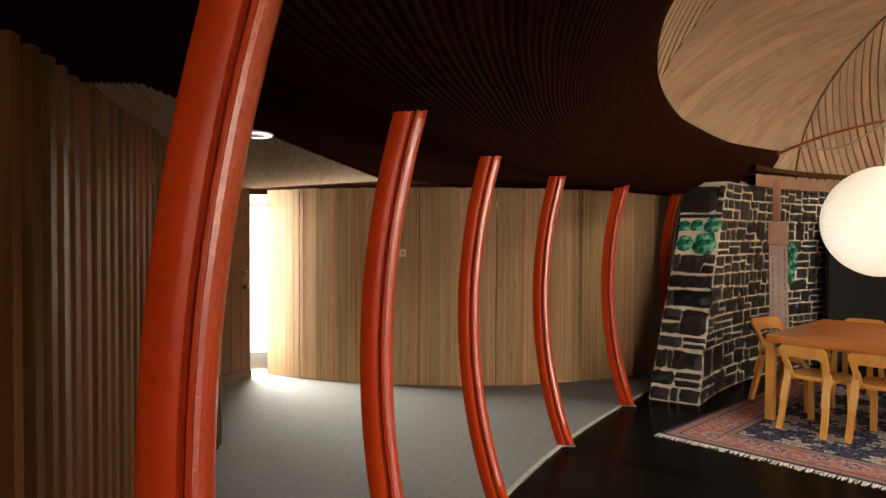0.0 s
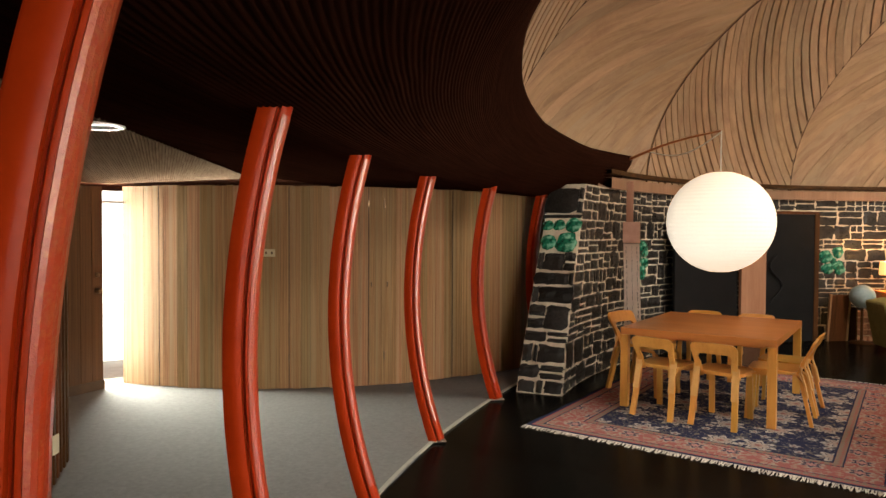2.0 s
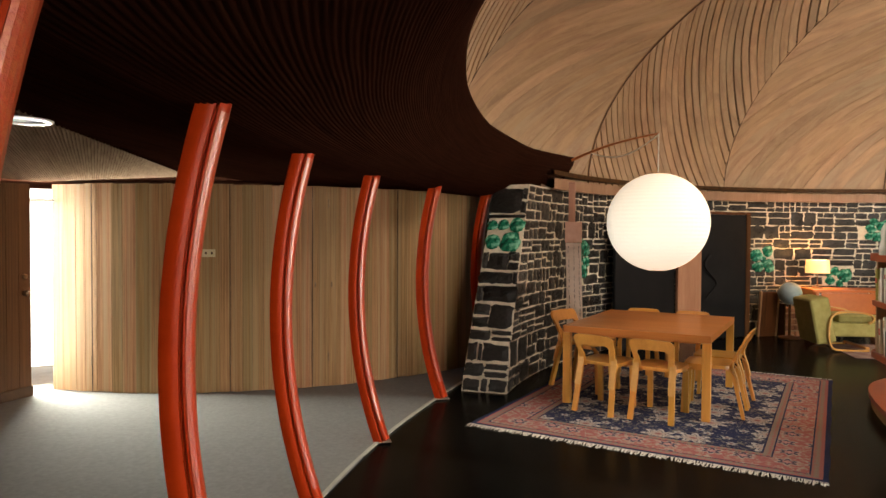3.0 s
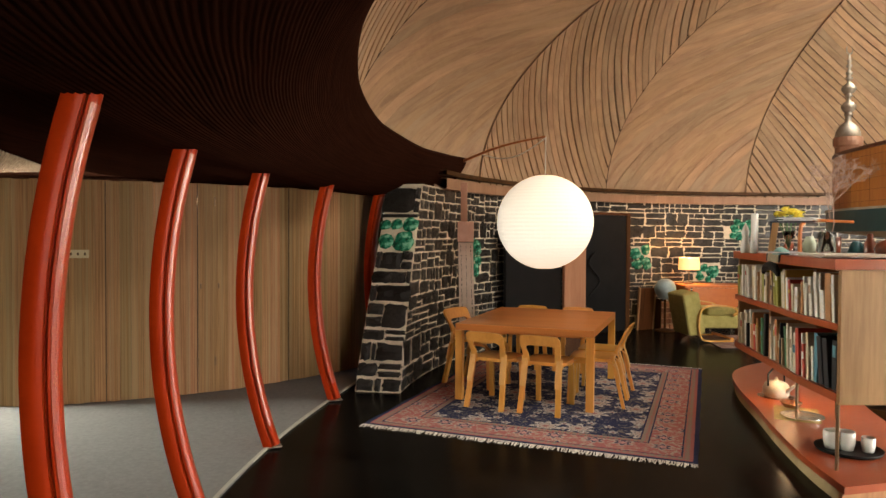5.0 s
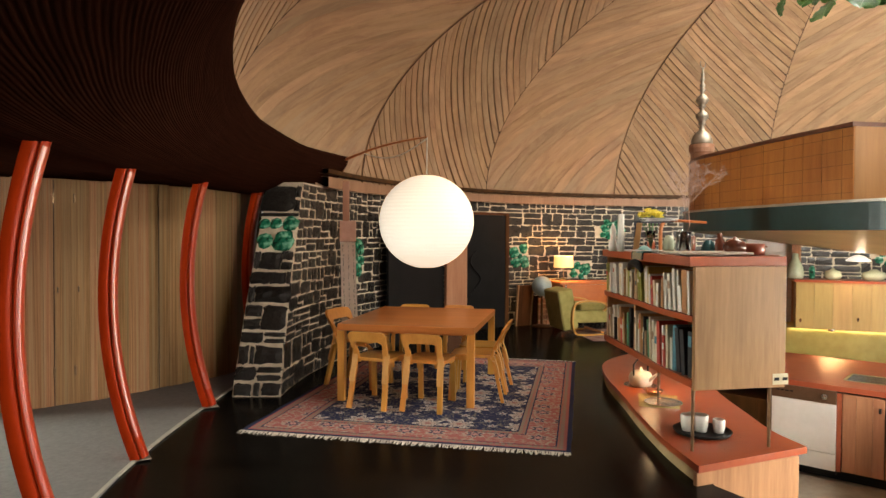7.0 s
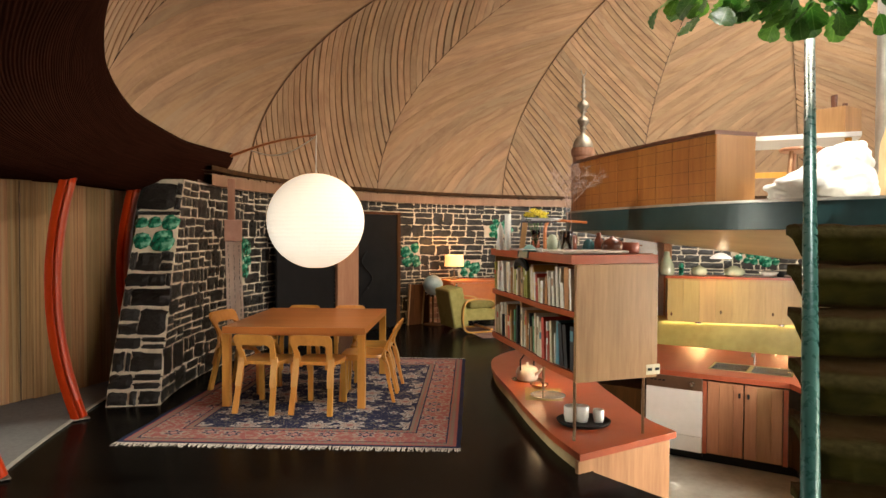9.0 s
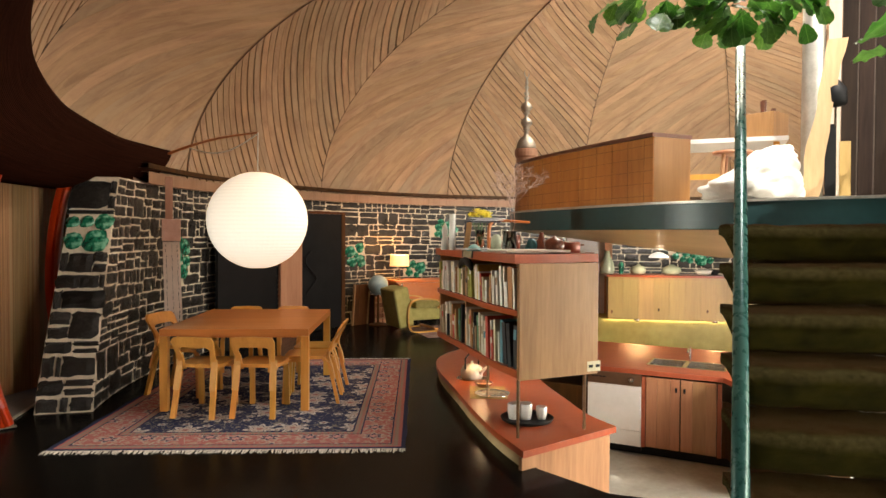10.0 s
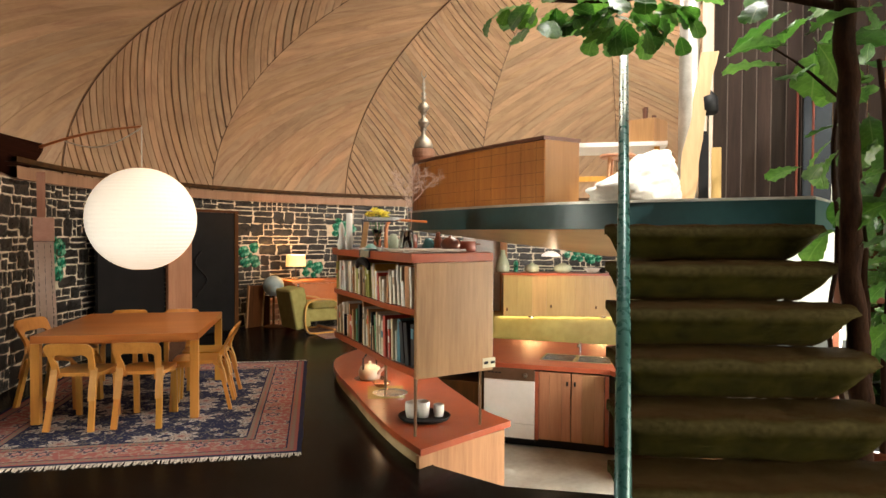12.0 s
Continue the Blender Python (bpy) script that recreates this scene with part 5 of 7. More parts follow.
def build_stones():
    rnd = random.Random(77)
    shapes = stone_meshes()
    joint = 0.016
    singles = 0
    rest_v, rest_f = [], []

    def put(M, w, h, depth, single, joint=joint):
        nonlocal rest_v, rest_f
        me = rnd.choice(shapes)
        flip = rnd.choice((1, -1))
        t = M @ Matrix.Diagonal((flip * (w - joint * rnd.uniform(0.7, 1.3)), flip * (h - joint * rnd.uniform(0.6, 1.2)), depth, 1))
        if single:
            ob = new("stone", me)
            ob.parent = STONE_WALL
            ob.matrix_world = t
        else:
            o = len(rest_v)
            rest_v += [(t @ v.co)[:] for v in me.vertices]
            rest_f += [[o + i for i in p.vertices] for p in me.polygons]

    # inner face: runs clockwise from the wall's end
    R0 = RW + 0.02
    length = R0 * radians(146.6 + 20)

    def inner(s, z, r=0.0):
        lean = 7.8 * z / 2.0
        th = 146.9 - math.degrees(s / R0) - lean * max(0, 1 - s / 3.2)
        p = at_angle(CX, CY, R0 - r, th, z)
        x = Vector((math.sin(radians(th)), -math.cos(radians(th)), 0))
        return Matrix.Translation(p) @ Matrix(((x.x, 0, -math.cos(radians(th)), 0), (x.y, 0, -math.sin(radians(th)), 0), (0, 1, 0, 0), (0, 0, 0, 1)))

    for x, y, w, h in lay(length, 2.05, rnd):
        cx, cy = x + w / 2, y + h / 2
        th = 146.9 - math.degrees(cx / R0) - 7.8 * cy / 2.0 * max(0, 1 - cx / 3.2)
        if any(abs(math.radians(th - g[1]) * R0) < g[3] / 2 - w * 0.05 and abs(cy - g[2]) < g[4] / 2 - h * 0.05 for g in GLASS_SPOTS):
            continue
        single = th > 62 and singles < 292
        singles += single
        tight = 1 - 0.81 * cy / 2.0 / 3.2 if cx < 3.2 else 1.0
        put(inner(cx, cy), w * tight, h, rnd.uniform(0.006, 0.014), single)
    for g in GLASS_SPOTS:
        s = math.radians(146.9 - g[1]) * R0
        if s < 3.2:     # follow the lean of the wall's end
            q = 0.81 * g[2] / 2.0
            s = (s - q) / (1 - q / 3.2)
        glass_lumps((0, 0, g[3], g[4]), lambda a, b, s=s, g=g: inner(s + a, g[2] + b, 0.01), rnd)
    # the wall's battered end
    A0, B0 = at_angle(CX, CY, RW + 0.47, 147.0), at_angle(CX, CY, RW + 0.02, 147.0)

    def endface(a, z):
        """a: 0 outer edge to 1 inner edge."""
        th = 147.0 - 7.8 * z / 2.0
        p = at_angle(CX, CY, RW + 0.47 - 0.035 * z, th, z).lerp(at_angle(CX, CY, RW + 0.02, th, z), a)
        x = (at_angle(CX, CY, 1, th) - at_angle(CX, CY, 2, th)).normalized()
        up = (at_angle(CX, CY, RW + 0.2, th - 0.39, 0.1) - at_angle(CX, CY, RW + 0.2, th)).normalized()
        n = x.cross(up).normalized()
        return Matrix.Translation(p) @ Matrix(((x.x, up.x, n.x, 0), (x.y, up.y, n.y, 0), (x.z, up.z, n.z, 0), (0, 0, 0, 1)))

    wid = (B0 - A0).length
    z = 0.0
    for h, row in END_COURSES:
        a = 0.0
        for share_, stack in row:
            for q in range(stack):
                put(endface(a + share_ / 2, z + h * (q + 0.5) / stack), share_ * wid * 1.01, h / stack, rnd.uniform(0.020, 0.042), True, 0.021)
            a += share_
        z += h
    for a, zz, r in END_LUMPS:
        lump(r, lambda a=a, zz=zz: endface(a, zz), rnd, r * 40)
    me = bpy.data.meshes.new("far_stones")
    me.from_pydata(rest_v, [], rest_f)
    me.materials.append(M_stone)
    ob = new("far_stones", me)
    ob.parent = STONE_WALL
    tagged(ob, "more stones of the same wall", kind="stuff")



# ---- kitchen ledge and bookcase ----
def curve(pts, n=8):
    return [(p.x, p.y) for p in spline([(x, y, 0) for x, y in pts], n)]


def band(outer, inner, z0, z1, bevel=0.0):
    return prism(list(reversed(outer)) + inner, z0, z1, bevel=bevel)


def fence(pts, z0, z1, thick):
    """A thin upright sheet along a plan line, with thickness to its left."""
    P = [Vector((x, y, 0)) for x, y in pts]
    off = []
    for i, p in enumerate(P):
        d = (P[min(i + 1, len(P) - 1)] - P[max(i - 1, 0)]).normalized()
        off.append(p + Vector((-d.y, d.x, 0)) * thick)
    bm = prism([(p.x, p.y) for p in P] + [(p.x, p.y) for p in reversed(off)], z0, z1)
    bmesh.ops.recalc_face_normals(bm, faces=bm.faces[:])
    return bm


LOUT = curve([(3.61, 2.54), (3.86, 2.97), (4.25, 3.52), (4.61, 3.98), (5.10, 4.62), (5.50, 5.03), (5.88, 5.24), (6.4, 5.36)])
LIN = curve([(4.54, 2.37), (4.70, 2.70), (5.03, 3.12), (5.33, 3.49), (5.62, 3.80), (5.95, 4.08), (6.3, 4.25), (6.7, 4.3)])


def shift(pts, d):
    P = [Vector((x, y)) for x, y in pts]
    out = []
    for i, p in enumerate(P):
        v = (P[min(i + 1, len(P) - 1)] - P[max(i - 1, 0)]).normalized()
        q = p + Vector((-v.y, v.x)) * d
        out.append((q.x, q.y))
    return out


def build_ledge():
    c = thing("kitchen_ledge", "curved low counter with a brick-red top round the kitchen", "counter")
    bm = band(LOUT, LIN, LEDGE - 0.045, LEDGE, 0.004)
    bmesh.ops.recalc_face_normals(bm, faces=bm.faces[:])
    part("worktop", bm, M_redtop, c, "brick-red laminate worktop")
    part("front_base", fence(shift([tuple(Vector(LOUT[0]).lerp(Vector(LOUT[1]), 0.62))] + LOUT[1:], -0.022), 0.0, LEDGE - 0.046, -0.03), M_tan, c, "tan base under the worktop")
    part("inner_front", fence(shift(LIN, 0.06), KFLOOR + 0.12, LEDGE - 0.046, 0.02), M_cedar_dark, c, "brown wooden fronts towards the kitchen")
    part("kick_board", fence(shift(LIN, 0.10), KFLOOR, KFLOOR + 0.118, 0.02), M_teal, c, "dark teal kick board")
    a, b = Vector((3.614, 2.553, 0)), Vector((4.46, 2.378, 0))
    d = b - a
    m = Matrix.Translation(a + d / 2) @ Matrix.Rotation(math.atan2(d.y, d.x), 4, "Z")
    part("end_panel", box(d.length, 0.03, LEDGE - 0.047 - KFLOOR, (0, 0.016, KFLOOR), 0.002, m=m), M_maple, c, "pale maple end panel")
    return c


BF = curve([(3.78, 2.72), (4.02, 3.17), (4.35, 3.66), (4.66, 4.16), (4.82, 4.40)])
BB = curve([(4.38, 2.46), (4.60, 2.88), (4.93, 3.37), (5.26, 3.86), (5.40, 4.08)])


def build_bookcase():
    c = thing("bookcase", "curved two-shelf bookcase with maple end and red shelves on posts", "bookcase")
    for name, z0, z1, mat in (("shelf", 0.550, 0.600, M_redtop), ("shelf", 0.970, 1.010, M_redtop), ("top", 1.330, 1.392, M_redtop)):
        k = 0.02 if name == "top" else 0.0
        bm = band(shift(BF, k), shift(BB, -k), z0, z1, 0.003)
        bmesh.ops.recalc_face_normals(bm, faces=bm.faces[:])
        part(name, bm, mat, c, "brick-red laminate top" if name == "top" else "red-edged curved shelf")
    for q in (0, 17, 32):
        a, b = Vector((*BF[q], 0)), Vector((*BB[q], 0))
        d = b - a
        th = 0.032
        m = Matrix.Translation(a + d / 2) @ Matrix.Rotation(math.atan2(d.y, d.x), 4, "Z")
        off = 0.016 if q == 0 else 0.0
        if q == 0:
            part("end_panel", box(d.length - 0.004, th, 0.79, (0, -off, 0.538), 0.002, m=m), M_maple, c, "pale maple end panel")
        else:
            for z0, h in ((0.601, 0.368), (1.011, 0.318)):
                part("divider", box(d.length - 0.06, th * 0.7, h, (0, 0, z0), 0.002, m=m), M_maple, c)
    part("back_panel", fence(shift(BB, 0.03), 0.602, 1.328, 0.012), M_maple, c)
    for x, y in ((3.82, 2.735), (4.32, 2.51), (4.59, 3.60), (4.9, 3.5)):
        part("post", tube([(x, y, LEDGE + 0.001), (x, y, 0.549)], 0.011, 10), M_bronze, c, "slim bronze post")
    plate = Matrix.Translation((4.335, 2.445, 0.592)) @ Matrix.Rotation(math.atan2(BB[0][1] - BF[0][1], BB[0][0] - BF[0][0]), 4, "Z")
    s = part("socket_plate", box(0.115, 0.008, 0.072, (0, 0.002, -0.036), 0.002, m=plate), M_ivory, c, "ivory double socket plate")
    for dx in (-0.03, 0.03):
        part("socket", box(0.034, 0.005, 0.02, (dx, -0.006, -0.008), 0.002, m=plate), M_black, s)
    return c


BOOK_COLORS = [(0.70, 0.58, 0.38), (0.78, 0.70, 0.54), (0.58, 0.07, 0.04), (0.50, 0.24, 0.09), (0.07, 0.20, 0.09), (0.80, 0.76, 0.66), (0.04, 0.07, 0.16), (0.72, 0.48, 0.10), (0.84, 0.81, 0.74),
               (0.015, 0.015, 0.018), (0.40, 0.26, 0.15), (0.22, 0.04, 0.03), (0.10, 0.26, 0.33), (0.34, 0.33, 0.06)]


def build_books():
    mats = [surface("book_cloth", tuple(0.8 * q for q in c), c, 14, 0.6, bump=0.1) for c in BOOK_COLORS]
    m_page = surface("book_pages", (0.55, 0.50, 0.40), (0.66, 0.60, 0.50), 40, 0.9, bump=0.2)
    names = [("cream", 0), ("pale", 1), ("red", 2), ("brown", 3), ("dark green", 4), ("off-white", 5), ("navy", 6), ("yellow", 7), ("ivory", 8), ("black", 9), ("tan", 10), ("maroon", 11), ("gray-blue", 12), ("olive", 13)]
    rnd = random.Random(12)
    P = [Vector((x, y, 0)) for x, y in BF]
    acc = [0.0]
    for a, b in zip(P, P[1:]):
        acc.append(acc[-1] + (b - a).length)

    def spot(s):
        return Vector((np.interp(s, acc, [p.x for p in P]), np.interp(s, acc, [p.y for p in P]), 0))

    div = acc[17]
    for z, lim, lo, hi in ((1.0105, 0.295, 0.17, 0.29), (0.6005, 0.33, 0.19, 0.32)):
        s = 0.045
        while s < acc[-1] - 0.08:
            t = rnd.uniform(0.019, 0.056)
            if z < 0.8 and s < 0.25:
                t = 0.055
            if abs(s + t / 2 - div) < t / 2 + 0.03:
                s = div + 0.035
                continue
            h = min(lim, rnd.uniform(lo, hi))
            dep = rnd.uniform(0.15, 0.21)
            k = rnd.choice((0, 1, 1, 2, 3, 5, 5, 7, 0, 8, 8, 4, 13, 10, 2, 3)) if z > 0.8 else rnd.choice((1, 5, 8, 8, 12, 9, 9, 0, 3, 2, 4, 5, 10, 1))
            if z > 0.8 and s < 0.16:
                h, k, t = (0.285, 8, 0.030) if s < 0.06 else (0.29, 3, 0.070)
            if z < 0.8 and s < 0.25:
                h, k, dep = 0.30, 9, 0.26
            p, q = spot(s), spot(s + t)
            d = (q - p).normalized()
            back = Vector((d.y, -d.x, 0))
            if back.dot(Vector((CX, CY, 0)) - p) < 0:
                back = -back
            lean = rnd.choice((0, 0, 3, 4, 6, 8, 7))
            o = (p + q) / 2 + back * (0.006 + rnd.uniform(0, 0.025))
            M = Matrix.Translation((o.x, o.y, z)) @ Matrix(((d.x, back.x, 0, 0), (d.y, back.y, 0, 0), (0, 0, 1, 0), (0, 0, 0, 1)))
            if lean:
                M = M @ Matrix.Translation((0, 0, abs(math.sin(radians(lean))) * t / 2)) @ Matrix.Rotation(radians(lean), 4, "Y")
            b = thing("book", "upright %s cloth-bound book on the red shelf" % names[k][0], "book", M, "books on the bookcase")
            bm = box(t * 0.94, 0.006, h, (0, 0.003, 0), 0.002, seg=1)
            for sx in (-1, 1):
                box(0.003, dep, h, (sx * (t * 0.47 - 0.0015), dep / 2 + 0.004, 0), bm=bm)
            part("cover", bm, mats[k], b)
            if rnd.random() < 0.6:
                lab = rnd.choice((1, 2, 5, 8, 9, 12, 7))
                part("spine_label", box(t * 0.72, 0.003, h * rnd.uniform(0.10, 0.24), (0, -0.0012, h * rnd.uniform(0.5, 0.72))), mats[lab if lab != k else 10], b, "plain spine label")
            part("pages", box(t * 0.94 - 0.008, dep - 0.008, h - 0.008, (0, dep / 2 + 0.004, 0.003)), m_page, b, "cream page block")
            s += t + rnd.uniform(0.0, 0.003) + (h * abs(math.sin(radians(lean))) * 0.75 if lean else 0)


M_tan = surface("tan_base", (0.32, 0.22, 0.10), (0.50, 0.37, 0.19), 4, 0.7, bump=0.15)
M_ceramic = surface("white_ceramic", (0.68, 0.66, 0.60), (0.78, 0.76, 0.70), 6, 0.25, bump=0.02)
M_kettle = surface("dull_kettle_glaze", (0.36, 0.33, 0.27), (0.52, 0.48, 0.41), 8, 0.36, metal=0.0, bump=0.03)
M_celadon = surface("celadon_glaze", (0.34, 0.38, 0.26), (0.48, 0.52, 0.38), 5, 0.25, bump=0.03)
M_brownglaze = surface("brown_glaze", (0.07, 0.02, 0.012), (0.17, 0.05, 0.025), 6, 0.15, bump=0.02)
M_glass = glass_mat("clear_glass", (0.85, 0.92, 0.88), 0.03)
M_copper = surface("copper", (0.45, 0.22, 0.12), (0.62, 0.33, 0.2), 10, 0.25, metal=1.0, bump=0.02)
M_yellow = surface("yellow_petal", (0.72, 0.58, 0.015), (0.85, 0.74, 0.05), 20, 0.6, bump=0)
build_ledge()
build_bookcase()
build_books()


def pot(name, prof, mat, label, cat, at, seg=20, group=""):
    return solo(name, lathe(prof, seg), mat, label, cat, pose(*at), True, group)


def build_small_things():
    # on the ledge
    t = thing("tea_tray", "round black lacquer tray with a raised rim", "tray", pose(4.24, 2.95, LEDGE + 0.001))
    part("dish", lathe([(0.001, 0), (0.185, 0), (0.20, 0.022), (0.196, 0.024), (0.18, 0.008), (0.001, 0.008)], 36), M_black, t, smooth=True)
    cup = [(0.001, 0), (0.036, 0), (0.044, 0.04), (0.046, 0.10), (0.042, 0.104), (0.040, 0.04), (0.001, 0.012)]
    for i, (dx, dy, s) in enumerate(((-0.075, 0.070, 1.12), (-0.015, 0.005, 1.16), (0.020, 0.095, 1.0), (0.075, -0.085, 0.92))):
        pot("cup", [(r * s, z * s) for r, z in cup], M_ceramic, "white ceramic cup on the black tray", "cup", (4.24 + dx * 0.9, 2.95 + dy, LEDGE + 0.010), group="cups on the tray")
    k = thing("kettle", "squat dull pewter-gray kettle on the red ledge", "kettle", pose(5.08, 4.18, LEDGE + 0.001))
    part("body", lathe([(0.001, 0), (0.09, 0), (0.105, 0.02), (0.11, 0.07), (0.09, 0.115), (0.05, 0.135), (0.015, 0.14), (0.015, 0.165), (0.001, 0.168)], 24), M_kettle, k, smooth=True)
    part("trivet", lathe([(0.001, -0.0005), (0.15, -0.0005), (0.15, 0.0), (0.001, 0.0)], 24), M_copper, k)
    part("handle", tube([(-0.10, 0, 0.10), (-0.10, 0, 0.20), (-0.04, 0, 0.245), (0.04, 0, 0.245), (0.10, 0, 0.20), (0.10, 0, 0.10)], 0.008, 8), M_black, k, "black bail handle")
    part("spout", tube([(0, -0.10, 0.06), (0, -0.16, 0.11), (0, -0.18, 0.13)], [0.02, 0.014, 0.01], 8), M_kettle, k)
    solo("place_mat", box(0.46, 0.32, 0.003, (0, 0, 0), m=None), surface("straw_mat", (0.36, 0.25, 0.08), (0.5, 0.38, 0.15), 20, 0.8, bump=0.3, fine=8), "straw place mat on the red ledge", "mat", pose(4.72, 3.70, LEDGE + 0.001, 0, 0, 40))
    pot("plate", [(0.001, 0), (0.10, 0.0), (0.155, 0.012), (0.15, 0.014), (0.10, 0.004), (0.001, 0.004)], M_steel, "shiny metal plate on a straw mat", "plate", (4.68, 3.62, LEDGE + 0.0045), 32)
    pot("bowl", [(0.001, 0), (0.05, 0.0), (0.085, 0.04), (0.08, 0.042), (0.045, 0.008), (0.001, 0.008)], M_copper, "small brown bowl on a straw mat", "bowl", (4.86, 3.86, LEDGE + 0.0045), 24)
    # on the bookcase
    T = 1.393
    rnd = random.Random(4)
    for i, (x, y, a) in enumerate(((4.08, 2.86, 20), (4.28, 3.25, 50), (4.5, 3.55, 30))):
        solo("magazine", box(0.21, 0.28, 0.006, (0, 0, 0), 0.001, seg=1), M_paper, "open magazine lying on the bookcase", "magazine", pose(x, y, T + 0.001 * i, 0, 0, a))
    rows = []
    for j in range(9):
        rows.append([Vector((-0.16 + 0.04 * i, -0.13 + 0.032 * j, 0.012 + 0.012 * noise.noise((i * 0.6, j * 0.6, 2)))) for i in range(9)])
    bm = sheet(rows)
    for v in bm.verts:
        v.co.z = max(0.003, v.co.z)
    bmesh.ops.solidify(bm, geom=bm.faces[:], thickness=0.002)
    solo("newspaper", bm, M_paper, "crumpled open newspaper lying on the bookcase", "newspaper", pose(4.16, 3.42, T + 0.006, 0, 0, 55))
    solo("tray_cloth", box(0.50, 0.33, 0.018, (0, 0, 0), 0.004), surface("linen_tray", (0.40, 0.33, 0.26), (0.52, 0.45, 0.36), 14, 0.8, bump=0.2), "pale linen-covered tray on the bookcase", "tray", pose(4.05, 2.82, T + 0.008, 0, 0, -28))
    solo("candle", lathe([(0.001, 0), (0.028, 0), (0.026, 0.30), (0.001, 0.305)], 14), M_ceramic, "tall white candle on the bookcase", "candle", pose(4.30, 3.76, T), True)
    solo("carved_figure", lathe([(0.001, 0), (0.034, 0), (0.036, 0.05), (0.022, 0.12), (0.030, 0.16), (0.018, 0.20), (0.001, 0.235)], 10), M_ceramic, "small knobbly white ornament beside the candle", "ornament", pose(4.32, 3.86, T), True)
    solo("wood_block", box(0.045, 0.045, 0.23, (0, 0, 0), 0.004, m=Matrix.Rotation(radians(7), 4, "Y")), M_maple, "upright pale wooden block, slightly tilted", "ornament", pose(4.36, 3.66, T + 0.004, 0, 0, -50))
    f = thing("flower_vase", "bunch of yellow flowers in a glass vase", "vase", pose(4.56, 3.67, T))
    part("vase", lathe([(0.001, 0), (0.04, 0), (0.045, 0.02), (0.03, 0.10), (0.04, 0.17), (0.036, 0.17), (0.026, 0.10), (0.04, 0.02), (0.001, 0.008)], 18), M_glass, f, smooth=True)
    bm = bmesh.new()
    st = bmesh.new()
    for i in range(60):
        a, r = rnd.uniform(0, 6.28), 0.09 * math.sqrt(rnd.random())
        p = Vector((r * math.cos(a), r * math.sin(a), 0.335 - r * 0.6 + rnd.uniform(-0.015, 0.02)))
        if i % 4 == 0:
            tube([(0, 0, 0.02), p], 0.0025, 4, st)
        for j in range(7):
            b = a + j * 0.9
            v = [bm.verts.new(p + Vector(q)) for q in ((0, 0, 0.006), (0.018 * math.cos(b), 0.018 * math.sin(b), 0.020), (0.030 * math.cos(b + 0.3), 0.030 * math.sin(b + 0.3), 0.006), (0.020 * math.cos(b + 0.7), 0.020 * math.sin(b + 0.7), 0.016))]
            bm.faces.new(v)
    part("blossom", bm, M_yellow, f, "cluster of small yellow blossoms")
    part("stem_bunch", st, M_leafstem, f, "green stems")
    # dry branch in a glass jar
    d = thing("dried_branch", "bare dried branch standing in a glass jar", "dried plant", pose(4.26, 3.14, T))
    part("jar", lathe([(0.001, 0), (0.05, 0), (0.055, 0.02), (0.05, 0.14), (0.055, 0.16), (0.05, 0.16), (0.045, 0.02), (0.001, 0.01)], 18), M_glass, d, "clear glass jar", True)
    tw = bmesh.new()

    def twig(p, v, l, r, n):
        q = p + v * l
        tube([p, p.lerp(q, 0.5) + Vector((rnd.uniform(-1, 1), rnd.uniform(-1, 1), 0)) * l * 0.06, q], [r, r * 0.8, r * 0.6], 4, tw, False)
        if n:
            for _ in range(5):
                w = (v + Vector((rnd.uniform(-1, 1), rnd.uniform(-1, 1), rnd.uniform(-0.3, 0.5))) * 1.25).normalized()
                twig(p.lerp(q, rnd.uniform(0.5, 1.0)), w, l * rnd.uniform(0.42, 0.66), max(0.0012, r * 0.6), n - 1)

    twig(Vector((0, 0, 0.02)), Vector((0.03, -0.06, 1)).normalized(), 0.40, 0.0036, 4)
    part("twig", tw, M_twig, d, "fine bare twigs")
    for i, (x, y, prof, mat, lab, cat) in enumerate((
            (4.40, 2.94, [(0.001, 0), (0.03, 0), (0.036, 0.02), (0.034, 0.09), (0.018, 0.12), (0.018, 0.15), (0.001, 0.152)], M_brownglaze, "slim brown bottle with a stopper", "bottle"),
            (4.27, 2.74, [(0.001, 0), (0.045, 0), (0.068, 0.022), (0.078, 0.052), (0.070, 0.085), (0.045, 0.106), (0.018, 0.112), (0.012, 0.124), (0.001, 0.127)], M_brownglaze, "round brown glazed lidded pot", "pot"),
            (4.43, 2.70, [(0.001, 0), (0.07, 0), (0.072, 0.075), (0.065, 0.08), (0.001, 0.082)], M_redwoodbox, "low reddish wooden box", "box"),
            (4.40, 3.03, [(0.001, 0), (0.05, 0), (0.055, 0.03), (0.03, 0.09), (0.02, 0.10), (0.001, 0.10)], M_tealglaze, "ribbed teal jar", "jar"),
            (4.36, 3.24, [(0.001, 0), (0.035, 0), (0.04, 0.10), (0.02, 0.14), (0.02, 0.18), (0.001, 0.18)], M_glass, "clear glass bottle", "bottle"),
            (4.38, 3.36, [(0.001, 0), (0.04, 0), (0.045, 0.08), (0.025, 0.13), (0.001, 0.135)], M_celadon, "gray-green stoneware jar", "jar"),
            (4.22, 3.46, [(0.001, 0), (0.06, 0), (0.05, 0.025), (0.02, 0.05), (0.001, 0.055)], M_paleteal, "small pale teal folded ornament", "ornament"),
            (4.55, 3.30, [(0.001, 0), (0.045, 0), (0.05, 0.12), (0.045, 0.13), (0.001, 0.13)], M_brownglaze, "dark brown tin", "tin"))):
        pot("ornament" if cat == "ornament" else cat, prof, mat, lab + " on the bookcase", cat, (x, y, T))
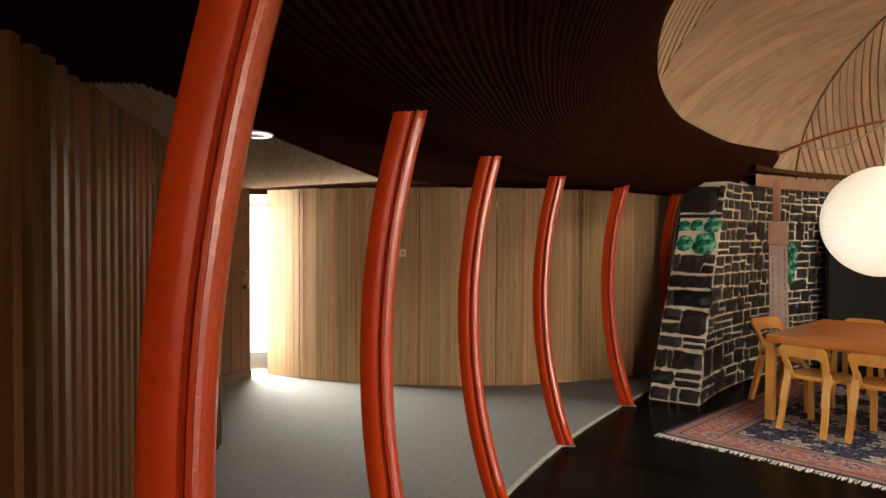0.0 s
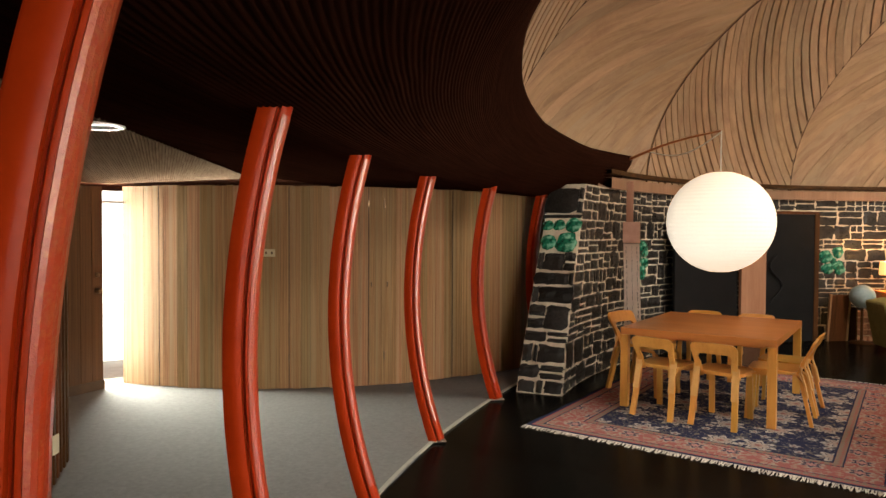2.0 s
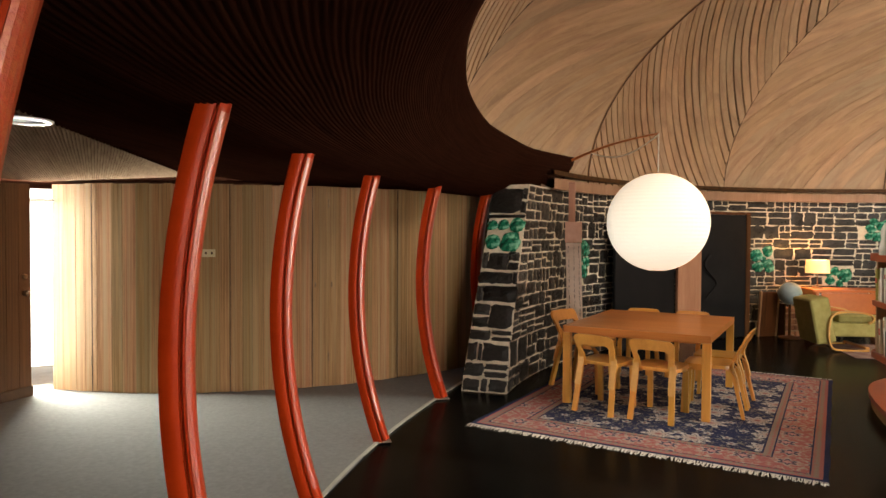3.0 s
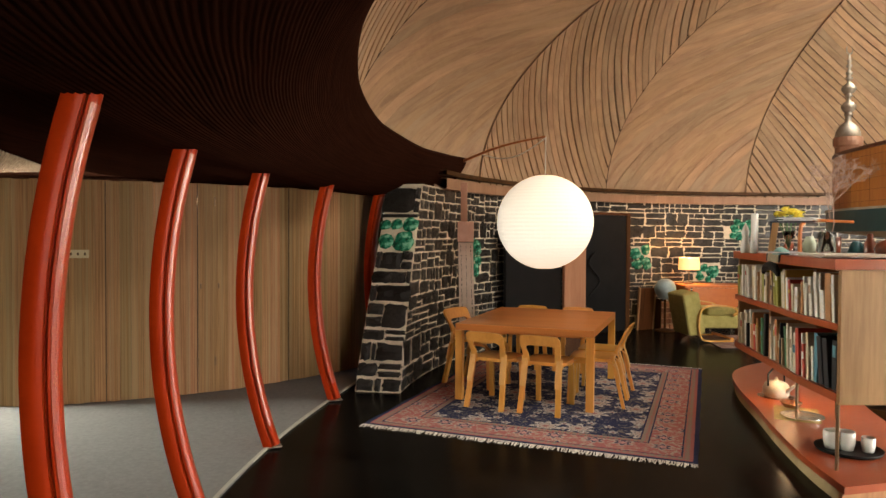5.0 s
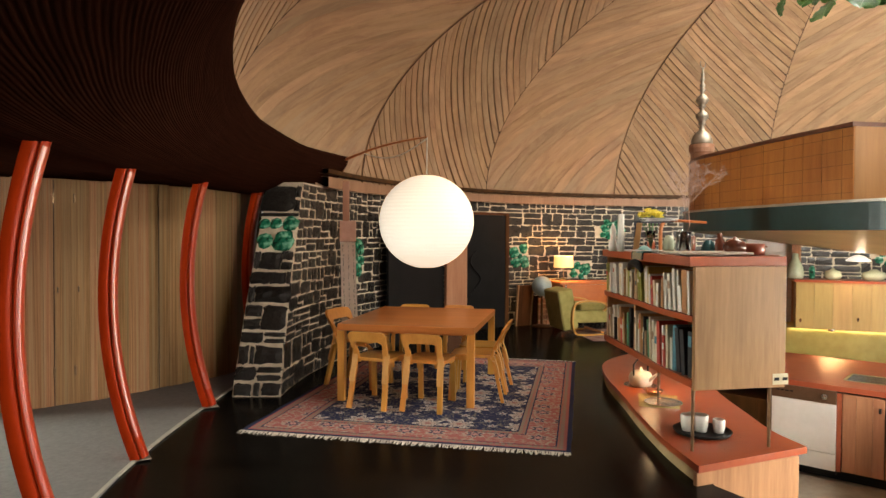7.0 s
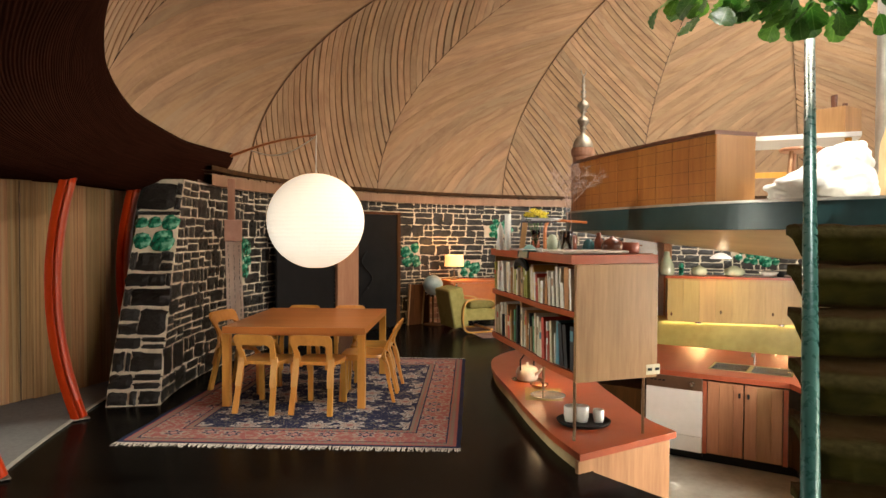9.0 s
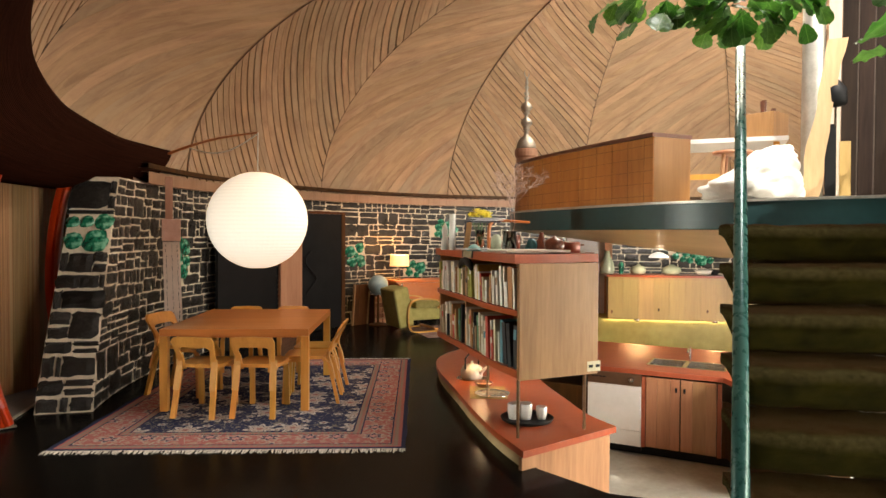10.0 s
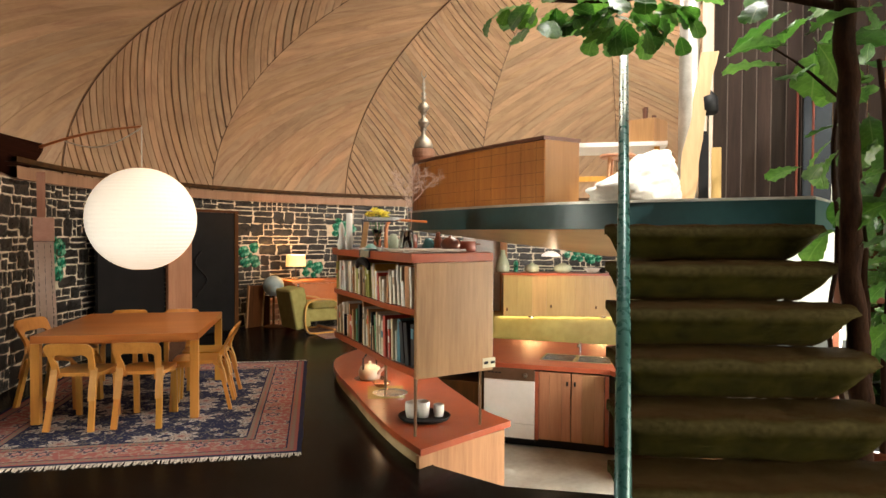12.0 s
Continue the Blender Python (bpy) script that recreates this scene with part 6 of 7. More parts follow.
    stand = thing("bent_rack", "bent wooden rack with a dark shelf on the bookcase", "rack", pose(4.56, 3.46, T, 0, 0, -56))
    for y in (-0.06, 0.06):
        part("hoop", tube(spline([(-0.09, y, 0), (-0.09, y, 0.16), (-0.07, y, 0.23), (-0.01, y, 0.25), (0.25, y, 0.235)], 4), 0.010, 7), M_armwood, stand)
    part("shelf", box(0.30, 0.16, 0.010, (-0.14, 0, 0.232)), M_navy, stand, "dark blue shelf")
    part("leg", box(0.012, 0.15, 0.231, (-0.28, 0, 0)), M_navy, stand)
    pr = random.Random(41)
    for q in range(7):
        solo("paper_sheet", box(0.21, 0.29, 0.003, (0, 0, 0)), M_paper, "loose sheet of paper in a pile on the rack", "paper", stand.matrix_world @ pose(-0.10 + pr.uniform(-0.03, 0.03), pr.uniform(-0.03, 0.03), 0.2435 + 0.0036 * q, 0, 0, pr.uniform(-14, 14)), group="pile of papers")
    build_runner(T)


M_navy = surface("navy_lacquer", (0.012, 0.016, 0.03), (0.03, 0.04, 0.065), 5, 0.35, bump=0)
M_redwoodbox = wood("redwood_box", (0.20, 0.05, 0.025), (0.30, 0.085, 0.04), "x", 3, 0.4, 0.05, 0)
M_paleteal = surface("pale_teal_paper", (0.16, 0.34, 0.32), (0.26, 0.46, 0.42), 10, 0.6, bump=0)
M_linen = surface("cream_runner", (0.24, 0.20, 0.13), (0.36, 0.31, 0.21), 30, 0.9, bump=0.3)


def build_runner(T):
    """Cloth laid over the bookcase's edge, with a dark bag hanging below it."""
    i = 14
    p, q = Vector((*BF[i - 1], 0)), Vector((*BF[i + 1], 0))
    d = (q - p).normalized()
    m = Matrix.Translation((BF[i][0], BF[i][1], T)) @ Matrix.Rotation(math.atan2(d.y, d.x), 4, "Z")
    r = thing("cloth_runner", "cream cloth with a dark stripe draped over the bookcase edge", "cloth", m)
    for x0, x1, mat, lab in ((-0.13, 0.12, M_linen, ""), (-0.165, -0.132, M_black, "dark stripe"), (0.122, 0.15, M_black, "dark stripe")):
        rows = []
        for y, z in ((-0.34, 0.003), (-0.1, 0.004), (0.012, 0.005), (0.026, 0.001), (0.029, -0.03), (0.030, -0.055)):
            rows.append([Vector((x0, y, z)), Vector((x1, y, z))])
        bm = sheet(rows)
        bmesh.ops.recalc_face_normals(bm, faces=bm.faces[:])
        bmesh.ops.solidify(bm, geom=bm.faces[:], thickness=0.003)
        part("strip", bm, mat, r, lab)
    arc = [(0.17 * math.cos(a), 0.040, -0.150 + 0.065 * math.sin(a)) for a in np.linspace(0.0, 3.14, 13)]
    part("bag_handle", tube(arc, [0.012 + 0.022 * math.sin(math.pi * k / 12) for k in range(13)], 8), M_black, r, "dark bag handle")


M_paper = surface("printed_paper", (0.46, 0.46, 0.45), (0.76, 0.75, 0.72), 30, 0.7, bump=0)
M_leafstem = surface("green_stem", (0.03, 0.10, 0.02), (0.07, 0.18, 0.04), 10, 0.6, bump=0)
M_twig = surface("dry_twig", (0.34, 0.22, 0.17), (0.50, 0.35, 0.28), 20, 0.8, bump=0)
M_tealglaze = surface("teal_glaze", (0.02, 0.09, 0.10), (0.05, 0.16, 0.17), 8, 0.25, bump=0)
build_small_things()

# ---- sink counter and cupboards ----
FDIR, FBACK = Vector((0.246, -0.969, 0)), Vector((0.969, 0.246, 0))
F0 = Vector((6.40, 3.69, 0))


def sink_place(a, b, z=0.0):
    p = F0 + FDIR * a + FBACK * b
    return Vector((p.x, p.y, z))


SINK_TURN = math.degrees(math.atan2(FDIR.y, FDIR.x))


def build_kitchen():
    top = 0.14
    c = thing("sink_counter", "sink counter with brick-red top and wooden cupboard doors", "counter", Matrix.Translation(sink_place(0, 0)) @ Matrix.Rotation(radians(SINK_TURN), 4, "Z"))
    # local: x along the front, y to the back (away), z up
    bm = bmesh.new()
    for piece in ([(-0.62, 0.0), (1.36, 0.0), (1.89, -0.84), (2.45, -0.48), (2.40, 0.33), (-0.62, 0.33)], [(-0.62, 0.33), (0.58, 0.33), (0.58, 0.72), (-0.62, 0.72)], [(0.93, 0.33), (0.96, 0.33), (0.96, 0.72), (0.93, 0.72)],
                  [(1.34, 0.33), (2.40, 0.33), (2.37, 0.72), (1.34, 0.72)], [(-0.62, 0.72), (2.37, 0.72), (2.3, 1.62), (-0.62, 1.62)]):
        prism(piece, top - 0.05, top, bm)
    part("worktop", bm, M_worktop, c, "brick-red laminate worktop")
    part("carcass", prism([(-0.60, 0.04), (1.385, 0.04), (1.91, -0.79), (2.40, -0.46), (2.25, 1.6), (-0.6, 1.6)], KFLOOR + 0.10, -0.10), M_cedar_dark, c)
    part("kick_board", prism([(-0.58, 0.10), (1.42, 0.10), (1.93, -0.70), (2.30, -0.44), (2.15, 1.5), (-0.5, 1.5)], KFLOOR, KFLOOR + 0.099), M_black, c, "black recessed kick board")
    for i, (x0, x1) in enumerate(((0.625, 0.955), (0.965, 1.30))):
        d = part("door", box(x1 - x0, 0.014, 0.72, ((x0 + x1) / 2, 0.034, KFLOOR + 0.11), 0.002), M_cupdoor, c, "warm brown wooden cupboard door")
        for x, w in ((x0 + 0.055, 0.108), (x0 + 0.175, 0.128), (x0 + 0.285, x1 - x0 - 0.242)):
            part("plank", box(w, 0.012, 0.72, (x, 0.022, KFLOOR + 0.11), 0.002, seg=1), M_cupdoor, d)
        part("pull", box(0.02, 0.018, 0.045, (x1 - 0.035 if i == 0 else x0 + 0.035, 0.010, -0.06), 0.003), M_black, d, "small black pull")
    part("stile", box(0.04, 0.03, 0.73, (0.600, 0.026, KFLOOR + 0.10), 0.002), M_redwoodtrim, c, "red-stained stile")
    part("stile", box(0.04, 0.03, 0.73, (1.328, 0.026, KFLOOR + 0.10), 0.002), M_redwoodtrim, c, "red-stained stile")
    s = thing("sink", "double stainless-steel sink with a tall tap", "sink", c.matrix_world @ Matrix.Translation((0, 0, top)))
    for x0, x1 in ((0.58, 0.93), (0.96, 1.34)):
        bm = bmesh.new()
        y0, y1 = 0.33, 0.72
        rim = [(x0, y0), (x1, y0), (x1, y1), (x0, y1)]
        rows = []
        for off, z in ((-0.015, 0.001), (-0.013, 0.005), (0.004, 0.005), (0.008, 0.0), (0.014, -0.14), (0.03, -0.155)):
            rows.append([Vector((x + (off if x == x0 else -off), y + (off if y == y0 else -off), z)) for x, y in rim])
        sheet(rows, bm, True)
        bm.faces.new([bm.verts.new(p) for p in rows[-1]])
        bmesh.ops.recalc_face_normals(bm, faces=bm.faces[:])
        part("basin", bm, M_steel, s)
        # well floor in darker steel, its shade put into the colour
        part("well", box(x1 - x0 - 0.05, y1 - y0 - 0.05, 0.0008, ((x0 + x1) / 2, (y0 + y1) / 2, -0.1545)), M_shadesteel, s, "steel well darkened for its shade")
    part("tap", tube([(0.95, 0.80, 0), (0.95, 0.80, 0.12), (0.95, 0.78, 0.15), (0.95, 0.62, 0.14), (0.95, 0.60, 0.12)], 0.013, 10), M_steel, s, "chrome tap")
    w = thing("dishwasher", "white front-loading dishwasher with a brown control panel", "dishwasher", c.matrix_world @ Matrix.Translation((0.02, 0.0, KFLOOR)))
    part("cabinet", box(0.56, 0.03, 0.78, (0.28, 0.035, 0.06)), M_black, w)
    part("door", box(0.555, 0.03, 0.46, (0.28, 0.012, 0.26), 0.006), M_white, w, "white enamel door")
    part("lower_panel", box(0.555, 0.03, 0.155, (0.28, 0.014, 0.10), 0.006), M_white, w)
    p = part("control_panel", box(0.555, 0.034, 0.125, (0.28, 0.010, 0.723), 0.004), M_brownpanel, w, "brown control panel with a round dial")
    part("dial", lathe([(0.001, 0.016), (0.026, 0.014), (0.030, 0.0), (0.001, 0.0)], 16, m=Matrix.Translation((0.46, -0.008, 0.785)) @ Matrix.Rotation(radians(90), 4, "X")), M_steel, p)
    for i in range(4):
        part("button", box(0.028, 0.008, 0.012, (0.06 + 0.04 * i, -0.010, 0.79), 0.001, seg=1), M_black, p)
    # splash wall, upper cupboard and its light
    Ua, Ub = Vector((8.02, 4.42, 0)), Vector((8.86, 3.10, 0))
    ud = (Ub - Ua).normalized()
    um = Matrix.Translation(Ua) @ Matrix.Rotation(math.atan2(ud.y, ud.x), 4, "Z")
    sp = thing("splash_wall", "pale yellow rounded splash wall behind the sink", "splashback", um @ Matrix.Translation((0, 0.18, top)))
    part("sheet", box(2.9, 0.05, 0.63, (1.0, 0.0, -0.30), 0.006), M_mustard, sp)
    u = thing("upper_cupboard", "long knotty-pine wall cupboard with a red top", "cupboard", um @ Matrix.Translation((0.12, -0.06, 0.43)))
    L = 2.7
    part("carcass", box(L, 0.32, 0.545, (L / 2 - 0.02, 0.19, 0.0)), M_pine, u)
    n = 14
    for i in range(n):
        w_ = L / n
        part("board", box(w_ - 0.001, 0.022, 0.545, (w_ * (i + 0.5) - 0.02, 0.015, 0.0), 0.0015, seg=1), M_pine, u)
    part("top", box(L + 0.05, 0.40, 0.03, (L / 2 - 0.02, 0.18, 0.547), 0.003), M_redtop, u, "brick-red top")
    rnd = random.Random(9)
    for x, z in ((0.03, 0.09), (0.62, 0.13), (1.22, 0.12), (1.75, 0.12)):
        part("knot", lathe([(0.001, 0.004), (0.010, 0.004), (0.022, 0.0025), (0.026, 0.0), (0.001, 0.0)], 12, m=Matrix.Translation((x, 0.0035, z)) @ Matrix.Rotation(radians(90), 4, "X") @ Matrix.Diagonal((0.5, rnd.uniform(0.8, 1.2), 1, 1))), M_cedar_dark, u, "dark knot")
    solo("strip_light", tube([(0.17, 0.20, 0.4225), (2.5, 0.20, 0.4225)], 0.007, 8), glow("warm_tube", (1.0, 0.93, 0.76), 1.3), "lit tube lamp under the wall cupboard", "lamp", um)
    lamp("strip_lamp", "AREA", um @ Matrix.Translation((1.2, 0.16, 0.40)) @ Matrix.Rotation(radians(25), 4, "X"), 4.2, (1.0, 0.84, 0.50), size=2.3, size_y=0.06)
    for x in (0.476, 1.444):
        pk = thing("puck_light", "small round lamp under the wall cupboard", "lamp", um @ Matrix.Translation((x, 0.0, 0.43)))
        part("case", lathe([(0.001, -0.001), (0.045, -0.001), (0.045, -0.022), (0.036, -0.026), (0.034, -0.018), (0.001, -0.018)], 18), M_steel, pk)
        part("lens", lathe([(0.033, -0.0185), (0.033, -0.021), (0.001, -0.022)], 18), glow("warm_lens", (1.0, 0.72, 0.36), 6.0), pk, "glowing lens")
        lamp("puck_lamp", "AREA", um @ Matrix.Translation((x, -0.02, 0.400)) @ Matrix.Rotation(radians(-48), 4, "X"), 3.2, (1.0, 0.55, 0.22), size=0.06, size_y=0.06).data.spread = radians(80)
    zt = 0.43 + 0.578
    for x, prof, mat, lab, cat in ((0.10, [(0.001, 0), (0.085, 0), (0.10, 0.05), (0.085, 0.14), (0.04, 0.24), (0.032, 0.30), (0.03, 0.305), (0.001, 0.305)], M_celadon, "tall pale green bottle vase", "vase"),
                                   (0.50, [(0.001, 0), (0.07, 0), (0.10, 0.04), (0.08, 0.10), (0.03, 0.115), (0.015, 0.135), (0.001, 0.137)], M_celadon, "gray-green stoneware teapot", "teapot"),
                                   (0.92, [(0.001, 0), (0.09, 0), (0.13, 0.05), (0.11, 0.095), (0.06, 0.11), (0.03, 0.13), (0.001, 0.13)], M_celadon, "wide gray-green lidded bowl", "bowl"),
                                   (1.32, [(0.001, 0), (0.06, 0), (0.12, 0.06), (0.115, 0.065), (0.05, 0.015), (0.001, 0.012)], M_ceramic, "shallow white bowl", "bowl"),
                                   (1.46, [(0.001, 0), (0.04, 0), (0.045, 0.07), (0.04, 0.07), (0.001, 0.01)], M_black, "small black cup", "cup"),
                                   (0.28, [(0.001, 0), (0.03, 0), (0.035, 0.12), (0.02, 0.16), (0.001, 0.16)], M_cullet, "green glass bottle", "bottle")):
        solo(cat, lathe(prof, 22), mat, lab + " on the wall cupboard", cat, um @ Matrix.Translation((x, 0.12, zt)), True)
    # white drawers and pale post beyond
    wd = thing("white_shelf_unit", "white-painted unit of small shelves beyond the kitchen", "shelf unit", Matrix.Translation((8.54, 4.93, 0)) @ Matrix.Rotation(radians(-56), 4, "Z"))
    part("body", box(0.55, 0.3, 1.55, (0, 0.02, 0)), M_white, wd)
    for j in range(10):
        part("front", box(0.50, 0.015, 0.085, (0, -0.14, 0.42 + j * 0.115), 0.003, seg=1), M_white, wd)
        part("label_bar", box(0.12, 0.004, 0.022, (-0.1 + 0.14 * (j % 2), -0.1495, 0.45 + j * 0.115)), M_fascia, wd, "small red-brown label")
    solo("pale_post", box(0.10, 0.10, 2.3, (0, 0, KFLOOR), 0.004), M_maple, "pale wooden post beyond the kitchen", "post", pose(8.52, 4.57, 0, 0, 0, 30))
    pd = thing("dish_lamp", "white enamel dish lamp, lit, hung over the kitchen", "pendant lamp", pose(8.09, 3.65, 1.245) @ Matrix.Scale(0.74, 4))
    part("dish", lathe([(0.03, 0.09), (0.08, 0.075), (0.16, 0.02), (0.165, 0.0), (0.155, 0.005), (0.07, 0.06), (0.02, 0.07)], 26), glow("lit_white_enamel", (1.0, 0.90, 0.76), 0.9), pd, "glowing white dish", True)
    part("bulb", lathe([(0.001, -0.005), (0.03, 0.01), (0.035, 0.035), (0.02, 0.06), (0.001, 0.06)], 12), M_bulb, pd, "glowing bulb", True)
    part("cord", tube([(0, 0, 0.08), (0, 0, 0.19)], 0.005, 6), M_black, pd)
    lamp("dish_bulb", "POINT", pose(8.09, 3.65, 1.225), 9, (1.0, 0.82, 0.58), size=0.04)
    lamp("ledge_spot", "SPOT", look((4.98, 3.98, 0.535), (4.96, 3.98, 0.13)), 17, (1.0, 0.62, 0.28), size=0.03, cone=150)
    solo("puck_lamp", lathe([(0.001, 0.0), (0.04, 0.0), (0.045, 0.012), (0.001, 0.012)], 18), M_bulb, "small round lamp under the bookcase, lit", "lamp", pose(4.98, 3.98, 0.5375), True)


M_shadesteel = surface("shaded_steel", (0.10, 0.10, 0.10), (0.2, 0.2, 0.2), 9, 0.35, metal=0.8, bump=0)
M_brownpanel = surface("brown_panel", (0.10, 0.055, 0.03), (0.15, 0.085, 0.05), 4, 0.35, bump=0, metal=0.3)
M_redwoodtrim = surface("red_trim", (0.26, 0.06, 0.025), (0.34, 0.09, 0.04), 6, 0.45, bump=0.05)
M_cupdoor = wood("cupboard_door", (0.28, 0.125, 0.06), (0.46, 0.235, 0.12), "z", 2.0, 0.42, 0.06, 0.1)
M_pine = wood("knotty_pine", (0.34, 0.215, 0.065), (0.50, 0.345, 0.12), "z", 2.2, 0.45, 0.06, 0.06)
M_mustard = surface("mustard_splash", (0.27, 0.20, 0.040), (0.42, 0.33, 0.085), 2, 0.4, bump=0.02)
build_kitchen()

# ---- deck, stair and plants ----
DECK_EDGE = curve([(4.90, 0.42), (4.86, 1.0), (4.86, 1.65), (4.95, 2.28), (5.31, 3.09), (5.94, 4.23), (6.55, 4.80), (7.4, 5.15), (8.4, 4.95), (9.3, 4.1), (9.7, 3.0)])


def build_deck():
    d = thing("deck", "studio deck with a dark teal steel edge over the kitchen", "balcony", kind="structure")
    out = DECK_EDGE
    back = [(9.7, 1.6), (8.6, 0.5), (6.6, 0.30)]
    pts = list(reversed(out)) + list(reversed(back))
    bm = prism(pts, DECK - 0.20, DECK - 0.012)
    bmesh.ops.recalc_face_normals(bm, faces=bm.faces[:])
    part("edge_beam", bm, M_teal, d, "dark teal steel edge")
    bm = prism([(x, y) for x, y in list(reversed(shift(out, 0.012))) + list(reversed(back))], DECK - 0.010, DECK + 0.008)
    bmesh.ops.recalc_face_normals(bm, faces=bm.faces[:])
    part("floor_plate", bm, M_alu, d, "pale worn floor edge")
    # dished underside
    rim = [Vector((x, y, DECK - 0.203)) for x, y in shift(out, -0.05) + back]
    c = Vector((7.42, 2.60, 0))
    rows = []
    for q, z in ((0.0, 0.0), (0.35, -0.10), (0.7, -0.20), (0.97, -0.28)):
        rows.append([p.lerp(Vector((c.x, c.y, p.z)), q) + Vector((0, 0, z)) for p in rim])
    part("soffit", sheet(rows, None, True), M_soffit, d, "golden dished underside", True)


M_palepost = wood("pale_weathered_post", (0.42, 0.33, 0.25), (0.60, 0.50, 0.41), "z", 2, 0.6, 0.1, 0.0)
M_alu = surface("worn_aluminium", (0.42, 0.40, 0.36), (0.6, 0.58, 0.53), 8, 0.4, metal=0.5, bump=0.05)


def build_parapet():
    p = thing("parapet_cabinet", "long curved cabinet faced with orange bamboo blind on the deck", "cabinet")
    front = curve([(4.99, 2.31), (5.34, 3.07), (5.97, 4.20), (6.55, 4.72), (7.2, 5.0)])
    inner = shift(front, -0.36)
    z0, z1 = DECK + 0.009, 2.285
    bm = band(front, inner, z0, z1 - 0.002)
    bmesh.ops.recalc_face_normals(bm, faces=bm.faces[:])
    part("body", bm, M_maplewarm, p, "warm plywood body")
    bm = band(shift(front, 0.02), shift(inner, -0.015), z1, z1 + 0.028)
    bmesh.ops.recalc_face_normals(bm, faces=bm.faces[:])
    part("cap", bm, M_capwood, p, "dark brown cap board")
    part("blind", fence(shift(front, 0.004), z0 + 0.004, z1 - 0.004, 0.008), M_bamboo, p, "orange-brown bamboo blind")
    f2 = shift(front, 0.013)
    for k in range(5):
        z = z0 + 0.05 + k * 0.098
        part("stitch_line", tube([(x, y, z) for x, y in f2], 0.0013, 4), M_groove, p)
    for i in range(1, len(f2), 2):
        part("stick_line", tube([(f2[i][0], f2[i][1], z0 + 0.01), (f2[i][0], f2[i][1], z1 - 0.01)], 0.0012, 4), M_groove, p)
    f = thing("finial", "tall pewter finial with stacked knobs on a wooden drum", "finial", pose(6.28, 4.40, DECK + 0.008))
    part("drum", lathe([(0.001, 0), (0.11, 0), (0.11, 0.60), (0.125, 0.62), (0.13, 0.66), (0.125, 0.70), (0.001, 0.70)], 22), M_fascia, f, "reddish wooden drum")
    prof = [(0.001, 0.70), (0.105, 0.70), (0.110, 0.715), (0.106, 0.75), (0.085, 0.80), (0.050, 0.835), (0.028, 0.85), (0.025, 0.905), (0.040, 0.915), (0.040, 0.925), (0.026, 0.935), (0.045, 0.955), (0.064, 0.985), (0.064, 1.005), (0.045, 1.035), (0.022, 1.05),
            (0.020, 1.085), (0.036, 1.095), (0.036, 1.105), (0.022, 1.115), (0.048, 1.135), (0.064, 1.16), (0.062, 1.18), (0.040, 1.21), (0.018, 1.225), (0.018, 1.25), (0.032, 1.262), (0.032, 1.275), (0.016, 1.29),
            (0.030, 1.31), (0.030, 1.325), (0.014, 1.34), (0.013, 1.365), (0.024, 1.38), (0.024, 1.395), (0.012, 1.41), (0.020, 1.435), (0.010, 1.455), (0.007, 1.50), (0.001, 1.50)]
    part("spire", lathe(prof, 22), M_pewter, f, "pewter spire", True)
    cres = [(0.045 * math.sin(a) , 0, 1.545 - 0.045 * math.cos(a)) for a in np.linspace(-2.3, 2.3, 13)]
    part("crescent", tube(cres, [0.002 + 0.005 * math.sin(math.pi * i / 12) for i in range(13)], 6), M_pewter, f)


M_pewter = surface("pewter", (0.24, 0.21, 0.17), (0.44, 0.40, 0.34), 10, 0.52, metal=0.95, bump=0.05)
M_maplewarm = wood("warm_ply", (0.26, 0.115, 0.035), (0.40, 0.195, 0.065), "z", 1.6, 0.42, 0.05, 0.0)
M_capwood = wood("dark_cap", (0.09, 0.03, 0.015), (0.17, 0.06, 0.03), "x", 3, 0.4, 0.05, 0.0)


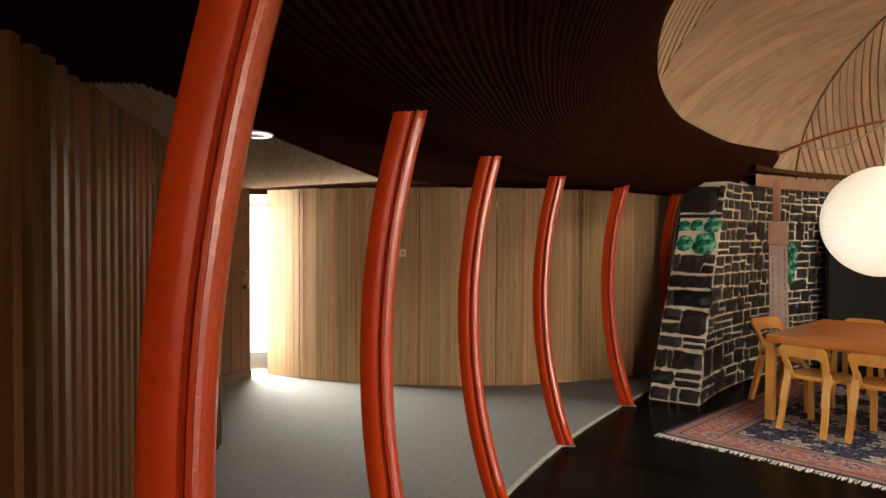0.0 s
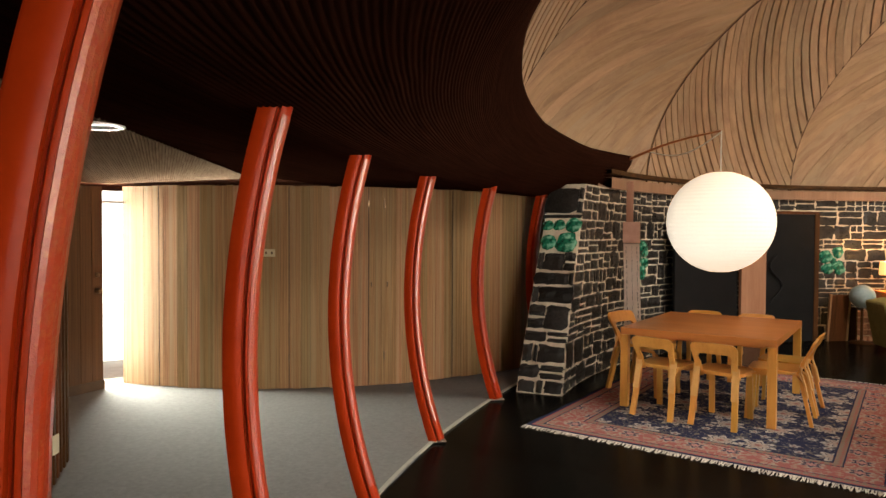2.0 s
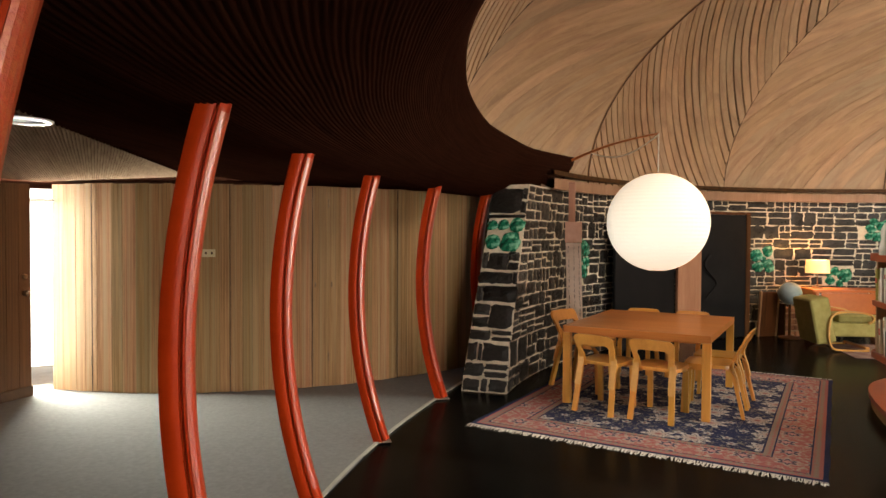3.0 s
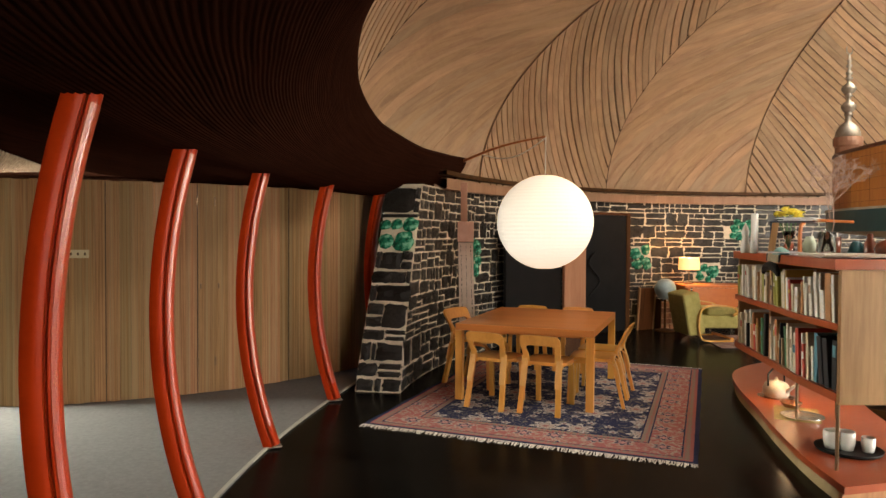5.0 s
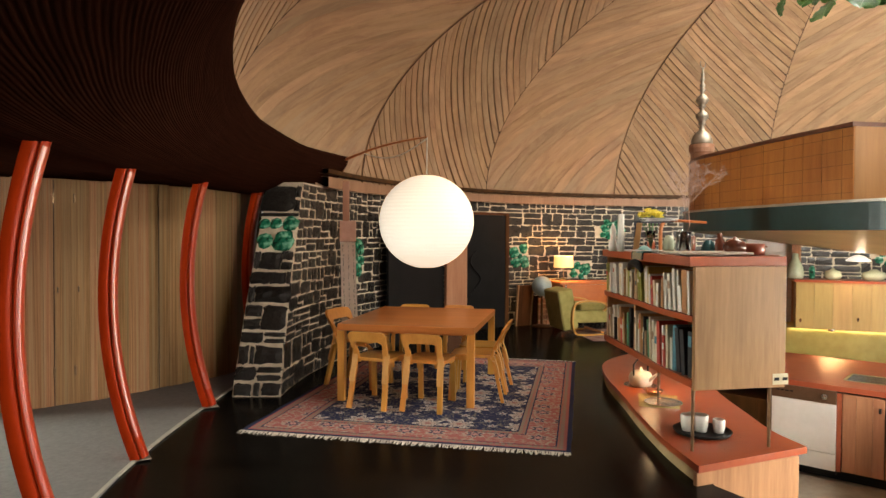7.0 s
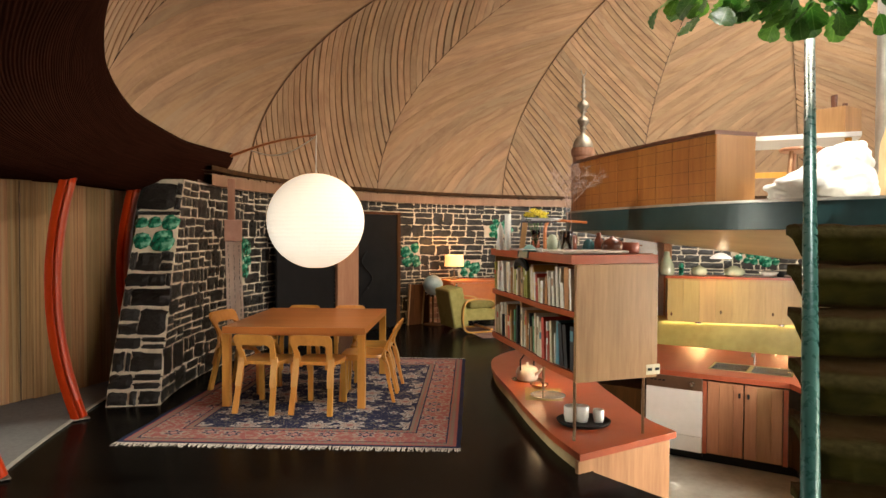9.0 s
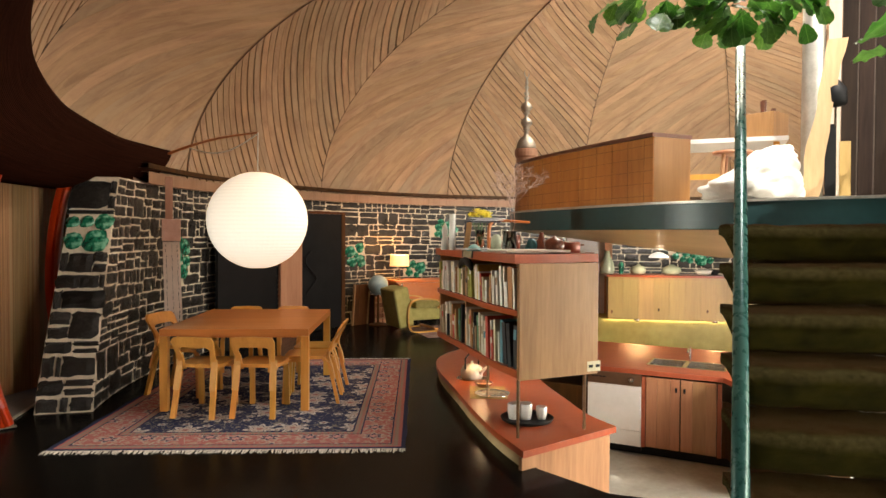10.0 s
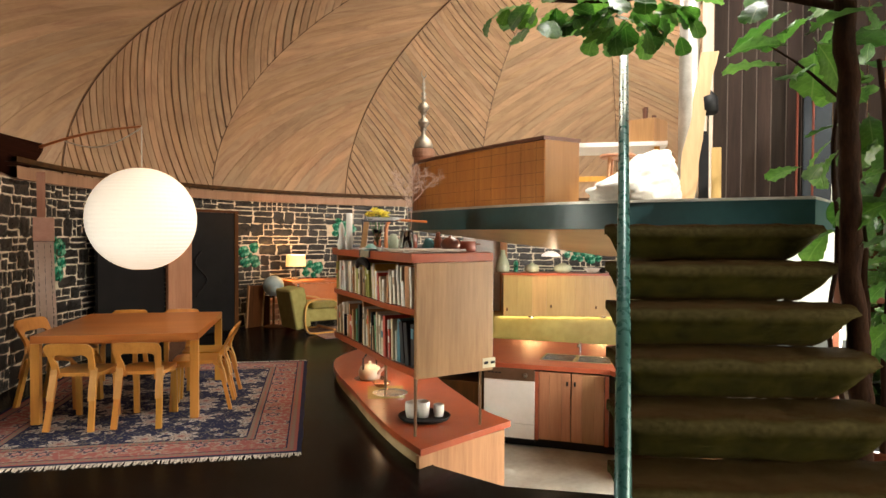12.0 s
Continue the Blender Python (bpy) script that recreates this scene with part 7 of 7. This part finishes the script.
def build_stair():
    s = thing("stair", "open stair with thick olive-green carpeted treads on a teal pipe", "stair")
    rnd = random.Random(31)
    for k in range(8):
        c = back_and_right(1.635 - 0.056 * k, 4.0 - 0.25 * k)
        W, WL = 0.505, 0.665
        rows = []
        n = 64
        for i in range(n + 1):
            x = -WL + (W + WL) * i / n
            e = min(1.0, x / W if x > 0 else -x / WL)
            th = 0.045 + 0.160 * (1 - max(0, (e - (0.60 if x > 0 else 0.88)) / (0.40 if x > 0 else 0.12)) ** 1.5)
            dep = 0.18 * (1 - 0.3 * e ** 5)
            sag = 0.012 * math.sin(x * 5 + k)
            sec = [(-dep - 0.030, -0.028), (-dep - 0.042, -0.25 * th - 0.022), (-dep - 0.012, -0.55 * th), (-dep + 0.035, -th * 0.85), (-dep + 0.12, -th), (dep * 0.5, -th * 0.85), (dep, -0.05), (dep, -0.008), (dep - 0.02, 0.0), (0.0, 0.004), (-dep + 0.05, 0.003), (-dep + 0.005, -0.006)]
            sec = [(p.x, p.y) for p in spline([(y, z, 0) for y, z in sec + sec[:1]], 3)[:-1]]
            rows.append([Vector((x, y + 0.01 * noise.noise((x * 6, y * 9, k)) + 0.006 * noise.noise((x * 40, y * 40, z * 40 + k)), z + sag * 0.4 + 0.010 * noise.noise((x * 9, y * 12, k + 5)) + 0.005 * noise.noise((x * 38, y * 38, z * 38 + k + 9)))) for y, z in sec])
        bm = sheet(rows, None, True)
        bm.faces.new([bm.verts.new(p) for p in rows[0]])
        bm.faces.new([bm.verts.new(p) for p in rows[-1]])
        bmesh.ops.recalc_face_normals(bm, faces=bm.faces[:])
        m = Matrix.Translation((c.x, c.y, 1.585 - 0.2 * k)) @ Matrix.Rotation(radians(-56.66 + rnd.uniform(-0.6, 0.6)), 4, "Z")
        bmesh.ops.transform(bm, matrix=m, verts=bm.verts)
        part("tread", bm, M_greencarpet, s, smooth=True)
    A, B = Vector((4.58, 1.55, 2.67)), Vector((2.36, 0.80, 0.645))
    v = (A - B)
    foot, head = B - v * (0.633 / v.z), A + v * 0.06
    part("pipe", tube([foot, B.lerp(A, 0.3), B.lerp(A, 0.7), head], 0.030, 16), M_pipe, s, "teal-painted sloping steel pipe", True)
    part("foot_plate", box(0.16, 0.16, 0.012, (foot.x, foot.y, 0.0), 0.002), M_pipe, s)


def back_and_right(right, depth):
    """Plan place from metres along and to the right of the stair's view line."""
    return Vector((0.83542 * depth + 0.54961 * right, 0.54961 * depth - 0.83542 * right, 0))


def leaf_mesh(k):
    """A broad lyre-shaped leaf, cupped along its rib; 1 m long, stalk at the origin."""
    rnd = random.Random(k)
    bm = bmesh.new()
    n = 12
    w = [0.02, 0.13, 0.17, 0.24, 0.25, 0.32, 0.31, 0.39, 0.37, 0.42, 0.38, 0.31, 0.13]
    w = [q * rnd.uniform(0.92, 1.10) for q in w]
    rows = []
    for i in range(n + 1):
        t = i / n
        y = 0.10 + 0.90 * t
        droop = -0.28 * t * t
        wave = 0.035 * math.sin(i * 2.2 + k)
        rows.append([Vector((-w[i], y + 0.02, droop + 0.10 * w[i] + wave)), Vector((-w[i] * 0.5, y, droop + 0.035 - wave * 0.4)), Vector((0, y, droop - 0.01)), Vector((w[i] * 0.5, y, droop + 0.035 + wave * 0.4)), Vector((w[i], y + 0.02, droop + 0.10 * w[i] - wave))])
    sheet(rows, bm)
    tube([(0, 0, 0.02), (0, 0.10, 0)], 0.012, 5, bm)
    me = bpy.data.meshes.new("leaf")
    bm.normal_update()
    bm.to_mesh(me)
    bm.free()
    me.shade_smooth()
    me.materials.append(M_leaf)
    return me


def leaf_material():
    m, nt, b = base("fig_leaf")
    v = coords(nt)
    n1 = noise_tex(nt, v, 4.0, 3)
    w = nt.nodes.new("ShaderNodeTexWave")
    w.inputs["Scale"].default_value, w.inputs["Distortion"].default_value = 5.0, 1.5
    w.bands_direction = "Y"
    nt.links.new(v, w.inputs["Vector"])
    f = nmath(nt, "ADD", nmath(nt, "MULTIPLY", n1, 0.95), nmath(nt, "MULTIPLY", w.outputs["Fac"], 0.05))
    col = ramp(nt, f, [(0.3, (0.028, 0.070, 0.021)), (0.7, (0.068, 0.138, 0.043))])
    oi = nt.nodes.new("ShaderNodeObjectInfo")
    hs = nt.nodes.new("ShaderNodeHueSaturation")
    nt.links.new(nmath(nt, "MULTIPLY_ADD", oi.outputs["Random"], 0.7, 0.65), hs.inputs["Value"])
    nt.links.new(nmath(nt, "MULTIPLY_ADD", oi.outputs["Random"], -0.03, 0.515), hs.inputs["Hue"])
    nt.links.new(col, hs.inputs["Color"])
    sp = nt.nodes.new("ShaderNodeSeparateXYZ")
    tcl = nt.nodes.new("ShaderNodeTexCoord")
    nt.links.new(tcl.outputs["Object"], sp.inputs[0])
    ax = nmath(nt, "ABSOLUTE", sp.outputs[0])
    slant = nmath(nt, "FRACT", nmath(nt, "MULTIPLY", nmath(nt, "SUBTRACT", sp.outputs[1], nmath(nt, "MULTIPLY", ax, 0.9)), 7.5))
    vein = nmath(nt, "MAXIMUM", nmath(nt, "LESS_THAN", ax, 0.014), nmath(nt, "MULTIPLY", nmath(nt, "LESS_THAN", slant, 0.09), 0.55))
    nt.links.new(nmix(nt, nmath(nt, "MULTIPLY", vein, 0.6), hs.outputs[0], (0.26, 0.34, 0.15)), b.inputs["Base Color"])
    b.inputs["Roughness"].default_value = 0.30
    tr = nt.nodes.new("ShaderNodeBsdfTranslucent")
    nt.links.new(nmix(nt, 1.0, hs.outputs[0], (2.0, 2.5, 0.95), "MULTIPLY"), tr.inputs["Color"])
    mx = nt.nodes.new("ShaderNodeMixShader")
    mx.inputs[0].default_value = 0.38
    nt.links.new(b.outputs[0], mx.inputs[1])
    nt.links.new(tr.outputs[0], mx.inputs[2])
    nt.links.new(mx.outputs[0], nt.nodes["Material Output"].inputs["Surface"])
    bumped(nt, b, n1, 0.2, 0.02)
    return m


M_leaf = leaf_material()
M_bark = surface("brown_bark", (0.006, 0.0028, 0.0014), (0.036, 0.0155, 0.0075), 16, 0.85, spec=0.08, bump=1.0, stretch=(1, 1, 0.3))


def build_fig(at, stems, leaves, label, seed):
    """A fig tree: stems as lists of points with radii, leaves scattered round given centres."""
    rnd = random.Random(seed)
    t = thing("fig_tree", label, "tree", pose(at[0], at[1], 0))
    inv = Vector((at[0], at[1], 0))
    for i, (pts, r0, r1) in enumerate(stems):
        P = spline([Vector(p) - inv for p in pts], 12)
        n = len(P) - 1
        P = [p + Vector((noise.noise((j * 0.31, seed + 0.3, i)), noise.noise((j * 0.31, seed + 9.3, i)), 0)) * r0 * 0.4 for j, p in enumerate(P)]
        part("trunk" if i == 0 else "branch", tube(P, [(r0 + (r1 - r0) * j / n) * (1 + 0.16 * noise.noise((j * 0.55, seed, i + 0.5))) for j in range(n + 1)], 12), M_bark, t, "" if i else "brown trunk", True)
    shapes = [leaf_mesh(seed * 10 + k) for k in range(5)]
    for c, spread, count, size in leaves:
        c = Vector(c) - inv
        for _ in range(count):
            d = Vector((rnd.gauss(0, 1), rnd.gauss(0, 1), rnd.gauss(0, 0.8)))
            p = c + Vector((d.x * spread[0], d.y * spread[1], d.z * spread[2]))
            s = size * rnd.uniform(0.7, 1.25)
            ob = new("leaf", rnd.choice(shapes))
            ob.parent = t
            a = math.atan2(d.y, d.x) + rnd.uniform(-0.9, 0.9)
            ob.matrix_basis = Matrix.Translation(p) @ Matrix.Rotation(a - math.pi / 2, 4, "Z") @ Matrix.Rotation(rnd.uniform(-1.1, 0.35), 4, "X") @ Matrix.Rotation(rnd.uniform(-0.7, 0.7), 4, "Y") @ Matrix.Diagonal((s, s, s, 1))
    return t


def build_plants():
    build_fig((4.12, 0.16), [([(4.12, 0.16, 0.18), (4.14, 0.15, 0.8), (4.11, 0.20, 1.5), (4.13, 0.22, 2.2), (4.10, 0.26, 3.1)], 0.060, 0.048),
                             ([(4.11, 0.20, 1.5), (4.35, 0.05, 1.9), (4.5, 0.10, 2.5)], 0.022, 0.012),
                             ([(4.13, 0.22, 2.2), (4.2, 0.45, 2.45), (4.25, 0.62, 2.6)], 0.010, 0.005),
                             ([(4.12, 0.24, 2.7), (4.2, 0.9, 2.95), (4.22, 1.5, 3.0), (4.15, 1.9, 3.05)], 0.022, 0.010)],
              [((4.24, 0.44, 2.58), (0.09, 0.07, 0.15), 9, 0.30), ((4.25, 0.20, 2.95), (0.18, 0.16, 0.14), 20, 0.27), ((4.55, 0.0, 2.2), (0.2, 0.12, 0.3), 14, 0.25), ((4.3, -0.05, 1.3), (0.2, 0.08, 0.4), 12, 0.24),
               ((4.30, 1.42, 2.91), (0.08, 0.16, 0.09), 62, 0.172), ((4.14, 1.90, 2.99), (0.07, 0.15, 0.06), 22, 0.172)],
              "tall fig tree with broad green leaves beside the stair", 3)
    build_fig((4.75, 0.12), [([(4.75, 0.12, 0.2), (4.80, 0.14, 1.0), (4.72, 0.18, 1.7), (4.78, 0.22, 2.4), (4.70, 0.26, 3.3)], 0.034, 0.018),
                             ([(4.85, -0.05, 0.2), (4.95, 0.0, 1.2), (4.85, 0.02, 2.1), (4.92, 0.05, 3.2)], 0.022, 0.012),
                             ([(4.70, 0.14, 0.2), (4.57, 0.31, 0.9), (4.62, 0.28, 1.5), (4.56, 0.31, 2.0), (4.61, 0.28, 2.5), (4.58, 0.30, 3.2)], 0.016, 0.010),
                             ([(4.66, 0.04, 0.2), (4.53, 0.04, 1.0), (4.49, 0.00, 1.8), (4.56, 0.05, 2.3), (4.50, 0.02, 2.7), (4.55, 0.05, 3.3)], 0.018, 0.012),
                             ([(4.70, -0.04, 0.2), (4.60, -0.02, 1.2), (4.62, 0.06, 1.9), (4.54, -0.01, 2.4), (4.60, 0.05, 2.9), (4.56, 0.0, 3.4)], 0.012, 0.008)],
              [((4.85, 0.24, 3.0), (0.16, 0.10, 0.25), 13, 0.24), ((5.0, 0.20, 2.3), (0.16, 0.09, 0.40), 16, 0.22), ((5.3, 0.05, 2.8), (0.2, 0.15, 0.5), 20, 0.24), ((4.8, 0.22, 1.75), (0.10, 0.10, 0.35), 8, 0.22), ((5.0, -0.05, 1.0), (0.25, 0.12, 0.45), 18, 0.24), ((5.2, -0.3, 2.2), (0.3, 0.2, 0.5), 12, 0.26)],
              "thinner fig tree with large leaves behind the stair", 5)
    for x, y, r in ((4.12, 0.16, 0.22), (4.79, 0.06, 0.21)):
        p = thing("planter", "round dark clay planter filled with soil", "planter", pose(x, y, 0))
        part("tub", lathe([(0.001, 0), (r * 0.75, 0), (r, 0.28), (r, 0.30), (r - 0.03, 0.30), (r - 0.04, 0.2), (0.001, 0.2)], 24), M_brownglaze, p, smooth=True)
        part("soil", lathe([(r - 0.042, 0.255), (0.001, 0.265)], 20), M_bark, p, "dark soil")


def build_studio_things():
    D = DECK + 0.009
    # heap of white fleece on the deck
    bm = bmesh.new()
    bmesh.ops.create_icosphere(bm, subdivisions=5, radius=1)
    for v in bm.verts:
        f = 1 + 0.26 * noise.noise(v.co * 1.5) + 0.16 * abs(noise.noise(v.co * 3.1)) + 0.05 * noise.noise(v.co * 7.0)
        rise = 0.45 + 0.55 * smooth01((v.co.x + 0.9) / 1.5)
        v.co = Vector((v.co.x * 0.33 * f, v.co.y * 0.28 * f, max(0.0, (0.13 + v.co.z * 0.28 * f) * rise)))
    solo("white_blanket", bm, surface("white_fleece", (0.72, 0.69, 0.62), (0.84, 0.81, 0.75), 14, 0.95, bump=0.5), "crumpled white blanket heaped on the deck", "blanket", pose(5.16, 1.62, D, 0, 0, -60), True)
    tbl = thing("drawing_table", "white-topped drawing table on wooden legs on the deck", "table", pose(6.45, 2.45, D, 0, 0, -70))
    part("tabletop", box(1.3, 0.7, 0.04, (0, 0, 0.57), 0.004), M_white, tbl)
    for sx in (-1, 1):
        for sy in (-1, 1):
            part("leg", box(0.05, 0.05, 0.568, (sx * 0.56, sy * 0.28, 0), 0.003), M_birch, tbl)
    part("rail", box(1.05, 0.03, 0.05, (0, -0.28, 0.25), 0.003), M_birch, tbl)
    st = thing("stool", "wooden stool at the drawing table", "stool", pose(5.85, 2.02, D, 0, 0, 20))
    part("seat", lathe([(0.001, 0.42), (0.15, 0.42), (0.16, 0.435), (0.15, 0.45), (0.001, 0.45)], 22), M_cupdoor, st)
    for i in range(3):
        a = i * 2.1 + 0.4
        part("leg", tube([(0.11 * math.cos(a), 0.11 * math.sin(a), 0.421), (0.17 * math.cos(a), 0.17 * math.sin(a), 0.0)], 0.016, 8), M_cupdoor, st)
    b = thing("tool_box", "tall open wooden box holding chisels and brushes", "box", pose(6.45, 1.93, D + 0.611, 0, 0, -10))
    for x, y, w, d in ((0, -0.12, 0.27, 0.012), (0, 0.12, 0.27, 0.012), (-0.129, 0, 0.012, 0.226), (0.129, 0, 0.012, 0.226)):
        part("side", box(w, d, 0.215, (x, y, 0), 0.001, seg=1), M_maple, b)
    part("bottom", box(0.245, 0.226, 0.012, (0, 0, 0)), M_maple, b)
    for x, y, h in ((-0.06, 0.0, 0.32), (-0.01, 0.02, 0.34), (0.06, -0.02, 0.27)):
        part("tool_handle", tube([(x, y, 0.013), (x * 1.3, y, h)], [0.014, 0.022], 8), M_capwood, b, "turned tool handle")
    # live-edge plank leaning by the wall
    pk = thing("plank", "pale live-edge plank leaning upright on the deck", "plank", pose(5.33, 1.30, D, 0, 0, -75))
    rows = []
    for i in range(13):
        z = 1.15 * i / 12
        l, r = -0.09 + 0.03 * noise.noise((z * 4, 1, 0)) + 0.16 * z, 0.04 + 0.03 * noise.noise((z * 4, 5, 0)) + 0.14 * z
        rows.append([Vector((l, 0.02 + z * 0.10, z)), Vector((r, 0.02 + z * 0.10, z)), Vector((r, 0.06 + z * 0.10, z)), Vector((l, 0.06 + z * 0.10, z))])
    bm = sheet(rows, None, True)
    bm.faces.new([bm.verts.new(p) for p in rows[-1]])
    bm.faces.new([bm.verts.new(p) for p in rows[0]])
    bmesh.ops.recalc_face_normals(bm, faces=bm.faces[:])
    part("board", bm, wood("bleached_plank", (0.45, 0.28, 0.13), (0.62, 0.43, 0.24), "z", 2, 0.5, 0.1, 0), pk)
    for i, (x, h, mat, lab) in enumerate(((0.15, 0.55, M_black, "dark board leaning beside the plank"), (0.235, 0.42, M_pine, "yellow board leaning beside the plank"))):
        solo("leaning_board", box(0.07, 0.03, h, (0, 0, 0), 0.002, m=Matrix.Rotation(radians(-8), 4, "X")), mat, lab, "board", pose(5.45 + 0.03 * i, 1.36 - x, D + 0.003, 0, 0, -75))
    ln = thing("lantern", "small steel lantern hung beside the plank", "lantern", pose(5.52, 1.20, D))
    part("rod", tube([(0, 0, 0), (0, 0, 0.95), (0.05, 0, 1.05), (0.08, 0, 0.98)], 0.008, 6), M_steel, ln)
    part("shade", lathe([(0.02, 0.86), (0.07, 0.80), (0.075, 0.70), (0.06, 0.68), (0.03, 0.67)], 16), M_black, ln, smooth=True)
    # boarded wall and glass post behind the deck
    wl = thing("wall_studio", "dark brown upright-boarded wall at the deck's end", "wall", kind="structure")
    a, e = Vector((6.20, 1.30, 0)), Vector((6.36, 0.42, 0))
    dd = e - a
    n = 8
    for i in range(n):
        p = a + dd * ((i + 0.5) / n)
        m = Matrix.Translation((p.x, p.y, D)) @ Matrix.Rotation(math.atan2(dd.y, dd.x), 4, "Z")
        part("board", box(dd.length / n - 0.008, 0.05, 2.75, (0, 0, 0), 0.004, m=m, seg=1), M_studioboard, wl)
    m = Matrix.Translation((a.x, a.y, D)) @ Matrix.Rotation(math.atan2(dd.y, dd.x), 4, "Z")
    part("backing", box(dd.length, 0.03, 2.75, (dd.length / 2, -0.005, 0), m=m), M_studiojoint, wl)
    part("panel", box(0.20, 0.02, 1.12, (dd.length - 0.11, -0.040, 0), 0.003, m=m), M_bluepanel, wl, "blue-gray painted panel")
    part("brace", box(0.03, 0.02, 0.30, (dd.length - 0.15, -0.062, 0.82), 0.003, m=m @ Matrix.Translation((dd.length - 0.15, 0, 0.82)) @ Matrix.Rotation(radians(55), 4, "Y") @ Matrix.Translation((0.15 - dd.length, 0, -0.82))), M_studioboard, wl, "short slanting brace")
    part("corner_post", box(0.09, 0.09, 2.75, (-0.05, 0, 0), 0.004, m=m), M_palepost, wl, "pale weathered corner post")
    part("corner_sheet", tube([(a.x - 0.02, a.y + 0.20, D), (a.x - 0.02, a.y + 0.20, D + 2.75)], 0.085, 16), M_alu, wl, "bright curved metal corner sheet", True)
    a2, e2 = Vector((6.36, 0.415, 0)), Vector((6.29, -0.40, 0))
    d2 = e2 - a2
    for i in range(7):
        p = a2 + d2 * ((i + 0.5) / 7)
        m = Matrix.Translation((p.x, p.y, D)) @ Matrix.Rotation(math.atan2(d2.y, d2.x), 4, "Z")
        part("board", box(d2.length / 7 - 0.006, 0.05, 2.75, (0, 0, 0), 0.004, m=m, seg=1), M_studioboard, wl)
    for x, y in ((6.24, 0.66), (6.24, 0.545)):
        solo("red_rod", tube([(0, 0, 0), (0, 0, 1.12)], 0.009, 6), M_redrod, "thin red rod standing before the studio wall", "rod", pose(x, y, D))


M_redrod = surface("dull_red_rod", (0.13, 0.022, 0.008), (0.19, 0.04, 0.015), 8, 0.6, bump=0.05)
M_studiojoint = surface("pale_board_joint", (0.06, 0.042, 0.032), (0.10, 0.073, 0.056), 6, 0.8, bump=0)
M_bluepanel = surface("blue_gray_paint", (0.012, 0.018, 0.024), (0.025, 0.034, 0.042), 4, 0.6, bump=0.05)
M_studioboard = wood("studio_board", (0.010, 0.0065, 0.005), (0.034, 0.0215, 0.0155), "z", 2.5, 0.75, 0.1, 0.25, spec=0.12)


def build_glass_wall():
    w = thing("window_1", "tall garden window in a dark frame", "window", kind="structure")
    a, e = Vector((6.42, 0.36, 0)), Vector((5.6, -3.6, 0))
    dd = e - a
    m = Matrix.Translation(a) @ Matrix.Rotation(math.atan2(dd.y, dd.x), 4, "Z")
    n = 4
    for i in range(n + 1):
        part("mullion", box(0.05, 0.08, 4.2, (dd.length * i / n, 0, 0.0), 0.004, m=m), M_capwood, w)
    for z in (0.0, 1.0, 4.15):
        part("rail", box(dd.length, 0.07, 0.05, (dd.length / 2, 0, z + 0.0), 0.004, m=m), M_capwood, w)
    for i in range(n):
        p = part("pane", box(dd.length / n - 0.055, 0.008, 3.05, (dd.length * (i + 0.5) / n, 0, 1.075), m=m), M_pane, w, "clear glass pane")
        p.visible_shadow = False
    setting("ground", prism([(-60, -60), (60, -60), (60, 60), (-60, 60)], -1.3, -1.2), surface("pale_gravel", (0.30, 0.28, 0.22), (0.45, 0.42, 0.35), 3, 0.95, bump=0.3), "pale gravel ground outside", "ground")
    setting("backdrop_garden", box(0.02, 8.0, 4.2, (0, 0, 0), m=Matrix.Translation((11.5, -2.6, -1.2))), glow("garden_haze", (0.95, 1.0, 0.80), 1.1), "bright hazy garden beyond the shrubs", "backdrop")
    # shrubs outside the glass
    rnd = random.Random(6)
    me = leaf_mesh(99)
    vs, fs = [], []
    for _ in range(2600):
        p = Vector((rnd.uniform(7.2, 9.8), rnd.uniform(-3.5, 0.2), 0)) + Vector((0, 0, rnd.random() ** 1.3 * 2.6 - 0.4))
        M = Matrix.Translation(p) @ Euler((rnd.uniform(-1.2, 1.2), rnd.uniform(-1, 1), rnd.uniform(0, 6.28))).to_matrix().to_4x4() @ Matrix.Scale(rnd.uniform(0.12, 0.24), 4)
        o = len(vs)
        vs += [(M @ v.co)[:] for v in me.vertices]
        fs += [[o + i for i in q.vertices] for q in me.polygons]
    mh = bpy.data.meshes.new("garden_shrubs")
    mh.from_pydata(vs, [], fs)
    mh.materials.append(M_leaf)
    tagged(new("garden_shrubs", mh), "sunlit green shrubs outside the window", "shrubs", kind="stuff")


M_pane = glass_mat("window_glass", (0.95, 0.98, 0.97), 0.0, 1.45)
build_deck()
build_parapet()
build_stair()
build_plants()
build_studio_things()
build_glass_wall()

# ---- the single stones of the wall ----
build_stones()
